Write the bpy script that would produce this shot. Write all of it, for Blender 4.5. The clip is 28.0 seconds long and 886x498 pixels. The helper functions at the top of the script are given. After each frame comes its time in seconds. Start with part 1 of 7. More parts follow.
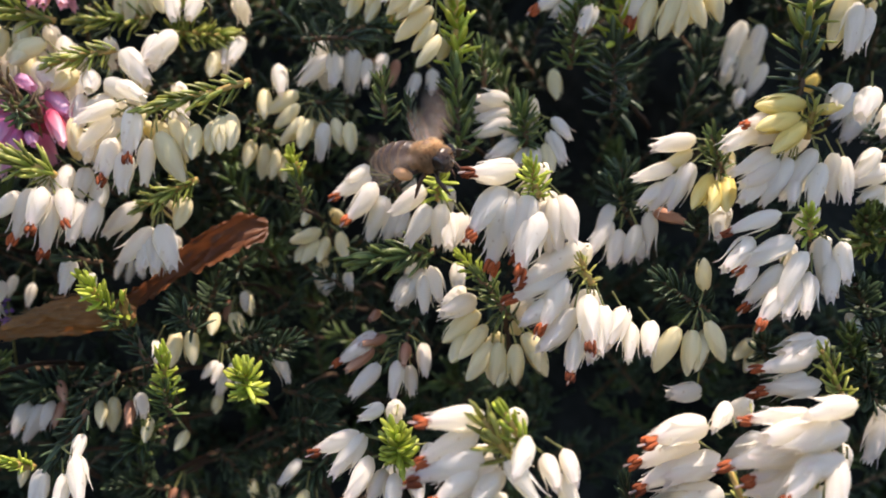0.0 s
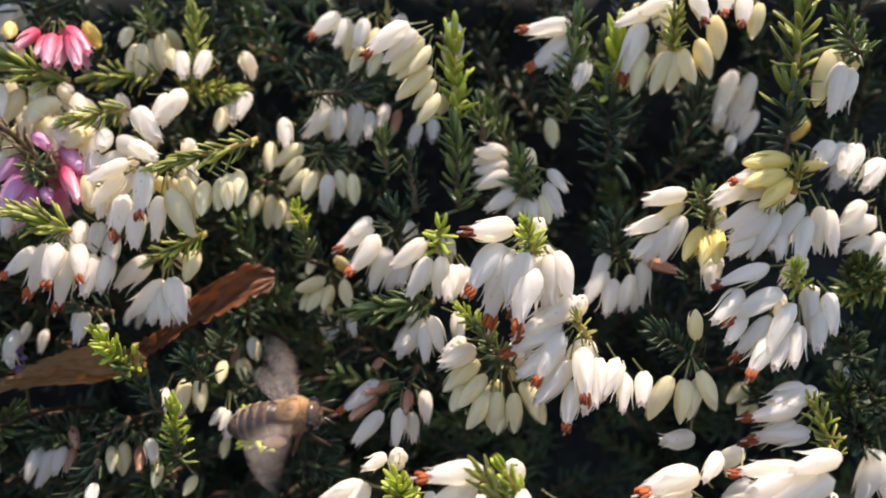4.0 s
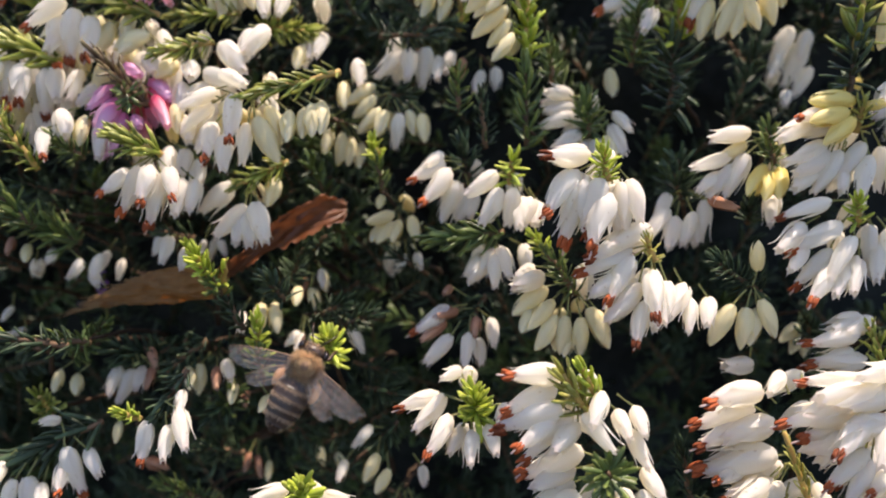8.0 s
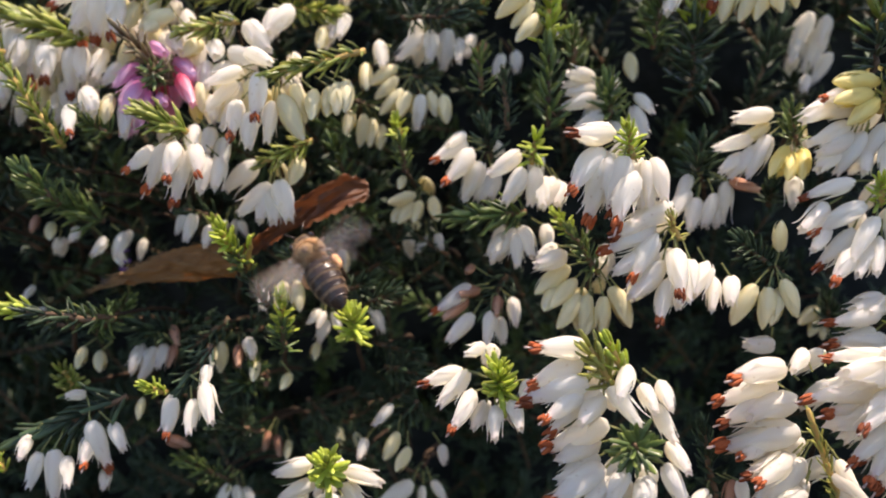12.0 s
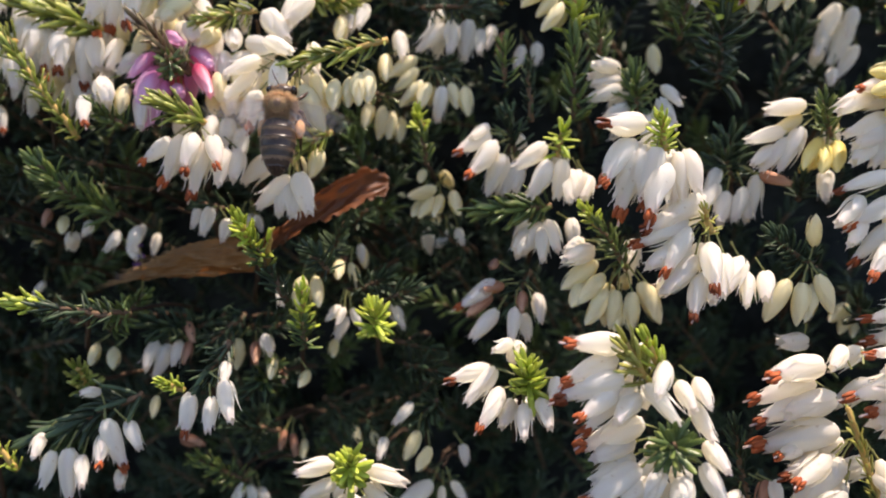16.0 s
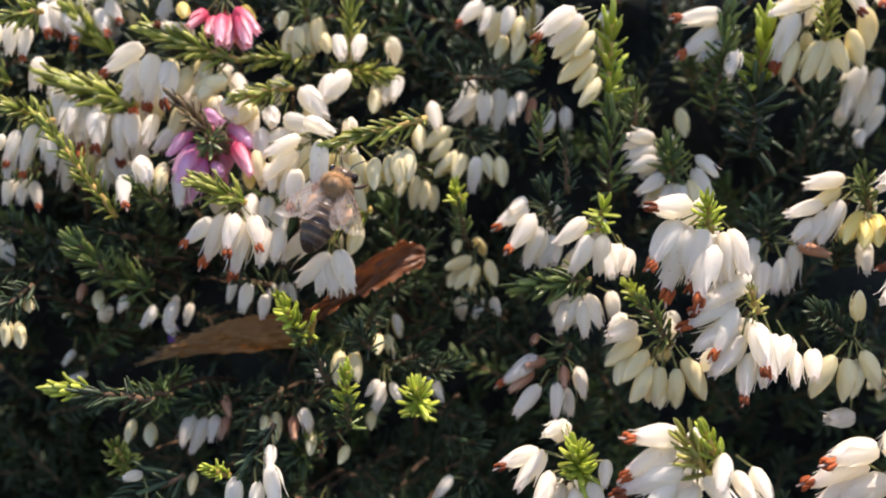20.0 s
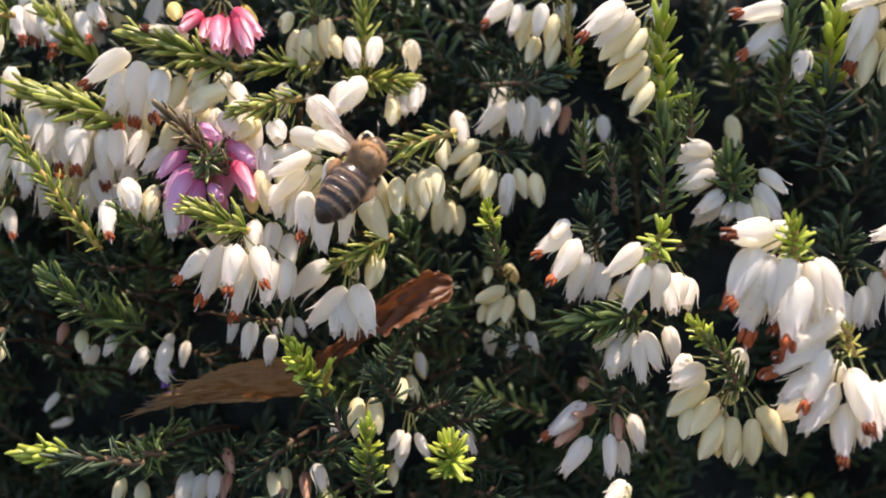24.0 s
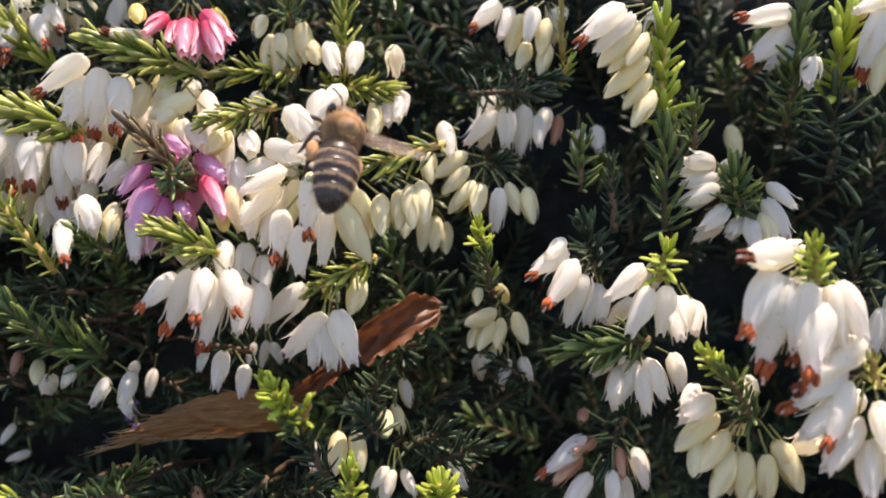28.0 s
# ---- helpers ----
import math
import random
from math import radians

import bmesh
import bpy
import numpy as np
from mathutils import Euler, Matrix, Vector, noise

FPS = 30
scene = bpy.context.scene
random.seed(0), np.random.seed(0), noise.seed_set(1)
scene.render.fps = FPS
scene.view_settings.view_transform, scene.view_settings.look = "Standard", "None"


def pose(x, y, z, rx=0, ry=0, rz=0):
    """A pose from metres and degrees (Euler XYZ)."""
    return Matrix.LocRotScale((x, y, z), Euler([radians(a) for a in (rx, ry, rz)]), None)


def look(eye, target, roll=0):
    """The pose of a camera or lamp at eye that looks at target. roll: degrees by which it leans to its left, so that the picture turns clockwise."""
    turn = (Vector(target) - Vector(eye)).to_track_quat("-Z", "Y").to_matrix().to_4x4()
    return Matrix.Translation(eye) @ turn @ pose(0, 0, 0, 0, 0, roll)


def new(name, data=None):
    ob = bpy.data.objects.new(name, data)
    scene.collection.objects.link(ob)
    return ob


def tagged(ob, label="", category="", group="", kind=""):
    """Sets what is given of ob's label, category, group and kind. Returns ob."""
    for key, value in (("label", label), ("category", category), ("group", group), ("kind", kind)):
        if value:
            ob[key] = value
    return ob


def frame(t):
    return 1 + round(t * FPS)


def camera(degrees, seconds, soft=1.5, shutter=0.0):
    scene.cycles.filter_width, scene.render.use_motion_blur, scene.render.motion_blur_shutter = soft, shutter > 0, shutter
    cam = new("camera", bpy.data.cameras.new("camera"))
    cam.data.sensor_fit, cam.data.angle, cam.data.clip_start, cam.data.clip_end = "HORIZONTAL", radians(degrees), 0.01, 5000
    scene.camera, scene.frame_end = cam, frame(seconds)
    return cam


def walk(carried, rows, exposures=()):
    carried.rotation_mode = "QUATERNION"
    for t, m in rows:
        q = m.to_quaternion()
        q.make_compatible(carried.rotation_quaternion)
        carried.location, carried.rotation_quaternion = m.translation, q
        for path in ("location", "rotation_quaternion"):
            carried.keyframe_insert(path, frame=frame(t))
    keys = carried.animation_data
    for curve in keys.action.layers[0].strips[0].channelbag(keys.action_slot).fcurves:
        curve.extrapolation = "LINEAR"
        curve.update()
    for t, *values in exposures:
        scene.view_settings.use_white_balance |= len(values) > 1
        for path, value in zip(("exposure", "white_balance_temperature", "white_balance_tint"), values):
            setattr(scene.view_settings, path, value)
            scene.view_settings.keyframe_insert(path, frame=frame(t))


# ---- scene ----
SOFT, SHUTTER, EXPOSURE = 1.9, 0.6, 0.93
cam = camera(55.88, 28.0, SOFT, SHUTTER)
cam.data.dof.use_dof, cam.data.dof.focus_distance, cam.data.dof.aperture_fstop = True, 0.096, 27.0
PATH = [
    (0.0, pose(-0.00000, -0.00000, 0.25000, 70.001, 0.000, 0.000)),
    (0.5, pose(-0.00001, -0.00027, 0.25081, 69.979, 0.021, 0.061)),
    (1.0, pose(0.00001, -0.00065, 0.25175, 70.073, 0.019, 0.050)),
    (1.5, pose(0.00007, -0.00113, 0.25265, 70.230, 0.010, 0.006)),
    (2.0, pose(0.00037, -0.00112, 0.25345, 70.539, 0.098, 0.092)),
    (2.5, pose(0.00055, -0.00142, 0.25435, 71.024, 0.142, -0.049)),
    (4.5, pose(0.00022, -0.00293, 0.25514, 71.363, 0.426, 0.206)),
    (5.0, pose(-0.00113, -0.00426, 0.25435, 71.314, 0.349, 0.460)),
    (5.5, pose(-0.00314, -0.00560, 0.25308, 71.144, 0.180, 0.744)),
    (6.0, pose(-0.00473, -0.00672, 0.25183, 71.097, -0.094, 1.030)),
    (6.5, pose(-0.00572, -0.00748, 0.25073, 70.939, -0.321, 1.203)),
    (7.0, pose(-0.00611, -0.00837, 0.25018, 70.761, -0.424, 1.418)),
    (7.5, pose(-0.00640, -0.00907, 0.24952, 70.735, -0.542, 1.600)),
    (8.0, pose(-0.00698, -0.00969, 0.24905, 70.668, -0.666, 1.623)),
    (8.5, pose(-0.00719, -0.00973, 0.24832, 70.627, -0.729, 1.718)),
    (9.0, pose(-0.00705, -0.00994, 0.24712, 70.495, -0.785, 1.741)),
    (9.5, pose(-0.00711, -0.01029, 0.24602, 70.371, -0.869, 1.761)),
    (10.0, pose(-0.00753, -0.01026, 0.24552, 70.181, -0.991, 1.693)),
    (10.5, pose(-0.00761, -0.01042, 0.24558, 70.199, -1.013, 1.808)),
    (11.0, pose(-0.00778, -0.01072, 0.24568, 70.442, -0.981, 1.986)),
    (11.5, pose(-0.00850, -0.01117, 0.24671, 70.371, -0.976, 2.012)),
    (12.0, pose(-0.00941, -0.01121, 0.24696, 70.411, -0.957, 2.056)),
    (12.5, pose(-0.00986, -0.01119, 0.24696, 70.437, -0.922, 2.109)),
    (14.5, pose(-0.01120, -0.00989, 0.24451, 70.537, -0.964, 2.170)),
    (15.0, pose(-0.01172, -0.00949, 0.24428, 70.499, -0.998, 2.160)),
    (15.5, pose(-0.01204, -0.00927, 0.24454, 70.484, -1.016, 2.175)),
    (16.0, pose(-0.01261, -0.00898, 0.24514, 70.468, -1.040, 2.118)),
    (16.5, pose(-0.01391, -0.00909, 0.24633, 70.578, -1.057, 2.126)),
    (17.0, pose(-0.01557, -0.00906, 0.24744, 70.824, -1.067, 2.073)),
    (17.5, pose(-0.01687, -0.00909, 0.24841, 71.081, -1.033, 2.044)),
    (18.0, pose(-0.01774, -0.00892, 0.24897, 71.280, -0.962, 2.019)),
    (18.5, pose(-0.01830, -0.00833, 0.24941, 71.469, -0.954, 1.924)),
    (19.0, pose(-0.01836, -0.00806, 0.25020, 71.589, -0.851, 1.897)),
    (19.5, pose(-0.01859, -0.00768, 0.25118, 71.708, -0.713, 1.738)),
    (20.0, pose(-0.01883, -0.00675, 0.25211, 71.948, -0.461, 1.648)),
    (20.5, pose(-0.01879, -0.00573, 0.25237, 72.130, -0.379, 1.552)),
    (21.0, pose(-0.01903, -0.00426, 0.25234, 72.201, -0.392, 1.505)),
    (21.5, pose(-0.01951, -0.00238, 0.25242, 72.188, -0.409, 1.423)),
    (23.5, pose(-0.02228, 0.00634, 0.25096, 72.638, 0.220, 1.498)),
    (24.0, pose(-0.02325, 0.00832, 0.25029, 72.459, 0.208, 1.367)),
    (24.5, pose(-0.02390, 0.01045, 0.24972, 72.423, 0.180, 1.143)),
    (25.0, pose(-0.02391, 0.01204, 0.24917, 72.550, 0.182, 0.955)),
    (25.5, pose(-0.02379, 0.01359, 0.24902, 72.643, 0.154, 0.708)),
    (26.0, pose(-0.02371, 0.01476, 0.24874, 72.757, 0.131, 0.429)),
    (26.5, pose(-0.02363, 0.01548, 0.24921, 72.668, 0.127, 0.251)),
    (27.0, pose(-0.02381, 0.01596, 0.24987, 72.798, 0.070, 0.137)),
    (27.5, pose(-0.02397, 0.01627, 0.24950, 72.851, 0.043, -0.045)),
    (28.0, pose(-0.02447, 0.01612, 0.24968, 72.861, 0.039, -0.130)),
]
walk(cam, PATH, ((0.0, EXPOSURE, 6750, 18), (13.0, EXPOSURE, 6750, 18), (20.0, EXPOSURE + 0.07, 6800, 18), (28.0, EXPOSURE + 0.16, 6800, 18)))

# ---- light ----
SUN_EL, SUN_AZ = 66.0, 33.0   # degrees; azimuth of the light, clockwise from +y
sun_way = Vector((math.sin(radians(SUN_AZ)) * math.cos(radians(SUN_EL)), math.cos(radians(SUN_AZ)) * math.cos(radians(SUN_EL)), math.sin(radians(SUN_EL))))
world = bpy.data.worlds.new("sky")
scene.world = world
world.use_nodes = True
sky = world.node_tree.nodes.new("ShaderNodeTexSky")
sky.sky_type, sky.sun_disc = "NISHITA", False
sky.sun_elevation, sky.sun_rotation = radians(SUN_EL), radians(SUN_AZ)
world.node_tree.links.new(sky.outputs[0], world.node_tree.nodes["Background"].inputs[0])
world.node_tree.nodes["Background"].inputs[1].default_value = 0.15
sun = new("sun", bpy.data.lights.new("sun", "SUN"))
sun.data.energy, sun.data.angle, sun.data.color = 4.1, radians(0.5), (1.0, 0.885, 0.74)
sun.matrix_world = look(sun_way * 3, (0, 0, 0))

# ---- materials ----
def material(name, base, rough=0.5, through_light=0.0, spread=0.08, grain=900.0, bump=0.15, spec=0.5, tip=None, tip_at=(0.6, 1.0), axis=2, flip=-1.0, streak=None, metal=0.0, glow=None, specks=False):
    """A surface with tone that differs from piece to piece, fine grain, and light passing through thin tissue."""
    m = bpy.data.materials.new(name)
    m.use_nodes = True
    nt = m.node_tree
    n, l = nt.nodes, nt.links
    p = n["Principled BSDF"]
    p.inputs["Roughness"].default_value = rough
    p.inputs["Specular IOR Level"].default_value = spec
    p.inputs["Metallic"].default_value = metal
    co = n.new("ShaderNodeTexCoord")
    no = n.new("ShaderNodeTexNoise")
    no.inputs["Scale"].default_value = grain
    no.inputs["Detail"].default_value = 5
    if streak:
        mp = n.new("ShaderNodeMapping")
        mp.inputs["Scale"].default_value = streak
        l.new(co.outputs["Object"], mp.inputs[0])
        l.new(mp.outputs[0], no.inputs["Vector"])
    else:
        l.new(co.outputs["Object"], no.inputs["Vector"])
    info = n.new("ShaderNodeObjectInfo")
    colour = n.new("ShaderNodeRGB")
    colour.outputs[0].default_value = (*base, 1)
    out = colour.outputs[0]
    if tip:
        sep = n.new("ShaderNodeSeparateXYZ")
        l.new(co.outputs["Object"], sep.inputs[0])
        mr = n.new("ShaderNodeMapRange")
        mr.inputs["From Min"].default_value, mr.inputs["From Max"].default_value = (flip * a for a in tip_at)
        l.new(sep.outputs[axis], mr.inputs["Value"])
        mix = n.new("ShaderNodeMix")
        mix.data_type = "RGBA"
        mix.inputs["B"].default_value = (*tip, 1)
        l.new(mr.outputs[0], mix.inputs["Factor"])
        l.new(out, mix.inputs["A"])
        out = mix.outputs["Result"]
    big = n.new("ShaderNodeTexNoise")
    big.inputs["Scale"].default_value = grain * 0.15
    l.new(co.outputs["Object"], big.inputs["Vector"])
    add = n.new("ShaderNodeMath")
    add.operation = "ADD"
    l.new(no.outputs["Fac"], add.inputs[0])
    l.new(info.outputs["Random"], add.inputs[1])
    add2 = n.new("ShaderNodeMath")
    add2.operation = "ADD"
    l.new(add.outputs[0], add2.inputs[0])
    l.new(big.outputs["Fac"], add2.inputs[1])
    val = n.new("ShaderNodeMapRange")
    val.inputs["From Min"].default_value, val.inputs["From Max"].default_value = 0.5, 2.5
    val.inputs["To Min"].default_value, val.inputs["To Max"].default_value = 1 - 2.2 * spread, 1 + 2.2 * spread
    l.new(add2.outputs[0], val.inputs["Value"])
    hs = n.new("ShaderNodeHueSaturation")
    l.new(val.outputs[0], hs.inputs["Value"])
    l.new(out, hs.inputs["Color"])
    shade = hs.outputs[0]
    if specks:
        # rosy blotches, and a few tiny brown specks of wear
        move = n.new("ShaderNodeVectorMath")
        move.operation = "ADD"
        l.new(co.outputs["Object"], move.inputs[0])
        l.new(info.outputs["Random"], move.inputs[1])
        for scale, low, high, tone, most in ((2.2, 0.52, 0.75, (0.88, 0.72, 0.78), 0.4), (9.0, 0.735, 0.76, (0.30, 0.16, 0.08), 0.7)):
            blot = n.new("ShaderNodeTexNoise")
            blot.inputs["Scale"].default_value, blot.inputs["Detail"].default_value = scale, 1.0
            l.new(move.outputs[0], blot.inputs["Vector"])
            edge = n.new("ShaderNodeMapRange")
            edge.inputs["From Min"].default_value, edge.inputs["From Max"].default_value, edge.inputs["To Max"].default_value = low, high, most
            l.new(blot.outputs["Fac"], edge.inputs["Value"])
            worn = n.new("ShaderNodeMix")
            worn.data_type = "RGBA"
            worn.inputs["B"].default_value = (*tone, 1)
            l.new(edge.outputs[0], worn.inputs["Factor"])
            l.new(shade, worn.inputs["A"])
            shade = worn.outputs["Result"]
    l.new(shade, p.inputs["Base Color"])
    if bump:
        b = n.new("ShaderNodeBump")
        b.inputs["Strength"].default_value = bump
        b.inputs["Distance"].default_value = 0.0002
        l.new(no.outputs["Fac"], b.inputs["Height"])
        l.new(b.outputs[0], p.inputs["Normal"])
    if through_light:
        tr = n.new("ShaderNodeBsdfTranslucent")
        if glow:
            tr.inputs[0].default_value = (*glow, 1)
        else:
            l.new(hs.outputs[0], tr.inputs[0])
        ms = n.new("ShaderNodeMixShader")
        ms.inputs[0].default_value = through_light
        l.new(p.outputs[0], ms.inputs[1])
        l.new(tr.outputs[0], ms.inputs[2])
        l.new(ms.outputs[0], n["Material Output"].inputs[0])
    return m


STREAK = (14.0, 14.0, 1.6)
PETAL = {
    "w": material("white_petal", (0.92, 0.905, 0.89), 0.5, 0.66, 0.05, 1.0, 0.25, 0.3, (0.86, 0.74, 0.74), (0.70, 1.0), streak=STREAK, glow=(0.99, 0.945, 0.81), specks=True),
    "c": material("cream_bud_petal", (0.87, 0.81, 0.56), 0.45, 0.5, 0.12, 1.0, 0.15, 0.35, (0.90, 0.85, 0.68), (0.5, 1.0), streak=STREAK, glow=(0.98, 0.90, 0.55)),
    "y": material("yellow_bud_petal", (0.88, 0.74, 0.26), 0.45, 0.45, 0.1, 1.0, 0.1, 0.35, (0.92, 0.82, 0.42), (0.4, 1.0), streak=STREAK, glow=(0.98, 0.88, 0.40)),
    "p": material("pink_petal", (0.66, 0.16, 0.38), 0.45, 0.55, 0.16, 1.0, 0.15, 0.35, (0.90, 0.62, 0.80), (0.05, 0.5), streak=STREAK, glow=(0.95, 0.55, 0.74)),
    "r": material("rose_petal", (0.72, 0.10, 0.18), 0.45, 0.35, 0.14, 1.0, 0.12, 0.35, (0.90, 0.52, 0.60), (0.25, 0.8), streak=STREAK),
    "b": material("withered_petal", (0.42, 0.20, 0.12), 0.7, 0.15, 0.2, 1.0, 0.5, 0.2, (0.5, 0.30, 0.2), (0.3, 1.0), streak=STREAK),
}
PETAL["o"] = PETAL["w"]
ANTHER = material("anther_brown", (0.34, 0.08, 0.024), 0.7, 0.08, 0.45, 9.0, 0.7, 0.25)
STYLE = material("pale_style", (0.7, 0.5, 0.42), 0.5, 0.2, 0.1)
PEDICEL = material("pedicel_green", (0.22, 0.22, 0.07), 0.5, 0.1, 0.2)
GOLDEN = material("golden_twig", (0.46, 0.30, 0.09), 0.6, 0.0, 0.25, 1500.0, 0.6, 0.3)
OLD_BARK = material("old_twig_bark", (0.075, 0.048, 0.030), 0.85, 0.0, 0.3, 1500.0, 0.8, 0.2)
STEM = material("twig_bark", (0.14, 0.082, 0.045), 0.75, 0.0, 0.3, 1500.0, 0.8, 0.3)
# kinds also set lit shoot parts apart from shaded ones by colour
NEEDLE = {
    "fresh": material("fresh_needle", (0.40, 0.50, 0.05), 0.38, 0.3, 0.25, 2.5, 0.15, 0.5, (0.61, 0.67, 0.11), (0.3, 1.0), flip=1.0),
    "gold": material("golden_needle", (0.40, 0.38, 0.08), 0.42, 0.2, 0.25, 2.5, 0.2, 0.5, (0.42, 0.42, 0.10), (0.3, 1.0), flip=1.0),
    "olive": material("olive_needle", (0.24, 0.30, 0.045), 0.36, 0.28, 0.4, 2.5, 0.2, 0.5, (0.56, 0.55, 0.13), (0.4, 1.0), flip=1.0),
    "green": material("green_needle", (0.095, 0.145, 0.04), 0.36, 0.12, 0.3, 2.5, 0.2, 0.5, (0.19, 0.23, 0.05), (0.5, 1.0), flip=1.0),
    # dark: the green needle again with shade put into its colour
    "dark": material("shaded_needle", (0.036, 0.058, 0.028), 0.45, 0.08, 0.35, 2.5, 0.2, 0.35, (0.072, 0.108, 0.046), (0.5, 1.0), flip=1.0),
    "purple": material("purple_tinged_needle", (0.11, 0.055, 0.03), 0.35, 0.1, 0.4, 2.5, 0.2, 0.5, (0.25, 0.19, 0.08), (0.3, 1.0), flip=1.0),
}
SOIL = material("peaty_soil", (0.035, 0.024, 0.016), 0.95, 0.0, 0.5, 300.0, 1.0, 0.1)
# near-black tone standing for the shade deep in the bush
BUSH_SHADE = material("bush_shade", (0.030, 0.034, 0.030), 0.9, 0.0, 0.5, 300.0, 1.0, 0.2)
MM = 0.001

# ---- pieces shared by the plants ----
def part(name, bm_or_mesh, mat, parent, label=""):
    """One mesh object under a thing or a part."""
    me = bm_or_mesh
    if isinstance(me, bmesh.types.BMesh):
        me = bpy.data.meshes.new(name)
        bm_or_mesh.to_mesh(me)
        bm_or_mesh.free()
        for poly in me.polygons:
            poly.use_smooth = True
    if mat and not me.materials:
        me.materials.append(mat)
    ob = new(name, me)
    ob.parent = parent
    if label:
        ob["label"] = label
    return ob


def lathe(bm, profile, sides, wobble=None, cap=False):
    """Rings of (z, r) turned about z."""
    rings = []
    for z, r in profile:
        rings.append([bm.verts.new((r * math.cos(2 * math.pi * k / sides), r * math.sin(2 * math.pi * k / sides), z + (wobble(k) if wobble and z == profile[-1][0] else 0))) for k in range(sides)])
    for a, b in zip(rings, rings[1:]):
        for k in range(sides):
            bm.faces.new((a[k], a[(k + 1) % sides], b[(k + 1) % sides], b[k]))
    if cap:
        bm.faces.new(rings[0][::-1])
        bm.faces.new(rings[-1])
    return rings


def tube(bm, points, radii, sides=6):
    """A tapered tube along points."""
    pts = [Vector(p) for p in points]
    rings = []
    for i, p in enumerate(pts):
        way = (pts[min(i + 1, len(pts) - 1)] - pts[max(i - 1, 0)]).normalized()
        q = way.to_track_quat("Z", "Y")
        rings.append([bm.verts.new(p + q @ Vector((radii[i] * math.cos(2 * math.pi * k / sides), radii[i] * math.sin(2 * math.pi * k / sides), 0))) for k in range(sides)])
    for a, b in zip(rings, rings[1:]):
        for k in range(sides):
            bm.faces.new((a[k], a[(k + 1) % sides], b[(k + 1) % sides], b[k]))
    bm.faces.new(rings[0][::-1])
    bm.faces.new(rings[-1])


def ball(bm, centre, radii, turn=None, u=8, v=6):
    """An egg-shaped lump."""
    m = Matrix.Translation(centre) @ (turn or Matrix()) @ Matrix.Diagonal((*radii, 1))
    bmesh.ops.create_uvsphere(bm, u_segments=u, v_segments=v, radius=1, matrix=m)


OPEN_BELL = ((0, 0.05), (-0.05, 0.105), (-0.15, 0.146), (-0.32, 0.168), (-0.50, 0.158), (-0.66, 0.132), (-0.78, 0.106), (-0.87, 0.086), (-0.94, 0.090))
BUD = ((0, 0.05), (-0.06, 0.115), (-0.2, 0.165), (-0.42, 0.19), (-0.62, 0.172), (-0.8, 0.12), (-0.92, 0.06), (-0.98, 0.01))


def profile_at(profile, z):
    for (z0, r0), (z1, r1) in zip(profile, profile[1:]):
        if z0 >= z >= z1:
            return r0 + (r1 - r0) * (z0 - z) / (z0 - z1)
    return profile[-1][1]


def corolla_mesh(kind, seed):
    rnd = random.Random(seed)
    bm = bmesh.new()
    prof = BUD if kind in "cy" else OPEN_BELL
    squash = rnd.uniform(0.92, 1.08)
    prof = tuple((z, r * (squash if 0.1 < -z < 0.8 else 1)) for z, r in prof)
    lathe(bm, prof, 12, (lambda k: 0.045 * (1 if k % 3 else -1)) if prof[-1][1] > 0.05 else None)
    for v in bm.verts:
        v.co.x += 0.03 * math.sin(3.0 * v.co.z + seed)
        v.co.y += 0.02 * math.sin(2.3 * v.co.z + 2 * seed)
    me = bpy.data.meshes.new("flower")
    bm.to_mesh(me)
    bm.free()
    for p in me.polygons:
        p.use_smooth = True
    me.materials.append(PETAL[kind])
    return me


def sepals_mesh(kind, seed):
    """Four pointed sepals that clasp the bell; on open flowers some tips curl off."""
    rnd = random.Random(seed + 50)
    bm = bmesh.new()
    prof = BUD if kind in "cy" else OPEN_BELL
    for k in range(4):
        a0 = k * math.pi / 2 + rnd.uniform(-0.15, 0.15)
        length = rnd.uniform(0.86, 0.97) if kind in "cy" else rnd.uniform(0.74, 0.97)
        curl = 0.0 if kind in "cy" else rnd.choice((0.0, 0.02, 0.05, 0.11))
        rows = []
        for i in range(8):
            u = i / 7
            z = -0.01 - u * length
            half = (0.62 * math.sin(math.pi * min(1, 0.12 + 0.95 * u) ** 0.8) + 0.06) * (1 - u ** 4)
            lift = 0.007 + 0.012 * (k % 2) + curl * max(0, u - 0.6) ** 1.5 * 4
            r = profile_at(prof, max(z, prof[-1][0])) + lift
            row = []
            for s in (-1, -0.5, 0, 0.5, 1):
                a = a0 + s * half * (1.3 if kind in "cy" else 1.08)
                rr = r + 0.024 * (1 - abs(s)) + 0.012 * abs(s) ** 3
                row.append(bm.verts.new((rr * math.cos(a) + 0.03 * math.sin(3 * z + seed), rr * math.sin(a) + 0.02 * math.sin(2.3 * z + 2 * seed), z + curl * 0.4 * max(0, u - 0.75))))
            rows.append(row)
        for a, b in zip(rows, rows[1:]):
            for s in range(4):
                bm.faces.new((a[s], a[s + 1], b[s + 1], b[s]))
    me = bpy.data.meshes.new("calyx")
    bm.to_mesh(me)
    bm.free()
    for p in me.polygons:
        p.use_smooth = True
    me.materials.append(PETAL[kind])
    return me


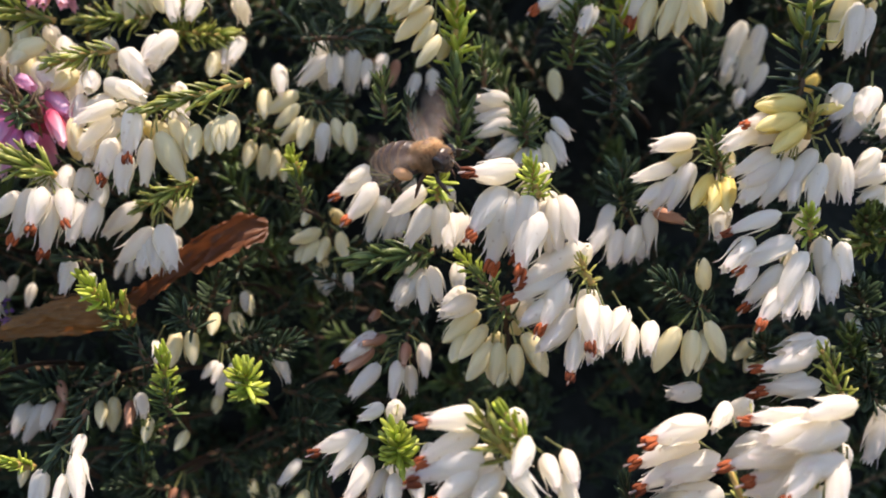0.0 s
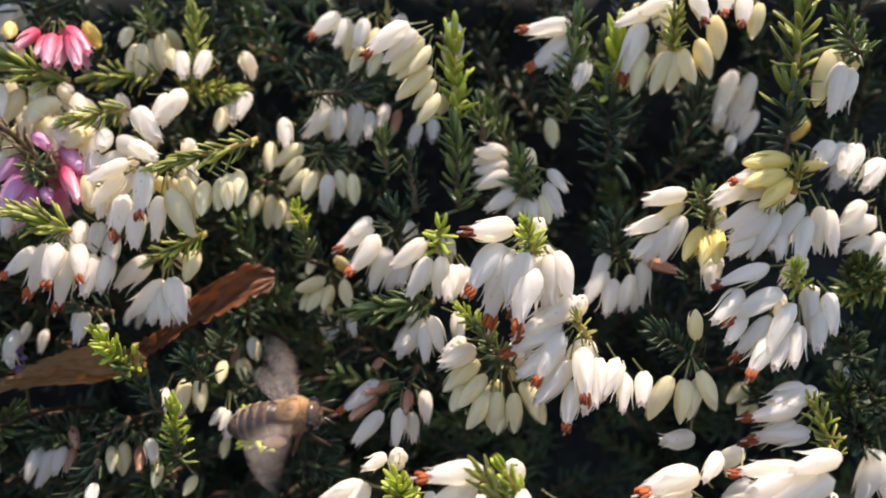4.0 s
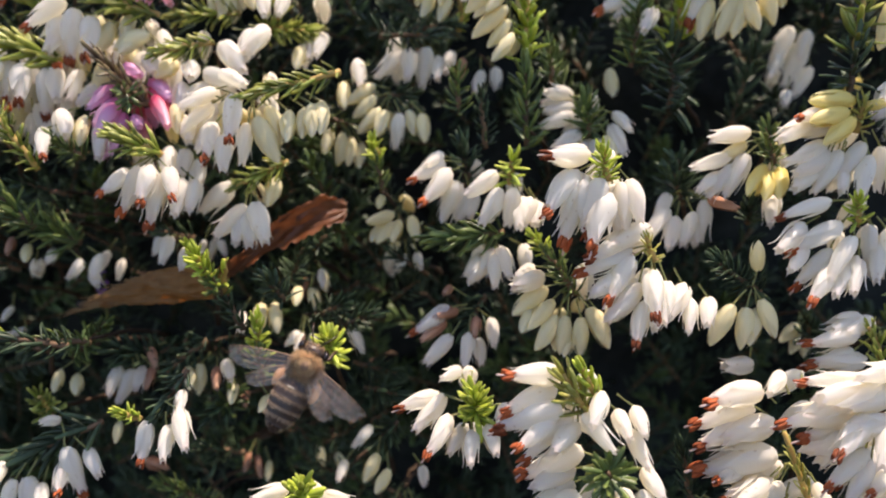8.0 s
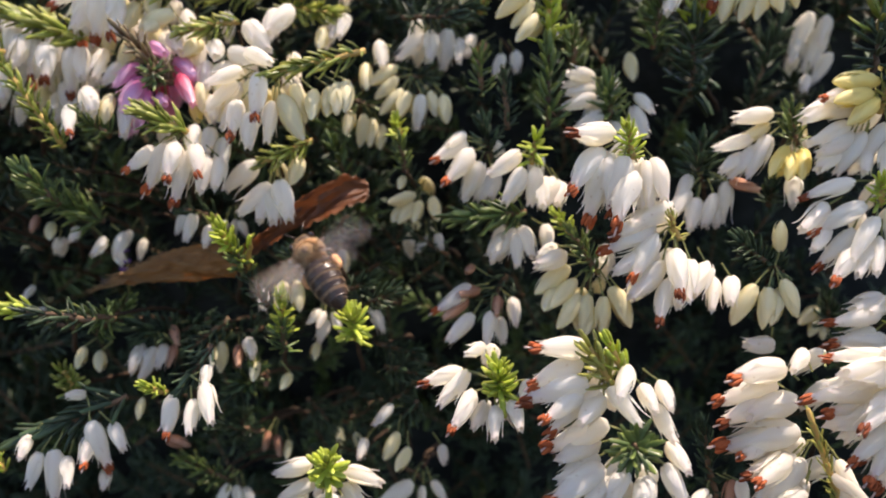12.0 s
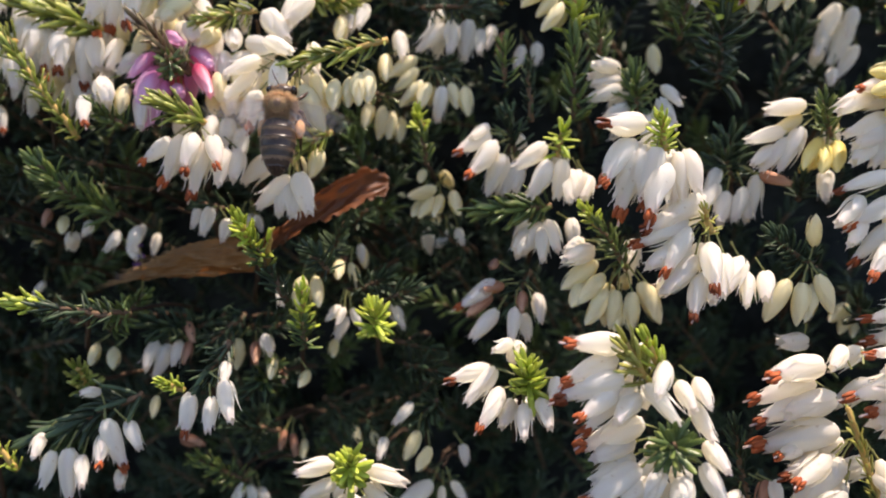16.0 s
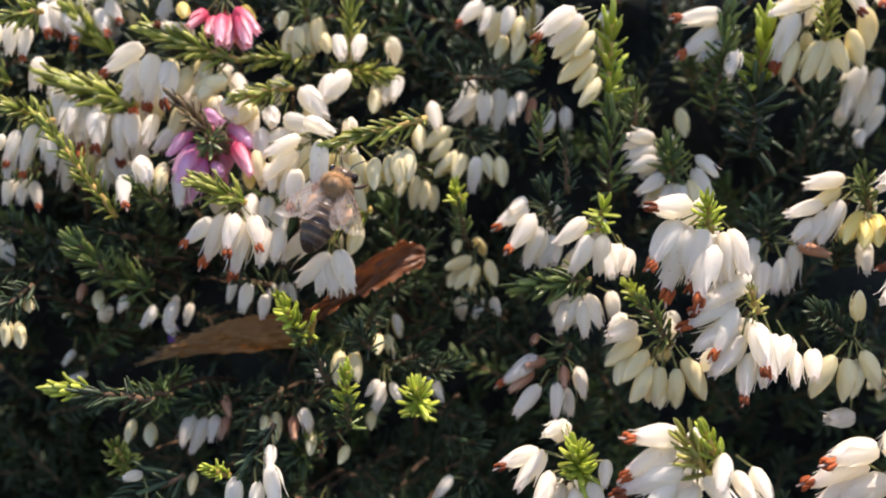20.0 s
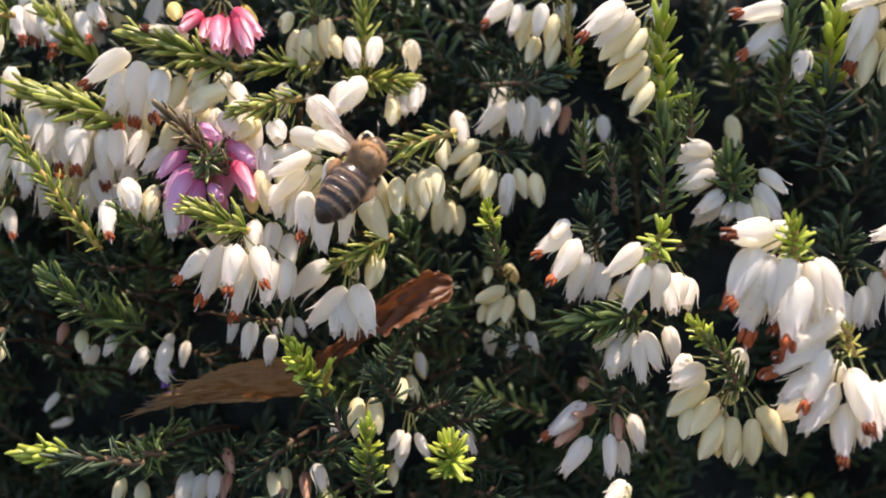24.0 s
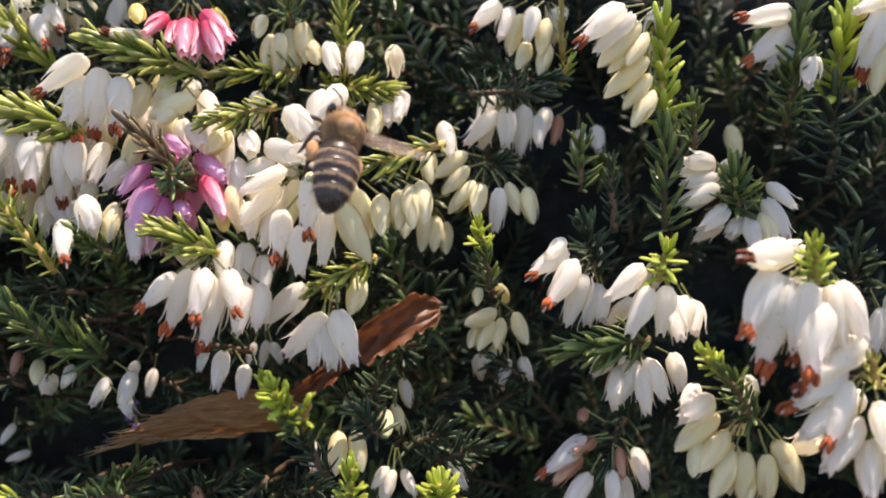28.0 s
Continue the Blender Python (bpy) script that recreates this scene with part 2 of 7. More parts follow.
def anthers_mesh(seed):
    rnd = random.Random(seed + 90)
    bm = bmesh.new()
    for k in range(8):
        a = k * math.pi / 4 + rnd.uniform(-0.2, 0.2)
        r = 0.064 + rnd.uniform(-0.012, 0.012)
        ball(bm, (r * math.cos(a), r * math.sin(a), -0.95 - rnd.uniform(0, 0.10)), (0.034 * rnd.uniform(0.8, 1.2), 0.034, 0.095 * rnd.uniform(0.8, 1.15)), Matrix.Rotation(rnd.uniform(-0.25, 0.25), 4, "X") @ Matrix.Rotation(rnd.uniform(-0.25, 0.25), 4, "Y"), 6, 5)
    n = len(bm.faces)
    end = rnd.uniform(1.04, 1.22)
    tube(bm, ((0, 0, -0.85), (0.01, 0, -1.0), (0.02 * rnd.uniform(-1, 1), 0.02, -end)), (0.016, 0.015, 0.018), 5)
    me = bpy.data.meshes.new("anther_tuft")
    bm.faces.ensure_lookup_table()
    for f in bm.faces[n:]:
        f.material_index = 1
    bm.to_mesh(me)
    bm.free()
    for p in me.polygons:
        p.use_smooth = True
    me.materials.append(ANTHER)
    me.materials.append(STYLE)
    return me


def needle_mesh(kind, bend, fat):
    """A blunt heath needle along z, grooved below, one unit long."""
    bm = bmesh.new()
    rings = []
    for u, w in ((0, 0.035), (0.08, 0.06), (0.3, 0.085), (0.6, 0.09), (0.85, 0.075), (0.95, 0.05), (1.0, 0.015)):
        x = bend * u * u
        rings.append([bm.verts.new((x + w * fat * 0.62 * sx, w * fat * sy, u)) for sx, sy in ((1, 0), (0.6, 0.8), (-0.5, 0.85), (-0.2, 0), (-0.5, -0.85), (0.6, -0.8))])
    for a, b in zip(rings, rings[1:]):
        for k in range(6):
            bm.faces.new((a[k], a[(k + 1) % 6], b[(k + 1) % 6], b[k]))
    bm.faces.new(rings[-1])
    me = bpy.data.meshes.new("needle")
    bm.to_mesh(me)
    bm.free()
    for p in me.polygons:
        p.use_smooth = True
    me.materials.append(NEEDLE[kind])
    return me


COROLLA = {k: [corolla_mesh(k, s) for s in range(3)] for k in "wocyprb"}
SEPALS = {k: [sepals_mesh(k, s) for s in range(4)] for k in "wocyprb"}
ANTHERS = [anthers_mesh(s) for s in range(4)]
NEEDLES = {k: [needle_mesh(k, b, f * (1.1 if k == "fresh" else 0.8)) for b, f in ((-0.18, 1.45), (0.08, 1.3), (-0.32, 1.55))] for k in NEEDLE}
_bm = bmesh.new()
tube(_bm, ((0, 0, 0), (0.04, 0, 0.5), (0, 0, 1)), (0.12, 0.085, 0.10), 6)
PEDICEL_MESH = bpy.data.meshes.new("pedicel")
_bm.to_mesh(PEDICEL_MESH)
_bm.free()
PEDICEL_MESH.materials.append(PEDICEL)
dice = random.Random(7)


def turned(way, spin=0.0):
    """The turn that takes +z to way."""
    return (Vector(way).to_track_quat("Z", "Y").to_matrix().to_4x4()) @ Matrix.Rotation(spin, 4, "Z")


def sprig(x, y, z, label, group="heather sprigs"):
    s = new("heather_sprig")
    s.empty_display_size = 0.002
    s.location = (x * MM, y * MM, z * MM)
    return tagged(s, label, "heather", group)


def bell(s, bx, by, bz, tx, ty, tz, kind, girth_by=1.0):
    """A flower of the sprig s from its base to its mouth, millimetres."""
    base, tip = Vector((bx, by, bz)) * MM, Vector((tx, ty, tz)) * MM
    size = (tip - base).length / (1.0 if kind == "o" else 0.94)
    fl = part("flower", dice.choice(COROLLA[kind]), None, s)
    spin = dice.uniform(0, 6.28)
    wide = girth_by * (dice.uniform(0.9, 1.08) if kind in "wo" else 0.95)
    world_m = Matrix.Translation(base) @ turned(base - tip, spin) @ Matrix.Diagonal((size * wide, size * wide, size, 1))
    fl.matrix_basis = Matrix.Translation(-s.location) @ world_m
    part("calyx", dice.choice(SEPALS[kind]), None, fl)
    if kind == "o":
        part("anther_tuft", dice.choice(ANTHERS), None, fl, "rust-brown anther tuft at the mouth")
    way = s.location - base
    far = min(way.length, 0.0026)
    if far > 0.0006:
        bend = (way.normalized() + Vector((0, 0, 0.5))).normalized()
        pd = part("pedicel", PEDICEL_MESH, None, fl)
        inner = world_m.inverted() @ (Matrix.Translation(base) @ turned(bend) @ Matrix.Diagonal((0.0013, 0.0013, far, 1)))
        pd.matrix_basis = inner
    return fl


def shoot(s, bx, by, bz, tx, ty, tz, n, length, spread, kind):
    """Needles in whorls up a shoot from base to tip, each an object; the twig inside."""
    base, tip = Vector((bx, by, bz)) * MM, Vector((tx, ty, tz)) * MM
    way = tip - base
    frame_q = way.to_track_quat("Z", "Y")
    n = int(n * (1.25 if kind in ("fresh", "gold") else 1.55))
    for i in range(n):
        u = (i + dice.random()) / n
        a = (i % 4) * math.pi / 2 + (i // 4) * 0.8 + dice.uniform(-0.25, 0.25)
        open_by = radians(spread * 1.1) * (1.15 - 0.8 * u ** 2) * dice.uniform(0.7, 1.3)
        d = frame_q @ Vector((math.sin(open_by) * math.cos(a), math.sin(open_by) * math.sin(a), math.cos(open_by)))
        side = frame_q @ Vector((math.cos(a), math.sin(a), 0))
        z = d.normalized()
        y = z.cross(side).normalized()
        x = y.cross(z)
        m = Matrix((x, y, z)).transposed().to_4x4()
        size = length * MM * (0.84 if kind == "fresh" else 1.0) * dice.uniform(0.95, 1.35) * (1 - 0.3 * max(0, u - 0.7))
        at = base + way * (u * 0.93)
        nd = part("needle", dice.choice(NEEDLES[kind]), None, s)
        nd.matrix_basis = Matrix.Translation(at - s.location) @ m @ Matrix.Diagonal((size, size, size, 1))
    twig(s, base, tip, 0.45, 0.28, GOLDEN if kind in ("fresh", "gold", "olive") else STEM)


def twig(s, a, b, r0, r1, mat=None, sag=0.0, name="stem"):
    bm = bmesh.new()
    pts, rad = [], []
    for i in range(7):
        u = i / 6
        p = a.lerp(b, u) - s.location
        p.z += sag * math.sin(math.pi * u)
        p += Vector((dice.uniform(-1, 1), dice.uniform(-1, 1), dice.uniform(-1, 1))) * 0.0002
        pts.append(p)
        rad.append((r0 + (r1 - r0) * u) * MM)
    tube(bm, pts, rad, 6)
    return part(name, bm, mat or STEM, s)


def root(s, x, y, z, kind="dark", n=0):
    """The woody stem by which the sprig grows out of the bush, from the sprig's heart to a place inside it."""
    a, b = s.location.copy(), Vector((x, y, z)) * MM
    twig(s, b, a, 0.4, 0.25, OLD_BARK, 0.001)

# ---- the ground and the bush behind ----
def hill(x, y):
    far = math.hypot(x, y - 0.1)
    return 0.02 * noise.noise(Vector((x * 6, y * 6, 0))) * min(1, far) + 0.004 * noise.noise(Vector((x * 60, y * 60, 3))) * max(0, 1 - far)


bm = bmesh.new()
radii = (0, 0.05, 0.1, 0.15, 0.2, 0.3, 0.45, 0.7, 1.2, 2.5, 6, 20, 80, 300, 1500)
rings = []
for r in radii:
    rings.append([bm.verts.new((r * math.cos(k * math.pi / 24), 0.1 + r * math.sin(k * math.pi / 24), hill(r * math.cos(k * math.pi / 24), 0.1 + r * math.sin(k * math.pi / 24)))) for k in range(48)] if r else [bm.verts.new((0, 0.1, 0))])
for k in range(48):
    bm.faces.new((rings[0][0], rings[1][k], rings[1][(k + 1) % 48]))
for a, b in zip(rings[1:], rings[2:]):
    for k in range(48):
        bm.faces.new((a[k], b[k], b[(k + 1) % 48], a[(k + 1) % 48]))
ground = part("ground", bm, SOIL, None)
tagged(ground, "dark peaty garden soil under the heather bush", "ground", kind="structure")


def face(x, z):
    """How far back the face of the bush lies, metres."""
    return 0.124 + 0.10 * (z - 0.205) + 0.010 * noise.noise(Vector((x * 28, z * 28, 1.7))) + 0.004 * noise.noise(Vector((x * 90, z * 90, 4.0)))


# inside of the bush: dark sheet behind the shoots, shade put in its colour
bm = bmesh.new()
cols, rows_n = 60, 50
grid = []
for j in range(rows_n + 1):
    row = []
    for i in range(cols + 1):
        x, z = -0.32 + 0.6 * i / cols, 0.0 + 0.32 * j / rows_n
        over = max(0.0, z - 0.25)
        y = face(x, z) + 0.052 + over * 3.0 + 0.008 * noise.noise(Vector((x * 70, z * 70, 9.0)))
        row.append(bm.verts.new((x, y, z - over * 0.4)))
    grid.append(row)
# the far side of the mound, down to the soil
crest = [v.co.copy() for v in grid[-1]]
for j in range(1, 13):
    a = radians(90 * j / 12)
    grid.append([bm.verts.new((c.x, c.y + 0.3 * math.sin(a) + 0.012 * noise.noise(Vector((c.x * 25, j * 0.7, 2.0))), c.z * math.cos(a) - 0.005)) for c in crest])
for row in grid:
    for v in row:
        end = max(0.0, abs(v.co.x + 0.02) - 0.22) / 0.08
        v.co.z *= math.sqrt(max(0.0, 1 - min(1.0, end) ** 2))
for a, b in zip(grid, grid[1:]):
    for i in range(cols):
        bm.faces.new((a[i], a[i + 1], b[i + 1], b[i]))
core = part("bush_interior", bm, BUSH_SHADE, None)
tagged(core, "dark sheet standing in for shade inside the heather bush", "bush", kind="stuff")

# old needled shoots filling the bush behind the flowering sprigs, shade in their colour
def filler(count, seed, deep0, deep1, length, kind_mats, box):
    rnd = random.Random(seed)
    base_n = [Vector(c) for c in ((1, 0, 0), (0, 1, 0), (-1, 0, 0), (0, -1, 0))]
    verts, faces, mats = [], [], []
    for _ in range(count):
        x, z = rnd.uniform(box[0], box[1]), rnd.uniform(box[2], box[3])
        y = face(x, z) + rnd.uniform(deep0, deep1) + (0.027 if x > -0.014 and z > 0.19 else 0.017 if z < 0.2 else 0)
        if x > -0.014 and z > 0.19 and rnd.random() < 0.5:
            continue
        up = Vector((rnd.uniform(-0.7, 0.7), rnd.uniform(-0.7, 0.1), rnd.uniform(0.1, 1.0))).normalized()
        q = up.to_track_quat("Z", "Y")
        tall = rnd.uniform(0.010, 0.022)
        start = Vector((x, y, z)) - up * tall * 0.5
        mi = rnd.choice(kind_mats)
        for i in range(26):
            u = i / 26
            a = (i % 4) * 1.5708 + (i // 4) * 0.8 + rnd.uniform(-0.3, 0.3)
            o = radians(60) * (1.1 - 0.7 * u * u)
            d = q @ Vector((math.sin(o) * math.cos(a), math.sin(o) * math.sin(a), math.cos(o)))
            size = length * rnd.uniform(0.8, 1.2)
            p = start + up * tall * u
            dq = d.to_track_quat("Z", "Y")
            w = size * 0.13
            k = len(verts)
            for s, hgt in ((0.5, 0.0), (1.0, 0.5), (0.75, 0.86)):
                for c in base_n:
                    verts.append(p + dq @ Vector((c.x * w * s, c.y * w * s * 0.6, hgt * size)))
            verts.append(p + d * size)
            for r in (0, 4):
                for c in range(4):
                    faces.append((k + r + c, k + r + (c + 1) % 4, k + r + 4 + (c + 1) % 4, k + r + 4 + c))
                    mats.append(mi)
            for c in range(4):
                faces.append((k + 8 + c, k + 8 + (c + 1) % 4, k + 12))
                mats.append(mi)
        # its twig
        k = len(verts)
        side, other = q @ Vector((0.0003, 0, 0)), q @ Vector((0, 0.0003, 0))
        for p in (start, start + up * tall * 0.9):
            for c in (side, other, -side, -other):
                verts.append(p + c)
        for c in range(4):
            faces.append((k + c, k + (c + 1) % 4, k + 4 + (c + 1) % 4, k + 4 + c))
            mats.append(2)
    me = bpy.data.meshes.new("undergrowth")
    me.from_pydata([tuple(v) for v in verts], [], faces)
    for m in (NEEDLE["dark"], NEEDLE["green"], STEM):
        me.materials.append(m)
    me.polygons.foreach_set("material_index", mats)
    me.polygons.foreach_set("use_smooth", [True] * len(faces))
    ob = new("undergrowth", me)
    return tagged(ob, "dense added heather foliage, shade put into its dark needles", "heather", kind="stuff")


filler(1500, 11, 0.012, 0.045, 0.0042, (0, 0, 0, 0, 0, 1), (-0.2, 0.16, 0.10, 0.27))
# unseen shoots above the view, added only to shade the deep sprigs
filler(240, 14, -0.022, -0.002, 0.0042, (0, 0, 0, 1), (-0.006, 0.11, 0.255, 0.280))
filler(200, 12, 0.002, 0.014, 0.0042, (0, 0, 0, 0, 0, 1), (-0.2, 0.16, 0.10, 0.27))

# ---- the heather, sprig by sprig ----
s = sprig(10.3, 90.9, 224.6, "heather sprig, white bells with rust-brown anthers and fresh light green tip")
bell(s, 11.6, 91.5, 222.4, 11.8, 88.0, 217.5, "w", 1.1)
bell(s, 13.6, 91.4, 223.1, 14.3, 87.0, 219.0, "w", 1.1)
bell(s, 12.6, 90.9, 222.9, 12.8, 87.7, 217.7, "w", 1.1)
bell(s, 8.2, 91.6, 226.3, 2.7, 87.3, 227.0, "o", 1.1)
bell(s, 6.8, 90.4, 224.3, 3.0, 85.7, 220.3, "o", 1.1)
bell(s, 8.2, 90.0, 224.0, 5.0, 87.8, 218.1, "w", 1.1)
bell(s, 7.5, 89.4, 223.7, 5.4, 86.7, 216.3, "o", 1.1)
bell(s, 10.4, 88.5, 222.0, 8.3, 83.6, 216.9, "o", 1.1)
bell(s, 9.4, 88.8, 224.0, 8.1, 86.4, 217.4, "o", 1.1)
bell(s, 11.0, 97.5, 220.6, 10.8, 101.5, 216.4, "w")
bell(s, 12.2, 97.9, 224.9, 10.6, 102.0, 220.2, "w")
bell(s, 12.8, 96.5, 221.9, 14.0, 100.7, 217.1, "w")
shoot(s, 10.7, 89.9, 223.6, 9.4, 89.1, 227.7, 24, 2.1, 60, "fresh")
root(s, 14.8, 110.7, 213.1)
s = sprig(16.2, 88.6, 214.4, "heather sprig with hanging white bell flowers and golden green stem")
bell(s, 24.2, 88.1, 208.7, 22.7, 83.6, 207.1, "w")
bell(s, 22.0, 87.8, 208.7, 20.5, 83.4, 206.3, "w")
bell(s, 20.8, 88.1, 210.5, 18.1, 82.9, 208.3, "w")
bell(s, 16.0, 90.2, 217.4, 10.9, 86.4, 216.2, "w")
bell(s, 14.2, 89.7, 216.9, 8.4, 85.6, 214.8, "o")
bell(s, 13.9, 88.7, 215.0, 7.3, 85.2, 213.0, "o")
bell(s, 14.2, 87.5, 212.3, 8.7, 84.3, 210.4, "w")
bell(s, 14.9, 86.8, 211.1, 10.5, 82.7, 208.0, "w")
bell(s, 14.1, 87.7, 214.3, 10.7, 83.5, 210.2, "o")
bell(s, 17.7, 85.5, 208.7, 15.7, 80.8, 207.6, "w")
bell(s, 15.9, 85.5, 209.4, 13.8, 80.4, 205.9, "o")
bell(s, 18.1, 86.1, 211.8, 17.0, 81.0, 208.3, "w")
bell(s, 16.3, 86.2, 212.9, 15.8, 80.4, 209.5, "o")
bell(s, 14.0, 91.1, 206.9, 12.9, 95.1, 202.8, "w")
bell(s, 17.6, 95.8, 215.5, 16.7, 99.5, 211.1, "w")
bell(s, 18.3, 93.1, 210.2, 18.7, 96.8, 205.8, "w")
bell(s, 17.6, 92.5, 205.7, 19.4, 96.3, 201.6, "w")
bell(s, 18.0, 94.0, 209.9, 16.5, 98.3, 205.3, "w")
shoot(s, 16.8, 87.6, 213.7, 15.3, 86.8, 217.3, 16, 1.5, 65, "gold")
root(s, 24.0, 114.4, 199.0)
s = sprig(7.5, 94.4, 206.7, "heather sprig with closed cream flower buds and green needles")
bell(s, 2.6, 96.6, 209.6, 0.1, 92.2, 209.1, "w")
bell(s, 6.2, 94.5, 204.0, 5.9, 92.7, 199.0, "c")
bell(s, 2.7, 94.2, 204.4, 1.1, 90.2, 202.7, "c")
bell(s, 3.9, 95.5, 208.7, -0.4, 91.3, 208.6, "w")
bell(s, 4.4, 94.7, 207.4, 0.2, 93.3, 203.7, "c")
bell(s, 7.8, 92.7, 202.3, 6.8, 89.8, 199.5, "c")
bell(s, 5.2, 93.7, 205.9, 2.1, 90.7, 202.9, "c")
bell(s, 6.0, 92.7, 203.9, 2.9, 89.8, 200.5, "c")
bell(s, 11.2, 92.9, 204.8, 11.7, 90.1, 201.6, "c")
bell(s, 10.0, 92.7, 205.3, 12.5, 91.0, 200.3, "c")
bell(s, 7.1, 92.0, 204.3, 6.1, 90.3, 199.7, "c")
bell(s, 8.9, 91.7, 204.3, 8.9, 90.1, 199.6, "c")
bell(s, 10.2, 102.1, 207.7, 11.9, 105.1, 203.0, "w")
bell(s, 9.6, 99.6, 207.1, 10.6, 103.0, 202.5, "w")
bell(s, 9.9, 101.1, 202.9, 9.9, 104.3, 199.6, "c")
bell(s, 6.9, 98.0, 202.7, 7.3, 100.5, 198.8, "c")
shoot(s, 8.4, 93.8, 206.8, 4.0, 93.7, 213.0, 34, 2.1, 55, "green")
shoot(s, 4.6, 95.4, 211.6, 2.0, 94.3, 214.9, 20, 2.0, 45, "fresh")
root(s, 10.0, 114.5, 191.8)
s = sprig(-7.0, 109.2, 219.0, "heather sprig with hanging white bell flowers and dark green needles")
bell(s, -5.1, 109.4, 215.7, -5.9, 105.2, 213.5, "w", 1.1)
bell(s, -5.9, 109.0, 216.6, -7.5, 105.9, 212.7, "w", 1.1)
bell(s, -10.2, 110.0, 221.5, -12.5, 105.9, 221.1, "w", 1.1)
bell(s, -10.0, 109.2, 221.0, -14.2, 105.5, 218.9, "o", 1.1)
bell(s, -7.8, 107.7, 218.3, -9.9, 105.6, 212.7, "w", 1.1)
bell(s, -8.9, 107.5, 219.8, -12.6, 103.1, 216.4, "o", 1.1)
bell(s, -7.8, 113.7, 214.1, -7.7, 117.5, 209.8, "w")
bell(s, -5.7, 116.0, 219.3, -5.1, 120.4, 214.7, "w")
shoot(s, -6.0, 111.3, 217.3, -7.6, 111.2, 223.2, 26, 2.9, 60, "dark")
root(s, -7.1, 132.7, 205.9)
s = sprig(-0.6, 103.4, 220.6, "heather sprig with hanging white bell flowers and fresh light green tip")
bell(s, 3.5, 103.3, 216.6, 2.9, 99.1, 214.5, "w", 1.1)
bell(s, 2.6, 102.9, 217.1, 0.6, 98.7, 214.4, "w", 1.1)
bell(s, 1.0, 102.4, 217.6, 0.8, 97.3, 214.6, "w", 1.1)
bell(s, -2.2, 102.8, 220.7, -6.7, 99.9, 218.4, "w", 1.1)
bell(s, -1.8, 101.5, 218.9, -4.6, 98.6, 214.6, "w", 1.1)
bell(s, -0.1, 101.0, 219.3, -0.9, 99.2, 214.3, "w", 1.1)
bell(s, -1.9, 108.0, 214.9, -3.8, 111.5, 210.8, "w")
bell(s, 0.4, 107.9, 219.3, 1.0, 111.5, 214.8, "w")
shoot(s, -0.7, 102.3, 219.5, -0.4, 101.5, 223.4, 18, 2.5, 70, "fresh")
root(s, 0.3, 128.2, 207.4)
s = sprig(11.4, 116.1, 226.2, "heather sprig with hanging white bell flowers and green needles")
bell(s, 9.1, 118.5, 229.6, 4.9, 114.7, 230.1, "w")
bell(s, 9.5, 117.9, 228.8, 4.4, 116.8, 228.3, "w")
bell(s, 9.5, 117.2, 227.9, 4.8, 114.7, 227.3, "w")
bell(s, 12.2, 115.2, 222.9, 9.6, 110.9, 221.8, "w")
bell(s, 10.4, 115.2, 224.2, 6.2, 110.7, 222.8, "w")
bell(s, 9.2, 115.8, 227.0, 4.3, 113.4, 225.3, "w")
bell(s, 15.3, 115.7, 227.1, 17.3, 111.5, 225.4, "w")
bell(s, 14.8, 114.7, 225.4, 16.4, 110.5, 222.0, "w")
bell(s, 12.7, 113.7, 223.6, 12.5, 109.2, 220.8, "w")
bell(s, 14.1, 113.5, 224.1, 14.8, 110.0, 221.1, "c")
bell(s, 13.0, 123.0, 228.7, 13.4, 126.4, 224.1, "w")
bell(s, 12.2, 121.6, 221.4, 10.2, 125.1, 217.2, "w")
bell(s, 10.8, 121.7, 225.8, 9.7, 125.6, 221.6, "w")
bell(s, 10.8, 120.1, 222.5, 10.6, 123.2, 219.1, "c")
shoot(s, 11.7, 114.5, 223.9, 10.7, 114.2, 228.9, 26, 3.1, 65, "green")
root(s, 13.8, 136.4, 216.7)
s = sprig(-18.8, 121.8, 227.5, "heather sprig with closed cream flower buds and dark green needles")
bell(s, -24.3, 124.9, 233.3, -23.3, 119.9, 229.8, "w")
bell(s, -26.4, 123.3, 230.0, -25.7, 119.7, 226.4, "c")
bell(s, -21.2, 122.9, 229.7, -25.1, 120.4, 227.1, "c")
bell(s, -15.9, 121.4, 226.0, -14.8, 118.1, 222.9, "c")
bell(s, -21.1, 121.6, 228.1, -24.3, 119.3, 225.3, "c")
bell(s, -20.3, 120.6, 226.5, -23.3, 118.6, 222.8, "c")
bell(s, -19.2, 120.1, 226.1, -20.4, 116.0, 223.1, "c")
bell(s, -13.6, 119.8, 225.9, -13.0, 116.7, 222.0, "c")
bell(s, -17.0, 119.3, 225.9, -17.6, 117.5, 220.7, "w")
bell(s, -17.8, 130.1, 232.6, -19.0, 133.9, 228.5, "w")
bell(s, -20.0, 126.2, 224.9, -20.7, 129.2, 221.5, "c")
bell(s, -18.9, 128.1, 224.6, -19.5, 130.6, 220.8, "c")
shoot(s, -20.7, 124.5, 228.0, -15.6, 122.6, 228.1, 24, 2.5, 65, "dark")
root(s, -19.5, 143.8, 218.4)
s = sprig(-27.1, 124.3, 222.8, "heather sprig with closed cream flower buds and green needles")
bell(s, -23.9, 124.7, 219.9, -23.8, 121.1, 216.7, "c")
bell(s, -28.7, 124.3, 222.1, -29.4, 120.6, 219.1, "c")
bell(s, -25.1, 123.0, 221.3, -25.5, 119.8, 217.5, "c")
bell(s, -26.3, 122.2, 222.1, -27.2, 120.5, 217.3, "c")
shoot(s, -29.3, 124.0, 224.0, -24.9, 121.8, 223.5, 12, 2.2, 60, "green")
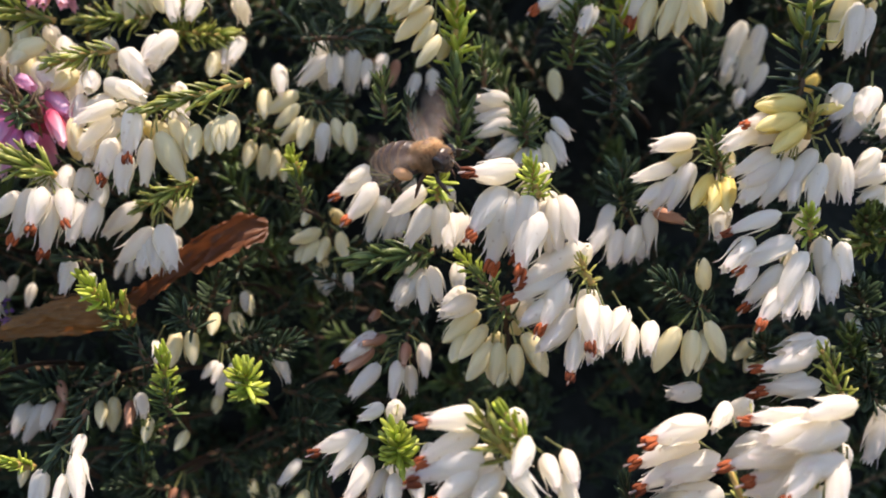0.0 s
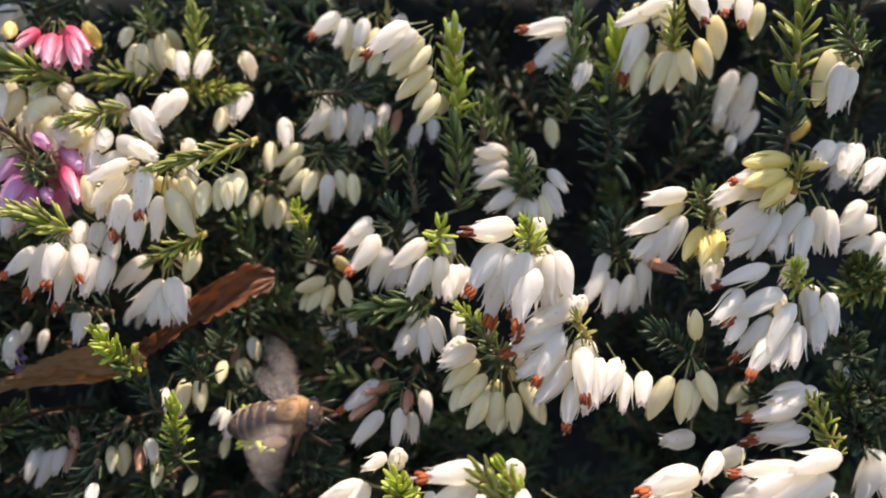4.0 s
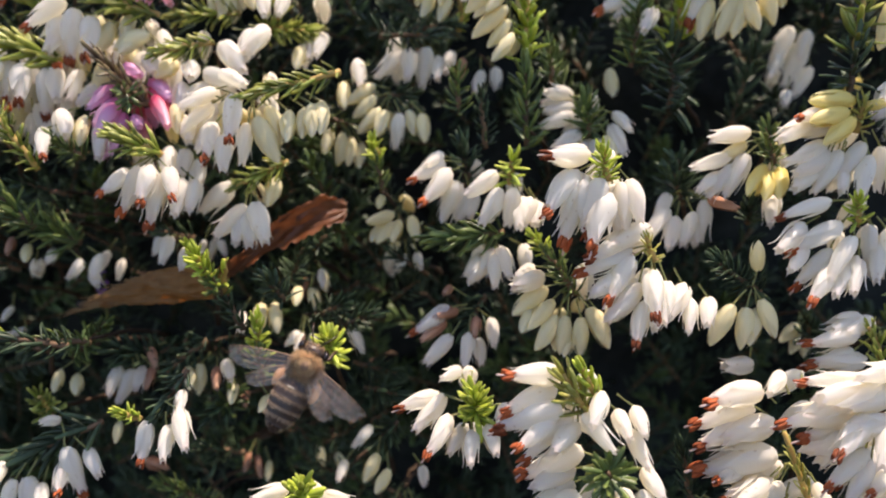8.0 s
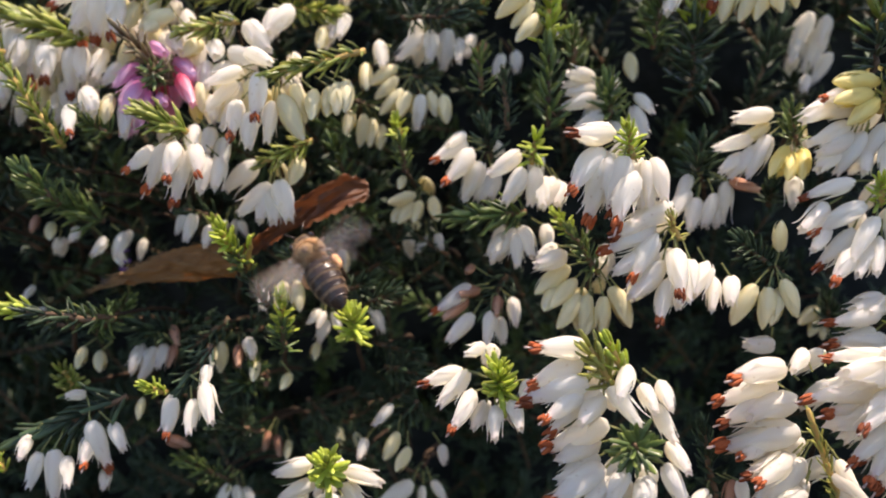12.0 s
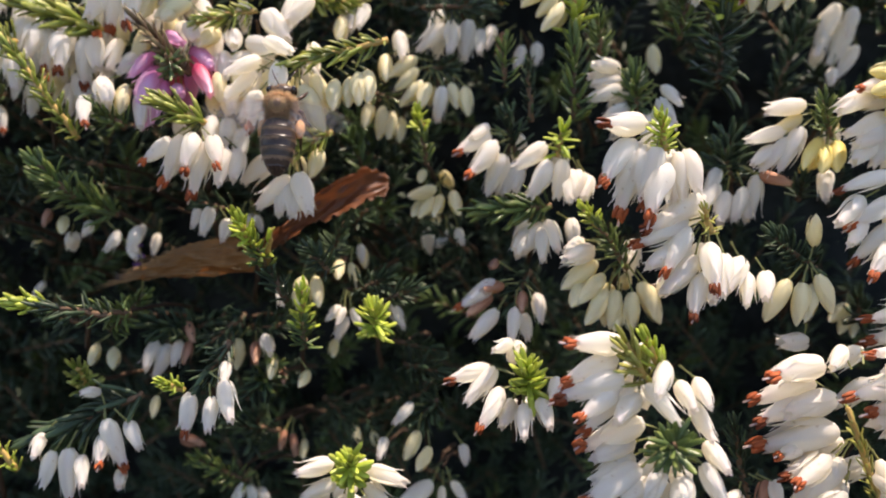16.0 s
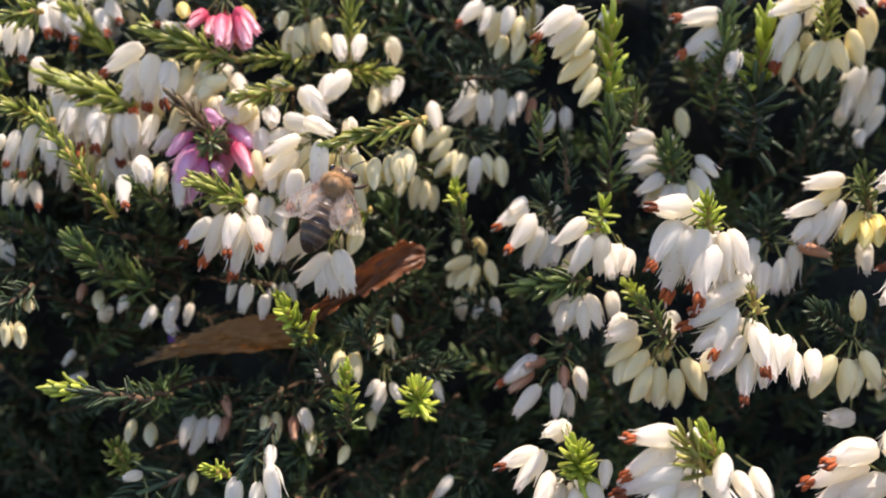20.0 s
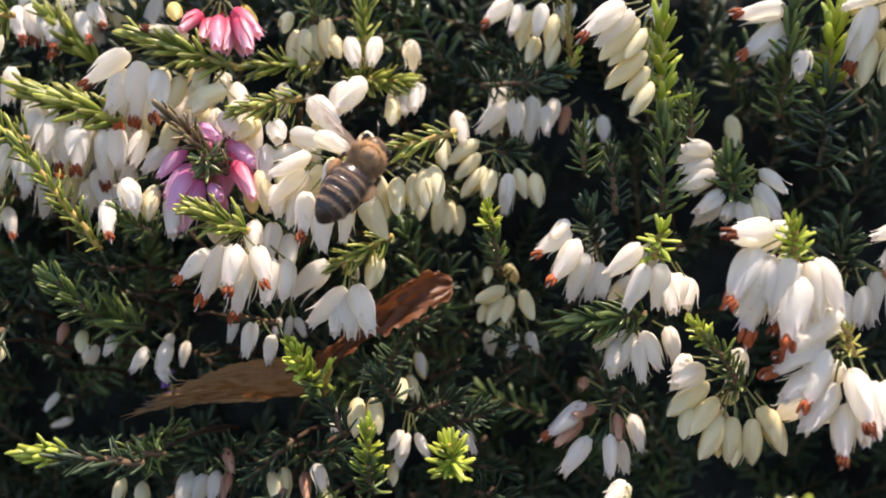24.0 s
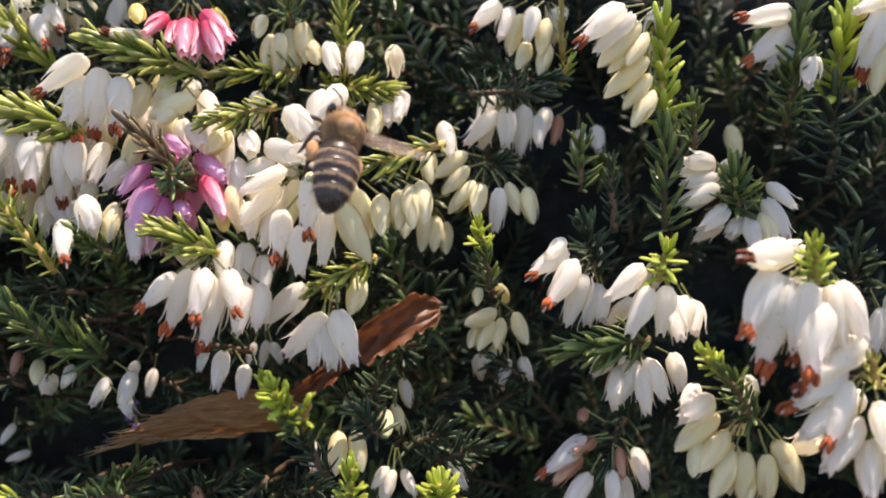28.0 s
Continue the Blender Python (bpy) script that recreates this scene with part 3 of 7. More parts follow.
root(s, -32.3, 151.0, 213.3)
s = sprig(-16.0, 123.6, 236.3, "heather shoot with shade put into its dark green needles")
shoot(s, -20.7, 125.4, 237.2, -10.9, 123.6, 237.3, 26, 2.6, 65, "dark")
root(s, -16.1, 151.1, 225.5)
s = sprig(-35.8, 104.4, 230.0, "heather sprig with closed cream flower buds and olive green needles")
bell(s, -42.0, 105.3, 229.4, -46.2, 103.8, 225.6, "w")
bell(s, -41.6, 105.7, 231.3, -45.4, 102.1, 229.4, "w")
bell(s, -41.4, 103.9, 226.9, -41.6, 98.5, 223.0, "o")
bell(s, -28.9, 104.7, 229.0, -28.9, 101.3, 225.7, "c")
bell(s, -26.6, 104.9, 229.9, -26.4, 101.0, 226.4, "c")
bell(s, -31.0, 104.0, 228.6, -30.6, 99.9, 225.4, "c")
bell(s, -34.0, 103.9, 229.4, -32.0, 102.3, 224.5, "c")
bell(s, -27.8, 104.0, 229.7, -27.3, 100.4, 226.1, "c")
bell(s, -39.7, 101.9, 225.7, -39.0, 98.2, 221.6, "w")
bell(s, -40.3, 104.4, 233.5, -36.1, 100.7, 232.8, "w")
bell(s, -36.3, 102.1, 227.3, -37.3, 100.2, 222.0, "w")
bell(s, -35.4, 102.1, 228.1, -32.0, 100.2, 222.6, "c")
bell(s, -38.3, 102.8, 230.9, -38.1, 98.5, 225.8, "o")
bell(s, -35.2, 111.2, 228.4, -37.1, 115.0, 224.4, "w")
bell(s, -40.3, 111.1, 227.5, -39.1, 114.2, 224.3, "c")
bell(s, -37.5, 108.6, 228.3, -36.6, 111.2, 224.6, "c")
bell(s, -35.7, 112.2, 232.5, -35.6, 115.8, 227.9, "w")
bell(s, -35.7, 111.0, 229.6, -36.5, 114.8, 224.4, "w")
shoot(s, -24.2, 105.4, 233.9, -37.4, 101.8, 230.8, 32, 2.6, 44, "olive")
root(s, -42.2, 130.3, 218.4)
s = sprig(-36.6, 103.9, 218.3, "heather sprig with hanging white bell flowers and olive green needles")
bell(s, -33.6, 105.4, 218.8, -34.4, 102.4, 215.5, "c", 1.2)
bell(s, -39.6, 104.4, 218.2, -44.1, 103.1, 214.2, "w", 1.2)
bell(s, -38.1, 102.7, 214.5, -38.0, 98.2, 211.2, "w", 1.2)
bell(s, -37.0, 102.2, 214.9, -36.3, 97.4, 211.4, "w", 1.2)
bell(s, -37.4, 101.8, 215.9, -41.5, 100.4, 211.4, "w", 1.2)
bell(s, -35.7, 101.4, 216.3, -34.1, 97.4, 211.7, "w", 1.2)
bell(s, -38.5, 110.6, 216.8, -37.3, 113.0, 213.1, "c")
bell(s, -37.3, 109.3, 211.9, -39.2, 112.5, 207.5, "w")
shoot(s, -31.7, 104.3, 221.6, -38.2, 101.2, 218.8, 28, 2.2, 58, "olive")
root(s, -39.4, 124.7, 204.6)
s = sprig(-49.1, 100.9, 221.9, "heather sprig, white bells with rust-brown anthers and olive green needles")
bell(s, -44.0, 101.4, 219.4, -43.9, 96.9, 216.2, "w", 1.1)
bell(s, -45.5, 100.9, 219.6, -45.8, 96.3, 215.9, "w", 1.1)
bell(s, -52.9, 100.6, 220.8, -55.4, 96.6, 218.6, "o", 1.1)
bell(s, -51.1, 100.4, 221.4, -53.7, 98.4, 215.4, "o", 1.1)
bell(s, -47.0, 99.9, 221.3, -45.2, 95.0, 218.6, "o", 1.1)
bell(s, -47.8, 99.2, 220.8, -49.5, 97.0, 214.1, "o", 1.1)
bell(s, -49.2, 99.0, 221.9, -49.3, 94.6, 218.1, "o", 1.1)
bell(s, -52.9, 106.8, 217.3, -54.7, 110.2, 213.1, "w")
bell(s, -49.8, 105.8, 219.4, -50.5, 110.0, 214.6, "w")
bell(s, -50.3, 105.9, 219.4, -51.8, 109.6, 214.4, "w")
shoot(s, -48.0, 100.6, 223.2, -53.6, 99.2, 226.0, 27, 2.9, 42, "olive")
root(s, -54.4, 120.2, 208.1)
s = sprig(-54.3, 110.2, 229.7, "heather sprig with pink bells and purplish needles")
bell(s, -53.0, 112.1, 231.4, -48.5, 108.2, 229.3, "p")
bell(s, -56.5, 112.2, 233.3, -52.9, 108.6, 232.7, "p")
bell(s, -57.9, 111.1, 230.7, -60.8, 107.8, 228.0, "p")
bell(s, -57.4, 110.2, 229.0, -59.5, 106.4, 225.7, "p")
bell(s, -52.2, 110.5, 230.6, -48.6, 108.3, 225.8, "r")
bell(s, -58.1, 108.9, 227.2, -59.0, 106.9, 220.8, "p")
bell(s, -54.4, 108.4, 226.6, -52.3, 104.5, 226.0, "p")
bell(s, -56.8, 108.7, 228.7, -58.4, 104.6, 224.6, "p")
bell(s, -55.7, 108.0, 227.5, -57.6, 106.1, 221.6, "p")
bell(s, -51.0, 108.4, 229.5, -48.3, 104.0, 226.2, "r")
bell(s, -57.0, 116.7, 230.3, -56.1, 120.1, 225.8, "p")
bell(s, -54.6, 115.7, 227.6, -55.7, 119.3, 223.2, "p")
bell(s, -55.4, 113.7, 225.1, -55.8, 117.2, 220.6, "p")
bell(s, -57.4, 117.1, 227.4, -57.9, 121.1, 223.3, "r")
shoot(s, -51.6, 107.2, 228.3, -58.8, 107.5, 236.1, 30, 2.6, 50, "purple")
shoot(s, -54.6, 109.1, 228.5, -53.3, 102.8, 231.6, 16, 1.9, 72, "green")
root(s, -62.9, 135.0, 217.9)
s = sprig(-57.2, 116.4, 240.4, "heather sprig with closed cream flower buds and olive green needles")
bell(s, -56.6, 117.7, 240.3, -56.9, 114.3, 237.2, "c", 1.1)
bell(s, -59.6, 116.8, 239.0, -60.8, 113.4, 235.3, "c", 1.1)
bell(s, -58.8, 118.0, 244.0, -62.8, 114.5, 245.3, "o", 1.1)
bell(s, -66.3, 116.2, 239.9, -67.4, 111.5, 235.7, "w", 1.1)
bell(s, -55.7, 115.1, 237.1, -56.6, 111.2, 235.5, "c", 1.1)
bell(s, -61.7, 115.5, 239.8, -61.3, 110.4, 234.7, "o", 1.1)
bell(s, -53.3, 114.6, 237.9, -58.3, 113.8, 235.5, "c", 1.1)
bell(s, -65.6, 115.4, 242.4, -70.4, 112.6, 238.6, "o", 1.1)
bell(s, -63.8, 114.7, 241.2, -64.6, 112.4, 234.1, "o", 1.1)
bell(s, -59.1, 120.9, 239.7, -60.2, 123.9, 236.5, "c")
bell(s, -55.4, 121.1, 239.2, -57.0, 124.9, 235.1, "w")
bell(s, -60.5, 120.1, 237.0, -59.3, 122.5, 233.3, "c")
shoot(s, -52.2, 115.8, 240.3, -64.2, 114.7, 244.4, 36, 3.3, 42, "olive")
root(s, -64.7, 141.8, 229.9)
s = sprig(-43.8, 113.7, 235.6, "heather sprig with hanging white bell flowers and olive green needles")
bell(s, -49.5, 114.3, 233.8, -51.4, 110.3, 232.0, "c", 1.2)
bell(s, -53.6, 114.0, 234.5, -51.4, 109.5, 232.8, "w", 1.2)
bell(s, -36.1, 115.2, 238.8, -38.4, 110.3, 235.7, "w", 1.2)
bell(s, -38.3, 114.6, 238.5, -39.4, 110.5, 235.0, "w", 1.2)
bell(s, -46.9, 112.5, 233.7, -45.4, 107.9, 232.4, "w", 1.2)
bell(s, -41.9, 113.1, 236.8, -38.6, 109.0, 233.1, "w", 1.2)
bell(s, -44.7, 111.3, 232.5, -39.2, 107.8, 232.4, "w", 1.2)
bell(s, -43.3, 110.3, 230.9, -48.6, 109.4, 228.2, "w", 1.2)
bell(s, -42.6, 120.4, 232.6, -44.1, 123.0, 229.1, "c")
bell(s, -47.4, 121.6, 237.5, -48.6, 124.8, 232.9, "w")
bell(s, -44.7, 118.9, 230.9, -43.5, 122.3, 226.4, "w")
shoot(s, -43.3, 113.4, 237.0, -51.6, 110.7, 235.5, 26, 2.5, 48, "olive")
root(s, -48.5, 136.0, 226.2)
s = sprig(-71.2, 117.4, 233.3, "heather sprig with hanging white bell flowers and olive green needles")
bell(s, -69.2, 116.0, 224.8, -68.0, 111.3, 222.2, "w", 1.1)
bell(s, -67.3, 116.4, 227.0, -67.3, 112.1, 224.2, "w", 1.1)
bell(s, -71.5, 116.0, 227.0, -69.2, 111.9, 222.8, "w", 1.1)
bell(s, -78.9, 118.0, 234.7, -78.9, 112.7, 231.4, "w", 1.1)
bell(s, -65.3, 117.1, 231.9, -65.7, 112.6, 228.3, "w", 1.1)
bell(s, -62.1, 116.3, 230.3, -64.0, 111.6, 227.8, "w", 1.1)
bell(s, -75.6, 116.7, 233.3, -75.2, 112.9, 228.0, "o", 1.1)
bell(s, -68.5, 116.2, 232.4, -66.7, 111.5, 228.3, "w", 1.1)
bell(s, -76.9, 116.2, 233.9, -76.8, 111.4, 230.0, "w", 1.1)
bell(s, -69.5, 115.5, 232.3, -69.6, 113.0, 225.6, "o", 1.1)
bell(s, -73.1, 115.4, 232.9, -72.0, 110.4, 228.2, "o", 1.1)
bell(s, -75.1, 120.9, 223.4, -73.3, 124.0, 218.8, "w")
bell(s, -71.4, 124.5, 233.5, -69.6, 128.0, 229.2, "w")
bell(s, -72.2, 123.9, 231.9, -73.8, 127.6, 226.8, "w")
bell(s, -74.7, 123.1, 230.8, -75.7, 126.8, 225.6, "w")
shoot(s, -67.3, 116.7, 233.3, -79.8, 115.8, 237.8, 44, 3.7, 40, "olive")
root(s, -79.7, 140.5, 223.7)
s = sprig(-71.1, 105.6, 225.9, "olive green needled heather shoot in sunlight")
shoot(s, -67.8, 105.2, 219.5, -78.0, 107.3, 233.5, 44, 2.4, 50, "olive")
shoot(s, -68.4, 102.7, 211.6, -73.1, 102.2, 217.0, 24, 2.8, 50, "green")
root(s, -82.7, 127.9, 212.0)
s = sprig(-54.4, 119.8, 248.0, "heather sprig with rose pink bells")
bell(s, -56.5, 120.4, 246.0, -56.1, 115.7, 243.7, "r")
bell(s, -57.4, 120.1, 246.9, -58.8, 115.8, 245.0, "r")
bell(s, -53.7, 119.4, 246.0, -53.1, 114.7, 242.4, "r")
bell(s, -52.6, 119.2, 247.1, -48.9, 115.4, 244.3, "r")
bell(s, -54.6, 118.4, 246.4, -53.8, 113.4, 242.8, "r")
bell(s, -51.9, 118.0, 246.4, -49.7, 113.3, 242.6, "r")
bell(s, -60.1, 117.8, 248.1, -58.6, 114.0, 246.4, "y")
bell(s, -55.4, 124.7, 245.6, -54.1, 127.9, 241.0, "r")
bell(s, -56.4, 125.6, 246.7, -56.0, 129.1, 242.3, "r")
bell(s, -53.4, 127.0, 247.6, -53.2, 130.2, 243.6, "y")
root(s, -60.0, 144.6, 241.1)
s = sprig(-44.4, 128.5, 246.2, "heather sprig with closed cream flower buds and green needles")
bell(s, -47.7, 129.8, 246.4, -47.9, 125.8, 244.3, "c")
bell(s, -41.8, 128.3, 243.5, -40.0, 124.2, 241.0, "c")
bell(s, -44.0, 128.1, 245.0, -44.0, 126.2, 238.7, "c")
bell(s, -46.4, 127.3, 244.3, -47.0, 124.5, 240.3, "c")
bell(s, -42.5, 127.2, 246.0, -41.8, 125.7, 240.9, "c")
bell(s, -44.8, 126.1, 244.5, -45.6, 124.4, 239.3, "c")
bell(s, -44.3, 136.2, 245.9, -43.0, 138.7, 242.3, "c")
bell(s, -44.8, 133.3, 243.7, -45.8, 136.2, 240.4, "c")
shoot(s, -43.9, 127.5, 245.4, -43.9, 126.6, 249.0, 16, 2.3, 60, "green")
shoot(s, -36.7, 125.7, 239.2, -37.1, 126.8, 249.3, 26, 2.7, 45, "olive")
shoot(s, -39.7, 125.3, 238.1, -30.5, 123.2, 237.6, 40, 2.7, 60, "olive")
shoot(s, -42.8, 125.9, 240.0, -52.1, 123.5, 239.8, 30, 2.7, 55, "olive")
root(s, -47.5, 155.0, 239.5)
s = sprig(-79.7, 130.6, 247.6, "heather sprig, white bells with rust-brown anthers and olive green needles")
bell(s, -87.3, 131.6, 247.2, -84.3, 126.1, 243.2, "o")
bell(s, -85.2, 131.1, 247.6, -83.1, 126.8, 242.9, "o")
bell(s, -75.8, 130.7, 247.6, -72.9, 125.9, 245.1, "o")
bell(s, -82.4, 129.7, 246.9, -79.6, 124.5, 242.5, "o")
bell(s, -77.5, 129.1, 246.5, -74.2, 124.4, 243.4, "o")
bell(s, -79.4, 128.3, 246.2, -79.9, 124.7, 241.4, "o")
bell(s, -79.0, 136.0, 246.8, -79.7, 140.1, 241.9, "w")
bell(s, -80.4, 135.0, 246.5, -81.2, 138.9, 241.4, "w")
shoot(s, -74.8, 127.5, 239.7, -81.0, 127.4, 246.6, 30, 3.5, 38, "olive")
root(s, -91.0, 152.2, 240.0)
s = sprig(-10.4, 134.5, 247.3, "heather sprig with closed cream flower buds and fresh light green tip")
bell(s, -16.5, 135.8, 247.9, -20.2, 130.5, 245.1, "o")
bell(s, -15.0, 135.1, 247.3, -16.6, 130.7, 243.8, "w")
bell(s, -12.8, 133.2, 242.8, -14.1, 129.2, 239.9, "c")
bell(s, -13.5, 133.9, 246.6, -15.3, 132.2, 241.5, "c")
bell(s, -9.7, 132.2, 242.8, -11.5, 129.4, 239.1, "c")
bell(s, -10.2, 132.7, 246.0, -11.2, 129.7, 241.6, "c")
bell(s, -12.0, 132.6, 247.4, -13.4, 128.6, 243.6, "w")
bell(s, -6.6, 142.2, 247.5, -8.4, 146.5, 243.1, "w")
bell(s, -8.5, 141.3, 246.1, -7.6, 143.9, 242.5, "c")
bell(s, -8.9, 141.1, 246.9, -7.5, 144.4, 242.4, "w")
shoot(s, -8.3, 130.7, 237.4, -7.2, 129.7, 241.1, 16, 1.7, 55, "fresh")
shoot(s, -8.0, 131.7, 240.6, -8.6, 132.6, 250.3, 16, 1.6, 40, "gold")
shoot(s, -14.2, 134.1, 238.0, -19.9, 132.9, 241.3, 26, 2.5, 65, "dark")
root(s, -5.7, 160.4, 239.3)
s = sprig(-1.1, 112.5, 246.4, "heather sprig with closed cream flower buds")
bell(s, -0.5, 111.4, 238.8, -3.2, 108.4, 235.4, "c", 0.87)
bell(s, -1.0, 111.6, 240.7, -3.9, 110.4, 237.1, "c", 0.87)
bell(s, -1.5, 111.7, 242.6, -6.0, 110.3, 238.4, "c", 0.87)
bell(s, -1.8, 112.0, 245.1, -4.1, 108.6, 242.1, "c", 0.87)
bell(s, -2.1, 111.4, 244.5, -5.9, 110.2, 241.1, "c", 0.87)
bell(s, -2.6, 111.5, 246.4, -6.9, 110.0, 241.7, "c", 0.87)
bell(s, -4.5, 111.5, 248.0, -9.6, 107.1, 244.6, "o", 0.87)
bell(s, -3.3, 110.9, 247.2, -7.6, 109.6, 243.3, "w", 0.87)
bell(s, 0.4, 116.6, 238.0, -0.6, 119.7, 234.7, "c")
bell(s, 0.5, 117.1, 244.7, 2.0, 119.6, 241.1, "c")
bell(s, 1.7, 119.9, 247.6, 2.2, 124.1, 242.6, "w")
root(s, 4.3, 137.1, 239.5)
s = sprig(-14.5, 128.7, 235.9, "heather sprig with hanging white bell flowers and dark green needles")
bell(s, -11.4, 129.2, 233.5, -11.4, 125.1, 230.2, "w")
bell(s, -17.8, 129.3, 236.6, -19.4, 125.9, 232.8, "w")
bell(s, -13.4, 128.2, 235.2, -13.8, 126.2, 228.9, "w")
bell(s, -17.3, 127.1, 234.5, -21.1, 124.2, 230.6, "w")
bell(s, -15.7, 126.5, 235.0, -16.2, 122.6, 230.6, "w")
shoot(s, -16.7, 131.8, 237.5, -9.0, 130.1, 238.4, 40, 2.6, 70, "dark")
root(s, -13.0, 154.4, 226.9)
s = sprig(1.8, 111.2, 225.3, "bright green needled heather shoot growing upright")
# fresh above, green below: light on the top put into needle colour
shoot(s, 2.1, 115.6, 234.2, 1.5, 117.4, 246.9, 28, 3.5, 56, "fresh")
shoot(s, 2.4, 111.8, 222.3, 1.6, 113.6, 234.5, 24, 3.4, 56, "green")
shoot(s, 5.8, 114.9, 231.9, 4.9, 114.4, 237.1, 18, 2.3, 56, "green")
shoot(s, -7.7, 113.1, 227.0, -8.2, 113.1, 233.6, 18, 2.3, 56, "green")
shoot(s, -3.7, 111.7, 222.3, -4.8, 112.4, 231.3, 22, 1.8, 50, "dark")
root(s, 9.0, 132.9, 214.9)
s = sprig(19.2, 123.3, 246.7, "heather sprig with hanging white bell flowers and green needles")
bell(s, 20.0, 124.4, 246.0, 17.8, 119.9, 241.4, "w")
bell(s, 19.5, 122.9, 244.0, 15.1, 119.0, 240.9, "w")
bell(s, 18.5, 122.6, 245.5, 12.5, 118.7, 241.6, "o")
bell(s, 18.2, 122.3, 247.1, 11.4, 119.2, 246.7, "o")
bell(s, 20.6, 120.0, 242.0, 18.6, 115.2, 238.9, "w")
shoot(s, 17.9, 118.5, 233.8, 19.4, 121.2, 248.8, 44, 3.1, 56, "green")
root(s, 27.7, 145.0, 238.2)
s = sprig(23.9, 118.4, 230.2, "bright green needled heather shoot growing upright")
# lit upper half and shaded lower half drawn as two needle colours
shoot(s, 25.0, 121.9, 236.6, 25.6, 122.9, 246.4, 26, 4.2, 56, "fresh")
shoot(s, 24.3, 118.8, 226.5, 24.1, 120.0, 237.2, 24, 4.2, 75, "dark")
root(s, 34.6, 138.9, 221.1)
s = sprig(32.1, 118.8, 247.2, "heather sprig with closed cream flower buds and olive green needles")
bell(s, 31.6, 121.2, 250.5, 27.4, 117.3, 249.2, "w")
bell(s, 29.1, 120.4, 249.2, 24.4, 118.1, 247.2, "w")
bell(s, 38.3, 120.0, 248.4, 38.8, 118.1, 242.7, "c")
bell(s, 28.2, 118.1, 243.8, 26.8, 116.1, 238.0, "c")
bell(s, 28.1, 119.0, 247.4, 25.3, 116.6, 240.2, "o")
bell(s, 32.8, 117.7, 244.1, 31.4, 115.8, 238.5, "c")
bell(s, 35.9, 117.9, 245.4, 37.3, 116.2, 240.3, "c")
bell(s, 31.5, 117.1, 243.8, 29.2, 115.2, 238.3, "c")
bell(s, 33.2, 117.0, 244.3, 34.8, 114.9, 239.7, "c")
bell(s, 35.3, 119.2, 251.7, 35.2, 113.6, 248.0, "o")
bell(s, 39.6, 119.0, 251.7, 37.8, 113.8, 249.1, "o")
bell(s, 41.9, 118.5, 250.9, 40.1, 113.2, 247.7, "o")
bell(s, 43.7, 118.0, 250.2, 42.9, 116.4, 245.6, "c")
bell(s, 33.7, 125.1, 250.0, 33.8, 128.8, 245.6, "w")
bell(s, 34.8, 122.9, 242.9, 35.9, 125.3, 239.2, "c")
bell(s, 32.6, 125.5, 244.5, 34.1, 128.1, 241.1, "c")
bell(s, 32.3, 126.7, 251.2, 32.9, 131.3, 246.7, "w")
bell(s, 28.6, 125.3, 249.7, 29.8, 128.1, 246.2, "c")
shoot(s, 32.0, 116.9, 243.8, 31.8, 116.6, 249.2, 24, 2.2, 60, "olive")
root(s, 39.2, 142.7, 240.6)
s = sprig(49.9, 143.4, 237.5, "heather sprig with hanging white bell flowers and dark green needles")
bell(s, 54.2, 142.6, 231.2, 51.2, 140.9, 226.1, "w")
bell(s, 52.5, 143.5, 235.5, 49.3, 141.0, 227.9, "w")
bell(s, 48.4, 142.6, 234.2, 46.1, 139.0, 229.8, "w")
bell(s, 52.9, 143.2, 237.5, 51.0, 140.2, 232.5, "w")
bell(s, 49.8, 142.8, 238.0, 47.2, 140.5, 231.1, "w")
bell(s, 49.3, 138.7, 227.5, 47.3, 134.6, 225.5, "w")
bell(s, 17.9, 139.0, 230.6, 18.5, 135.1, 226.7, "c")
bell(s, 49.7, 147.3, 230.1, 50.4, 150.9, 225.6, "w")
bell(s, 51.2, 150.8, 236.2, 53.0, 153.9, 231.6, "w")
bell(s, 65.6, 147.2, 228.5, 63.9, 150.2, 224.6, "y")
shoot(s, 40.7, 140.6, 221.2, 46.1, 144.9, 240.2, 40, 3.5, 50, "dark")
shoot(s, 11.2, 138.3, 225.0, 7.8, 139.2, 234.0, 24, 2.9, 40, "green")
root(s, 55.1, 164.0, 227.8)
s = sprig(42.9, 100.7, 234.9, "olive green needled heather shoot in sunlight")
# olive top over dark foot: the shadow's edge painted as a colour change
shoot(s, 43.7, 103.3, 238.0, 45.1, 106.1, 252.3, 24, 3.6, 66, "olive")
shoot(s, 43.2, 101.3, 231.9, 42.9, 101.4, 238.7, 16, 3.2, 75, "dark")
root(s, 52.4, 125.7, 221.5)
s = sprig(51.0, 105.6, 244.7, "heather sprig with hanging white bell flowers and green needles")
bell(s, 50.0, 106.9, 244.8, 47.4, 104.7, 238.2, "c")
bell(s, 51.7, 105.5, 242.6, 49.3, 102.1, 238.0, "w")
bell(s, 50.5, 105.1, 243.3, 47.9, 101.4, 237.7, "w")
bell(s, 48.6, 101.2, 233.7, 45.1, 96.8, 232.5, "w")
bell(s, 51.5, 100.5, 233.3, 47.7, 95.5, 231.4, "w")
bell(s, 54.3, 99.4, 231.9, 50.2, 94.5, 229.9, "w")
bell(s, 54.6, 111.2, 244.1, 55.6, 114.4, 240.8, "c")
bell(s, 55.0, 107.5, 232.1, 56.1, 111.1, 227.6, "w")
shoot(s, 52.5, 104.6, 243.8, 49.1, 104.1, 248.7, 28, 2.4, 60, "green")
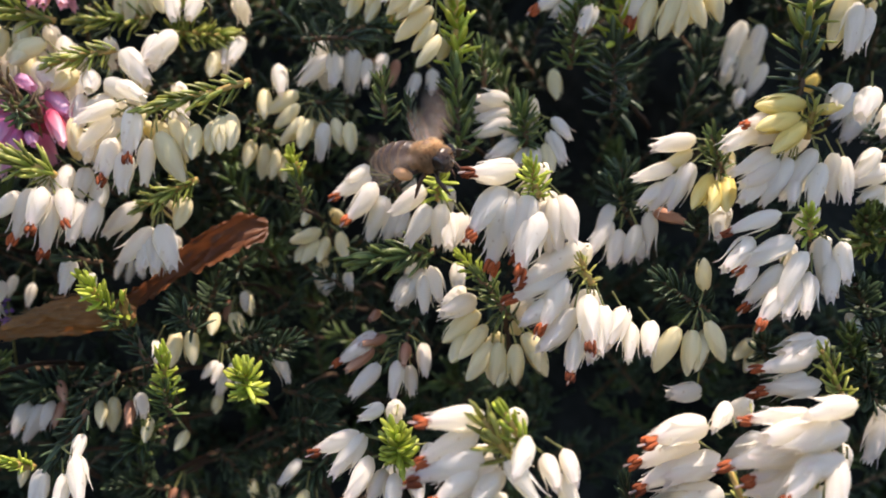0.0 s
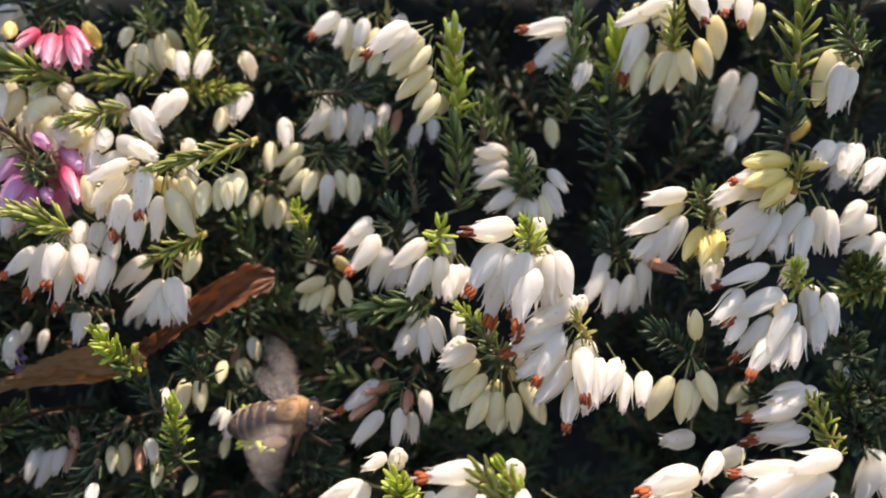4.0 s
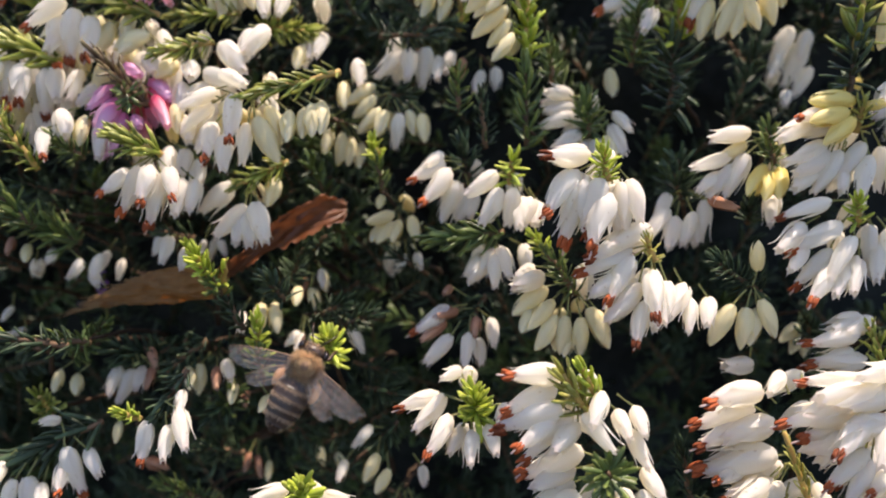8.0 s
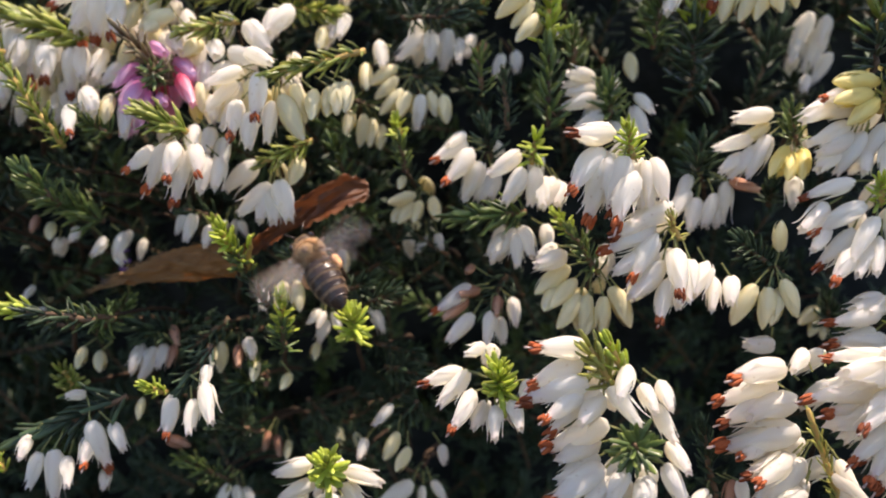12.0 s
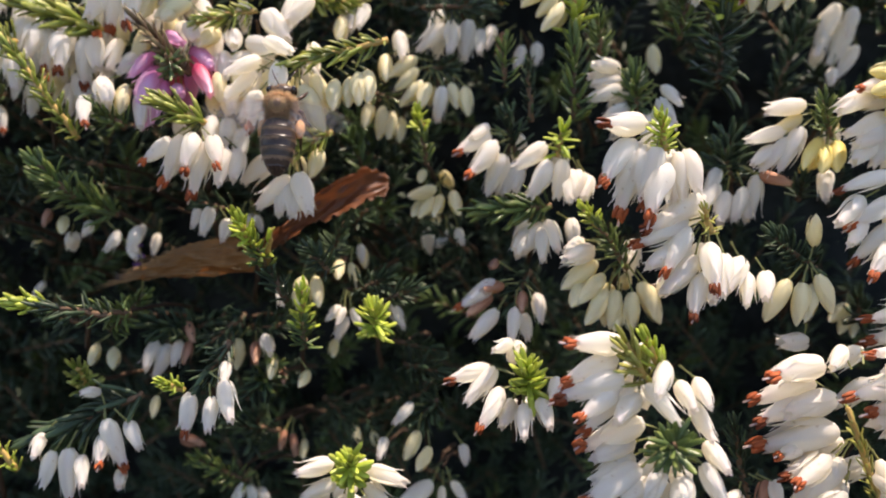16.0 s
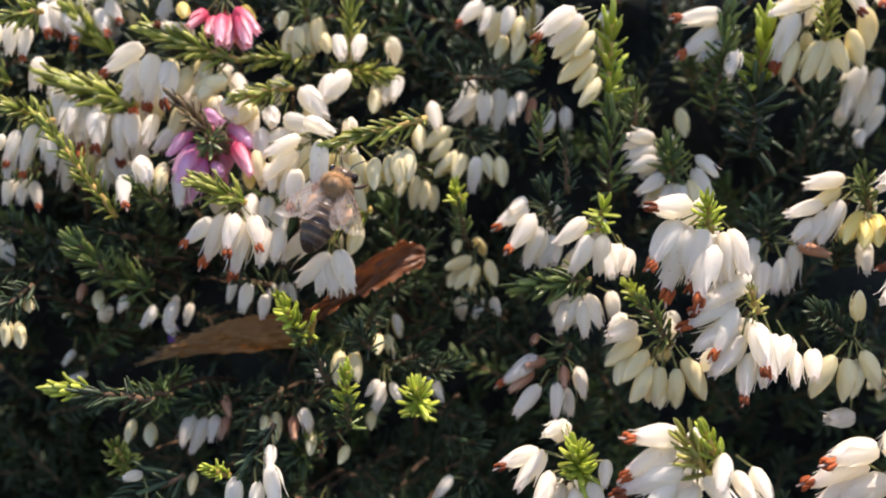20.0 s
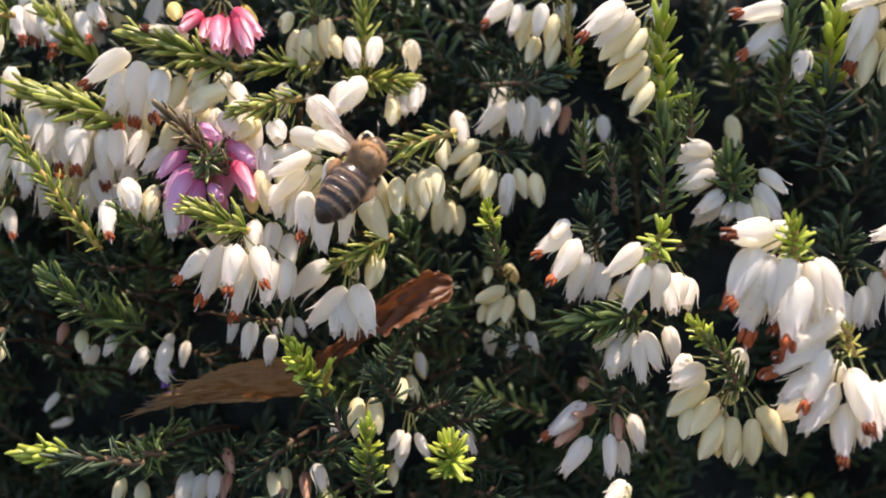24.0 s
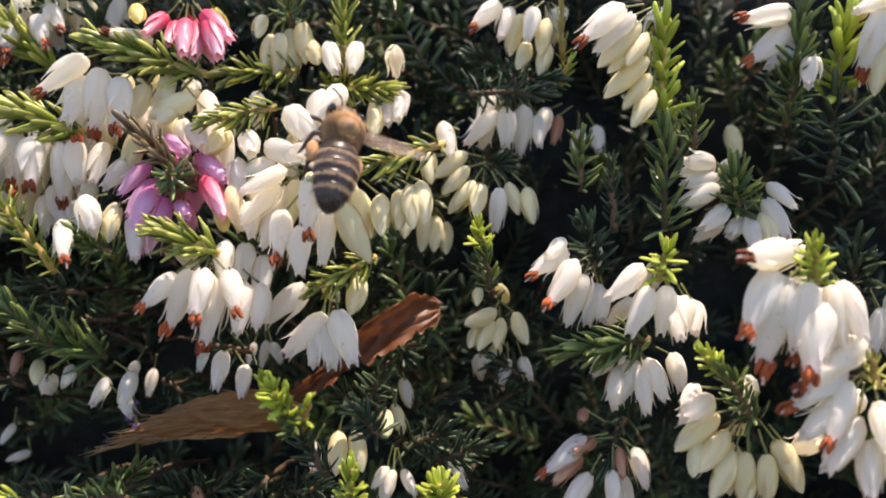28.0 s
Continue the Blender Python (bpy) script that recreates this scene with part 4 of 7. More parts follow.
shoot(s, 55.1, 103.3, 229.9, 55.5, 102.2, 233.1, 20, 2.1, 60, "dark")
root(s, 58.0, 124.5, 237.6)
s = sprig(43.6, 100.4, 229.4, "heather sprig with hanging white bell flowers and golden green stem")
bell(s, 49.5, 100.5, 225.4, 48.7, 96.7, 220.8, "w", 0.87)
bell(s, 47.9, 100.4, 226.0, 47.7, 98.4, 220.4, "w", 0.87)
bell(s, 39.8, 99.2, 223.9, 35.3, 94.7, 221.4, "w", 0.87)
bell(s, 42.9, 98.9, 223.5, 40.8, 93.9, 221.3, "w", 0.87)
bell(s, 40.1, 101.1, 230.3, 35.2, 96.4, 230.3, "o", 0.87)
bell(s, 38.7, 100.4, 229.0, 33.0, 96.6, 227.5, "w", 0.87)
bell(s, 41.5, 100.2, 229.0, 34.9, 98.4, 227.8, "w", 0.87)
bell(s, 40.7, 98.6, 225.2, 35.1, 95.1, 223.5, "w", 0.87)
bell(s, 40.0, 98.9, 226.6, 34.2, 95.7, 224.5, "w", 0.87)
bell(s, 45.8, 98.3, 225.0, 43.0, 93.3, 221.1, "w", 0.87)
bell(s, 42.0, 98.2, 225.7, 38.2, 96.3, 220.6, "w", 0.87)
bell(s, 44.8, 98.5, 226.9, 41.4, 96.7, 222.1, "w", 0.87)
bell(s, 43.4, 100.1, 231.9, 37.0, 98.3, 232.3, "y", 0.87)
bell(s, 42.3, 99.4, 230.9, 36.6, 96.1, 229.8, "y", 0.87)
bell(s, 43.0, 98.9, 229.9, 38.6, 95.5, 227.3, "y", 0.87)
bell(s, 44.1, 99.2, 231.4, 46.3, 96.4, 232.5, "y", 0.87)
bell(s, 44.5, 105.2, 224.0, 43.2, 108.2, 219.3, "w")
bell(s, 47.2, 105.1, 221.9, 45.7, 108.6, 217.6, "w")
bell(s, 46.6, 105.4, 227.9, 45.2, 108.9, 223.5, "w")
bell(s, 44.6, 103.3, 223.7, 42.8, 106.4, 219.1, "w")
bell(s, 45.5, 106.0, 230.9, 43.7, 109.0, 227.1, "y")
bell(s, 46.0, 107.7, 229.9, 44.2, 110.7, 226.1, "y")
shoot(s, 44.0, 99.2, 228.1, 44.1, 98.6, 232.2, 14, 2.2, 60, "gold")
root(s, 51.3, 121.3, 217.4)
s = sprig(34.8, 103.7, 224.8, "heather sprig with hanging white bell flowers and green needles")
bell(s, 35.5, 102.7, 218.4, 34.2, 98.4, 215.4, "w", 0.87)
bell(s, 28.1, 103.1, 221.3, 24.5, 99.2, 219.6, "w", 0.87)
bell(s, 29.4, 103.6, 223.5, 23.8, 101.2, 222.6, "w", 0.87)
bell(s, 31.6, 104.0, 225.5, 27.5, 103.0, 223.0, "c", 0.87)
bell(s, 31.7, 104.2, 227.0, 26.0, 101.3, 226.5, "w", 0.87)
bell(s, 29.9, 102.3, 222.7, 26.2, 100.7, 218.5, "w", 0.87)
bell(s, 31.3, 102.5, 224.2, 28.5, 100.4, 218.6, "w", 0.87)
bell(s, 33.5, 101.7, 222.9, 30.8, 98.3, 219.6, "y", 0.87)
bell(s, 35.6, 101.3, 222.6, 34.4, 96.6, 219.7, "y", 0.87)
bell(s, 34.4, 100.8, 222.1, 32.3, 96.5, 219.6, "y", 0.87)
bell(s, 37.5, 107.2, 217.0, 39.4, 110.5, 212.6, "w")
bell(s, 37.9, 109.2, 224.3, 39.0, 112.1, 220.9, "c")
bell(s, 37.9, 108.1, 222.9, 38.6, 112.2, 218.8, "w")
bell(s, 36.7, 106.9, 220.5, 34.8, 109.6, 216.5, "y")
shoot(s, 35.0, 102.3, 223.0, 33.2, 101.8, 227.9, 24, 2.2, 60, "green")
root(s, 40.3, 123.4, 216.0)
s = sprig(43.1, 94.5, 218.0, "heather sprig with hanging white bell flowers and fresh light green tip")
bell(s, 48.3, 95.2, 216.1, 47.2, 90.2, 213.0, "w", 0.87)
bell(s, 47.0, 94.4, 214.7, 45.1, 89.4, 210.9, "w", 0.87)
bell(s, 45.8, 94.9, 216.9, 46.0, 92.6, 210.6, "w", 0.87)
bell(s, 36.8, 94.2, 216.7, 32.3, 89.2, 215.1, "w", 0.87)
bell(s, 37.2, 93.1, 214.3, 33.7, 88.5, 212.7, "w", 0.87)
bell(s, 44.0, 92.6, 213.0, 41.4, 87.3, 210.1, "w", 0.87)
bell(s, 42.3, 92.0, 212.4, 39.1, 86.7, 209.9, "w", 0.87)
bell(s, 40.5, 91.7, 212.4, 36.0, 85.9, 209.7, "o", 0.87)
bell(s, 39.9, 92.1, 214.5, 35.6, 90.3, 209.8, "o", 0.87)
bell(s, 39.7, 93.9, 220.3, 33.4, 92.9, 218.2, "o", 0.87)
bell(s, 41.1, 92.7, 217.7, 34.9, 91.2, 214.1, "o", 0.87)
bell(s, 42.5, 91.9, 216.1, 38.6, 88.0, 211.5, "w", 0.87)
bell(s, 43.5, 99.0, 214.5, 45.1, 102.1, 209.9, "w")
bell(s, 48.4, 99.5, 215.1, 49.1, 103.5, 211.0, "w")
bell(s, 46.5, 98.8, 209.8, 47.5, 102.7, 205.7, "w")
bell(s, 47.7, 102.4, 218.1, 47.0, 106.3, 213.0, "w")
shoot(s, 43.4, 93.5, 217.2, 42.6, 92.7, 221.1, 18, 1.9, 60, "fresh")
root(s, 53.5, 113.6, 206.1)
s = sprig(30.9, 92.2, 208.1, "heather sprig with closed cream flower buds and dark green needles")
bell(s, 31.2, 90.1, 198.6, 26.7, 86.7, 200.2, "w")
bell(s, 31.7, 93.8, 210.7, 31.0, 93.0, 214.9, "c")
bell(s, 31.7, 91.5, 206.2, 30.2, 88.4, 202.4, "c")
bell(s, 28.2, 91.0, 206.9, 25.4, 89.2, 202.0, "c")
bell(s, 29.8, 90.4, 206.8, 29.2, 88.6, 201.8, "c")
bell(s, 31.4, 90.3, 208.0, 33.3, 88.7, 203.5, "c")
shoot(s, 32.9, 94.6, 207.2, 26.1, 93.9, 211.9, 40, 2.5, 60, "dark")
root(s, 37.4, 113.4, 192.5)
s = sprig(24.5, 107.4, 216.5, "heather sprig with hanging white bell flowers and dark green needles")
bell(s, 22.9, 108.7, 216.7, 20.6, 104.8, 214.0, "w")
bell(s, 26.8, 107.1, 213.3, 25.6, 102.6, 211.0, "w")
bell(s, 22.6, 107.0, 214.9, 19.3, 102.6, 212.1, "w")
bell(s, 23.8, 106.1, 213.7, 21.7, 101.4, 210.9, "w")
bell(s, 27.6, 106.7, 216.5, 27.3, 104.6, 210.9, "w")
bell(s, 25.9, 105.5, 214.8, 23.8, 101.8, 211.2, "w")
bell(s, 27.8, 105.7, 216.8, 31.4, 103.2, 216.4, "b")
shoot(s, 25.5, 109.4, 214.6, 23.2, 109.0, 219.7, 28, 2.6, 60, "dark")
shoot(s, 34.8, 109.0, 212.5, 34.9, 107.8, 215.4, 16, 2.4, 60, "dark")
root(s, 32.5, 131.0, 202.2)
s = sprig(-2.2, 102.4, 210.5, "heather sprig with hanging white bell flowers and green needles")
bell(s, 1.9, 103.6, 210.0, 1.8, 99.2, 207.7, "w")
bell(s, -4.0, 102.5, 209.1, -6.2, 97.8, 207.2, "w")
bell(s, -4.8, 101.4, 207.8, -5.7, 97.1, 206.6, "w")
bell(s, -2.5, 101.7, 210.1, -5.3, 98.8, 206.3, "w")
bell(s, -1.7, 101.2, 210.6, -0.2, 97.3, 207.5, "w")
bell(s, -2.2, 100.3, 209.8, -2.5, 96.7, 206.2, "w")
bell(s, -3.6, 109.2, 207.7, -5.3, 112.8, 203.5, "w")
bell(s, -2.2, 106.7, 208.2, -1.5, 110.0, 203.5, "w")
shoot(s, -1.1, 102.4, 212.4, -10.9, 99.9, 212.1, 30, 3.4, 45, "green")
root(s, -2.6, 121.9, 196.9)
s = sprig(-5.5, 98.5, 201.2, "heather sprig with hanging white bell flowers and dark green needles")
bell(s, -2.7, 99.6, 200.4, -2.3, 95.1, 198.0, "w")
bell(s, -4.2, 98.2, 197.9, -4.1, 94.4, 195.5, "w")
bell(s, -8.4, 100.2, 204.9, -9.3, 97.2, 204.8, "b")
bell(s, -7.5, 98.8, 202.0, -10.4, 95.3, 202.2, "b")
bell(s, -4.7, 98.2, 201.2, -5.0, 94.6, 199.6, "b")
bell(s, -9.1, 97.6, 200.8, -12.3, 94.6, 199.0, "b")
bell(s, -8.6, 97.8, 202.7, -13.5, 95.2, 199.9, "o")
bell(s, -8.2, 96.2, 199.1, -11.7, 92.6, 196.4, "w")
bell(s, -5.8, 96.0, 199.7, -6.2, 91.9, 196.5, "w")
shoot(s, -3.5, 101.9, 203.0, -6.4, 98.0, 198.4, 20, 2.4, 60, "dark")
root(s, -4.9, 122.9, 185.5)
s = sprig(-5.5, 80.3, 195.1, "heather sprig with hanging white bell flowers and fresh light green tip")
bell(s, -6.9, 83.4, 200.5, -9.1, 79.9, 201.2, "w")
bell(s, -9.6, 82.0, 198.0, -14.1, 78.5, 197.6, "o")
bell(s, -8.9, 81.5, 197.9, -12.1, 77.3, 195.2, "w")
bell(s, -6.7, 79.9, 194.5, -7.9, 75.7, 193.2, "w")
bell(s, -1.5, 80.7, 197.4, -2.1, 76.7, 196.4, "w")
bell(s, -8.1, 79.6, 196.2, -10.6, 74.2, 194.0, "o")
bell(s, -3.4, 79.0, 195.3, -2.4, 74.8, 194.0, "w")
bell(s, -5.3, 78.3, 195.0, -5.5, 73.4, 193.2, "w")
bell(s, -5.4, 87.6, 198.2, -6.5, 91.5, 194.0, "w")
bell(s, -4.7, 85.7, 191.0, -3.6, 89.6, 186.9, "w")
bell(s, -6.3, 85.6, 191.2, -6.6, 88.8, 186.4, "w")
shoot(s, -4.7, 79.7, 195.5, -5.2, 79.0, 199.7, 40, 2.8, 70, "fresh")
root(s, -4.5, 103.6, 173.9)
s = sprig(5.9, 69.7, 204.8, "heather sprig with hanging white bell flowers and golden green stem")
bell(s, 12.0, 70.6, 203.2, 12.5, 66.4, 202.0, "w")
bell(s, 11.4, 69.5, 201.0, 13.1, 65.2, 199.0, "w")
bell(s, 10.1, 69.9, 203.0, 10.6, 65.6, 202.2, "w")
bell(s, 3.9, 70.7, 206.8, -2.0, 67.1, 208.5, "o")
bell(s, 3.3, 70.0, 205.6, -2.1, 67.1, 204.1, "o")
bell(s, 5.7, 68.5, 202.1, 2.8, 64.2, 201.3, "w")
bell(s, 5.1, 68.6, 203.4, 0.2, 66.8, 198.7, "o")
bell(s, 3.2, 68.0, 203.0, -0.9, 64.0, 202.0, "o")
bell(s, 3.8, 68.2, 204.2, -2.8, 66.1, 202.7, "o")
bell(s, 8.1, 68.6, 205.8, 6.3, 63.9, 204.6, "w")
bell(s, 6.0, 67.5, 203.9, 9.1, 64.0, 201.6, "w")
bell(s, 4.5, 74.8, 200.4, 3.2, 78.3, 195.9, "w")
bell(s, 7.9, 75.5, 204.4, 7.5, 79.0, 199.0, "w")
bell(s, 6.8, 73.5, 200.5, 8.8, 77.6, 195.9, "w")
bell(s, 6.3, 76.5, 201.4, 6.7, 80.5, 197.3, "w")
shoot(s, 7.0, 68.5, 203.4, 3.7, 68.0, 208.2, 20, 2.7, 45, "gold")
shoot(s, 7.9, 69.0, 204.6, 5.7, 68.3, 208.8, 12, 2.4, 40, "fresh")
root(s, 9.2, 91.2, 185.2)
s = sprig(9.4, 67.4, 196.4, "heather sprig with hanging white bell flowers and green needles")
bell(s, 5.6, 68.6, 196.5, 0.9, 64.4, 196.8, "w")
bell(s, 8.9, 67.0, 192.7, 7.5, 62.2, 191.5, "w")
bell(s, 5.5, 67.5, 195.4, 0.8, 64.1, 194.7, "w")
bell(s, 13.2, 68.0, 197.1, 14.2, 63.5, 196.4, "w")
bell(s, 6.5, 68.1, 199.0, -0.1, 67.1, 196.7, "o")
bell(s, 7.1, 65.8, 193.5, 3.1, 61.2, 192.9, "w")
bell(s, 6.0, 65.9, 194.9, 0.0, 62.2, 193.3, "o")
bell(s, 8.3, 65.7, 195.0, 5.8, 61.5, 193.4, "w")
bell(s, 10.7, 65.2, 194.4, 8.7, 60.3, 193.0, "w")
bell(s, 12.2, 65.5, 196.1, 14.2, 62.1, 193.3, "w")
bell(s, 12.1, 73.5, 193.4, 11.2, 77.1, 189.0, "w")
bell(s, 8.8, 71.6, 194.3, 9.9, 74.9, 189.7, "w")
bell(s, 11.9, 71.5, 191.1, 13.1, 75.7, 186.4, "w")
bell(s, 8.9, 71.0, 192.1, 8.0, 74.5, 187.5, "w")
shoot(s, 9.3, 66.7, 196.5, 8.0, 61.8, 200.7, 30, 2.7, 80, "green")
root(s, 11.8, 84.5, 177.5)
s = sprig(22.9, 82.1, 182.9, "heather sprig with hanging white bell flowers and dark green needles")
bell(s, 25.9, 82.2, 182.9, 24.3, 78.4, 181.3, "b")
bell(s, 22.6, 81.6, 181.5, 19.4, 77.2, 182.0, "w")
bell(s, 26.9, 82.2, 182.9, 26.4, 77.5, 182.1, "w")
shoot(s, 24.5, 83.5, 179.3, 21.8, 85.0, 189.8, 36, 2.2, 50, "dark")
root(s, 29.6, 103.6, 162.6)
s = sprig(32.2, 74.8, 193.6, "heather sprig, white bells with rust-brown anthers and golden green stem")
bell(s, 30.9, 79.4, 203.1, 28.0, 75.3, 202.6, "w")
bell(s, 26.4, 75.4, 193.0, 22.2, 71.1, 193.8, "o")
bell(s, 31.0, 75.3, 193.3, 24.8, 74.4, 191.1, "w")
bell(s, 27.4, 77.3, 199.9, 20.6, 76.4, 197.8, "o")
bell(s, 26.9, 76.5, 198.4, 20.7, 73.8, 196.4, "o")
bell(s, 27.8, 77.6, 202.3, 21.1, 73.3, 202.3, "o")
bell(s, 29.3, 73.7, 192.1, 23.0, 70.6, 191.5, "o")
bell(s, 29.7, 74.5, 195.1, 20.8, 73.7, 193.5, "o")
bell(s, 28.4, 73.2, 192.3, 23.5, 68.2, 192.3, "o")
bell(s, 29.2, 73.0, 192.4, 24.2, 70.0, 187.9, "o")
bell(s, 30.3, 71.5, 189.0, 25.6, 67.6, 189.0, "w")
bell(s, 33.3, 72.0, 191.1, 36.0, 68.8, 190.0, "w")
bell(s, 34.7, 82.5, 201.4, 33.1, 86.0, 197.1, "w")
bell(s, 36.1, 81.6, 197.6, 33.9, 85.1, 192.6, "w")
bell(s, 36.1, 79.3, 188.4, 38.3, 83.4, 183.9, "w")
bell(s, 35.6, 78.1, 189.0, 34.0, 81.5, 183.7, "w")
shoot(s, 35.4, 71.3, 185.5, 29.9, 73.7, 198.7, 40, 1.6, 35, "gold")
bell(s, 30.2, 73.5, 192.1, 25.2, 70.0, 188.9, "w")
bell(s, 30.9, 73.0, 189.6, 26.4, 69.5, 187.6, "o")
bell(s, 34.1, 73.0, 192.6, 35.4, 69.5, 189.7, "w")
bell(s, 35.3, 74.0, 190.9, 35.1, 70.5, 186.8, "w")
bell(s, 29.4, 76.5, 198.5, 23.1, 73.0, 197.7, "w")
root(s, 40.3, 93.4, 177.1)
s = sprig(38.0, 70.3, 204.3, "heather sprig, white bells with rust-brown anthers")
bell(s, 36.6, 70.6, 201.8, 29.4, 67.8, 201.5, "o", 0.87)
bell(s, 40.0, 68.7, 197.1, 35.7, 64.5, 197.2, "o", 0.87)
bell(s, 36.8, 69.2, 199.5, 31.6, 65.1, 197.4, "o", 0.87)
bell(s, 37.3, 68.5, 198.5, 33.1, 64.1, 196.0, "o", 0.87)
bell(s, 34.4, 70.3, 204.7, 27.2, 68.4, 202.8, "o", 0.87)
bell(s, 39.1, 70.5, 205.6, 32.9, 67.2, 205.8, "w", 0.87)
bell(s, 39.0, 69.2, 202.9, 33.2, 65.8, 204.0, "w", 0.87)
bell(s, 35.7, 70.4, 207.5, 29.2, 70.0, 206.9, "o", 0.87)
bell(s, 39.7, 70.5, 208.3, 33.4, 67.3, 209.3, "w", 0.87)
bell(s, 36.2, 68.5, 203.9, 31.1, 63.5, 202.3, "o", 0.87)
bell(s, 38.3, 68.1, 203.5, 35.5, 63.4, 200.9, "w", 0.87)
bell(s, 42.9, 75.8, 198.8, 41.6, 79.3, 193.6, "w")
bell(s, 42.4, 74.3, 194.8, 42.5, 78.7, 190.1, "w")
bell(s, 40.4, 74.4, 199.8, 38.8, 77.4, 195.1, "w")
bell(s, 42.4, 76.3, 199.5, 44.3, 80.2, 194.7, "w")
bell(s, 38.4, 71.5, 201.6, 29.8, 68.0, 200.2, "w")
bell(s, 38.4, 72.0, 200.7, 31.9, 68.5, 197.9, "w")
bell(s, 38.9, 70.5, 198.7, 33.3, 67.0, 196.5, "o")
bell(s, 40.5, 70.5, 197.0, 35.8, 67.0, 193.1, "o")
bell(s, 37.6, 71.0, 206.5, 30.1, 67.5, 206.0, "w")
bell(s, 41.6, 71.0, 194.2, 38.1, 67.5, 191.0, "w")
bell(s, 37.8, 72.0, 203.4, 29.1, 68.5, 203.6, "w")
root(s, 51.2, 90.4, 185.8)
s = sprig(46.0, 87.9, 203.7, "heather sprig, white bells with rust-brown anthers and olive green needles")
bell(s, 44.2, 89.8, 205.7, 38.6, 85.7, 206.1, "w", 0.87)
bell(s, 45.2, 89.1, 205.9, 40.5, 85.0, 205.9, "w", 0.87)
bell(s, 44.0, 86.7, 201.6, 36.6, 84.7, 201.8, "o", 0.87)
bell(s, 42.3, 86.4, 202.9, 35.9, 85.4, 200.8, "o", 0.87)
bell(s, 42.6, 86.3, 205.0, 35.9, 85.2, 204.4, "o", 0.87)
shoot(s, 47.6, 85.3, 198.3, 43.5, 85.9, 206.4, 24, 2.1, 50, "olive")
root(s, 59.4, 108.8, 187.6)
s = sprig(-44.6, 83.7, 193.3, "heather sprig with hanging white bell flowers and fresh light green tip")
bell(s, -42.8, 85.7, 195.1, -42.3, 81.5, 194.6, "w")
bell(s, -47.1, 83.3, 191.9, -46.5, 78.6, 189.0, "o")
bell(s, -44.2, 82.4, 192.1, -43.3, 78.0, 189.7, "w")
bell(s, -42.4, 82.3, 194.5, -40.2, 77.6, 191.6, "w")
shoot(s, -47.6, 82.7, 192.8, -49.7, 81.1, 194.7, 20, 1.7, 50, "fresh")
shoot(s, -42.7, 87.8, 197.2, -46.6, 83.6, 191.8, 26, 2.5, 45, "dark")
root(s, -50.4, 103.2, 176.8)
s = sprig(-60.0, 86.6, 187.1, "heather sprig with hanging white bell flowers and dark green needles")
bell(s, -57.9, 85.1, 179.2, -57.0, 81.4, 178.6, "w")
bell(s, -61.1, 88.2, 189.2, -62.0, 84.9, 190.5, "w")
bell(s, -57.0, 86.6, 185.5, -54.2, 82.6, 183.9, "w")
bell(s, -59.8, 85.6, 184.2, -58.8, 80.7, 182.6, "o")
bell(s, -68.0, 85.0, 184.2, -67.4, 80.8, 183.3, "w")
bell(s, -62.4, 83.9, 181.7, -60.9, 79.4, 180.2, "w")
bell(s, -59.4, 85.3, 186.6, -56.8, 83.3, 180.7, "o")
bell(s, -65.8, 83.4, 182.7, -67.2, 81.3, 178.4, "w")
bell(s, -63.9, 83.2, 183.3, -63.4, 80.9, 176.6, "o")
shoot(s, -55.8, 89.7, 188.1, -68.6, 85.6, 183.4, 20, 4.6, 36, "dark")
root(s, -70.3, 105.6, 169.5)
s = sprig(-26.8, 80.7, 181.8, "heather sprig with hanging white bell flowers and fresh light green tip")
bell(s, -27.5, 81.0, 179.1, -27.2, 76.5, 178.4, "w")
bell(s, -29.6, 80.7, 179.9, -32.1, 76.3, 179.2, "w")
bell(s, -26.2, 81.9, 184.4, -23.4, 78.3, 184.2, "w")
bell(s, -28.2, 80.5, 181.8, -32.1, 77.0, 181.5, "w")
bell(s, -24.5, 79.6, 180.2, -23.1, 75.7, 180.0, "w")
bell(s, -28.6, 80.5, 184.4, -32.7, 77.4, 184.9, "w")
bell(s, -24.4, 79.4, 182.1, -20.8, 75.2, 182.2, "w")
bell(s, -23.8, 79.7, 184.4, -19.1, 75.8, 184.9, "w")
bell(s, -27.3, 84.1, 176.5, -25.4, 87.3, 172.0, "w")
bell(s, -27.5, 86.5, 177.4, -28.4, 89.8, 172.7, "w")
bell(s, -28.6, 86.5, 176.6, -29.4, 90.0, 172.0, "w")
shoot(s, -26.5, 79.9, 181.9, -25.5, 74.2, 189.5, 40, 2.9, 65, "fresh")
root(s, -32.0, 98.6, 163.2)
s = sprig(-60.1, 86.1, 201.7, "bright green needled heather shoot growing upright")
shoot(s, -65.9, 87.5, 201.6, -69.2, 85.7, 202.7, 22, 2.9, 35, "fresh")
shoot(s, -57.8, 87.4, 200.6, -66.4, 85.6, 202.3, 20, 2.4, 50, "dark")
root(s, -72.6, 109.2, 184.7)
s = sprig(-39.5, 92.2, 207.7, "bright green needled heather shoot growing upright")
# bright top and darker base: a fleck of sun put into the colours
shoot(s, -40.0, 91.5, 209.0, -41.3, 89.0, 214.0, 26, 2.5, 50, "fresh")
shoot(s, -39.2, 94.0, 205.4, -40.0, 91.5, 209.0, 16, 2.2, 50, "green")
shoot(s, -39.2, 94.0, 205.4, -37.4, 90.0, 211.8, 7, 2.2, 35, "fresh")
shoot(s, -36.5, 93.5, 200.6, -39.2, 94.0, 205.4, 18, 2.2, 50, "dark")
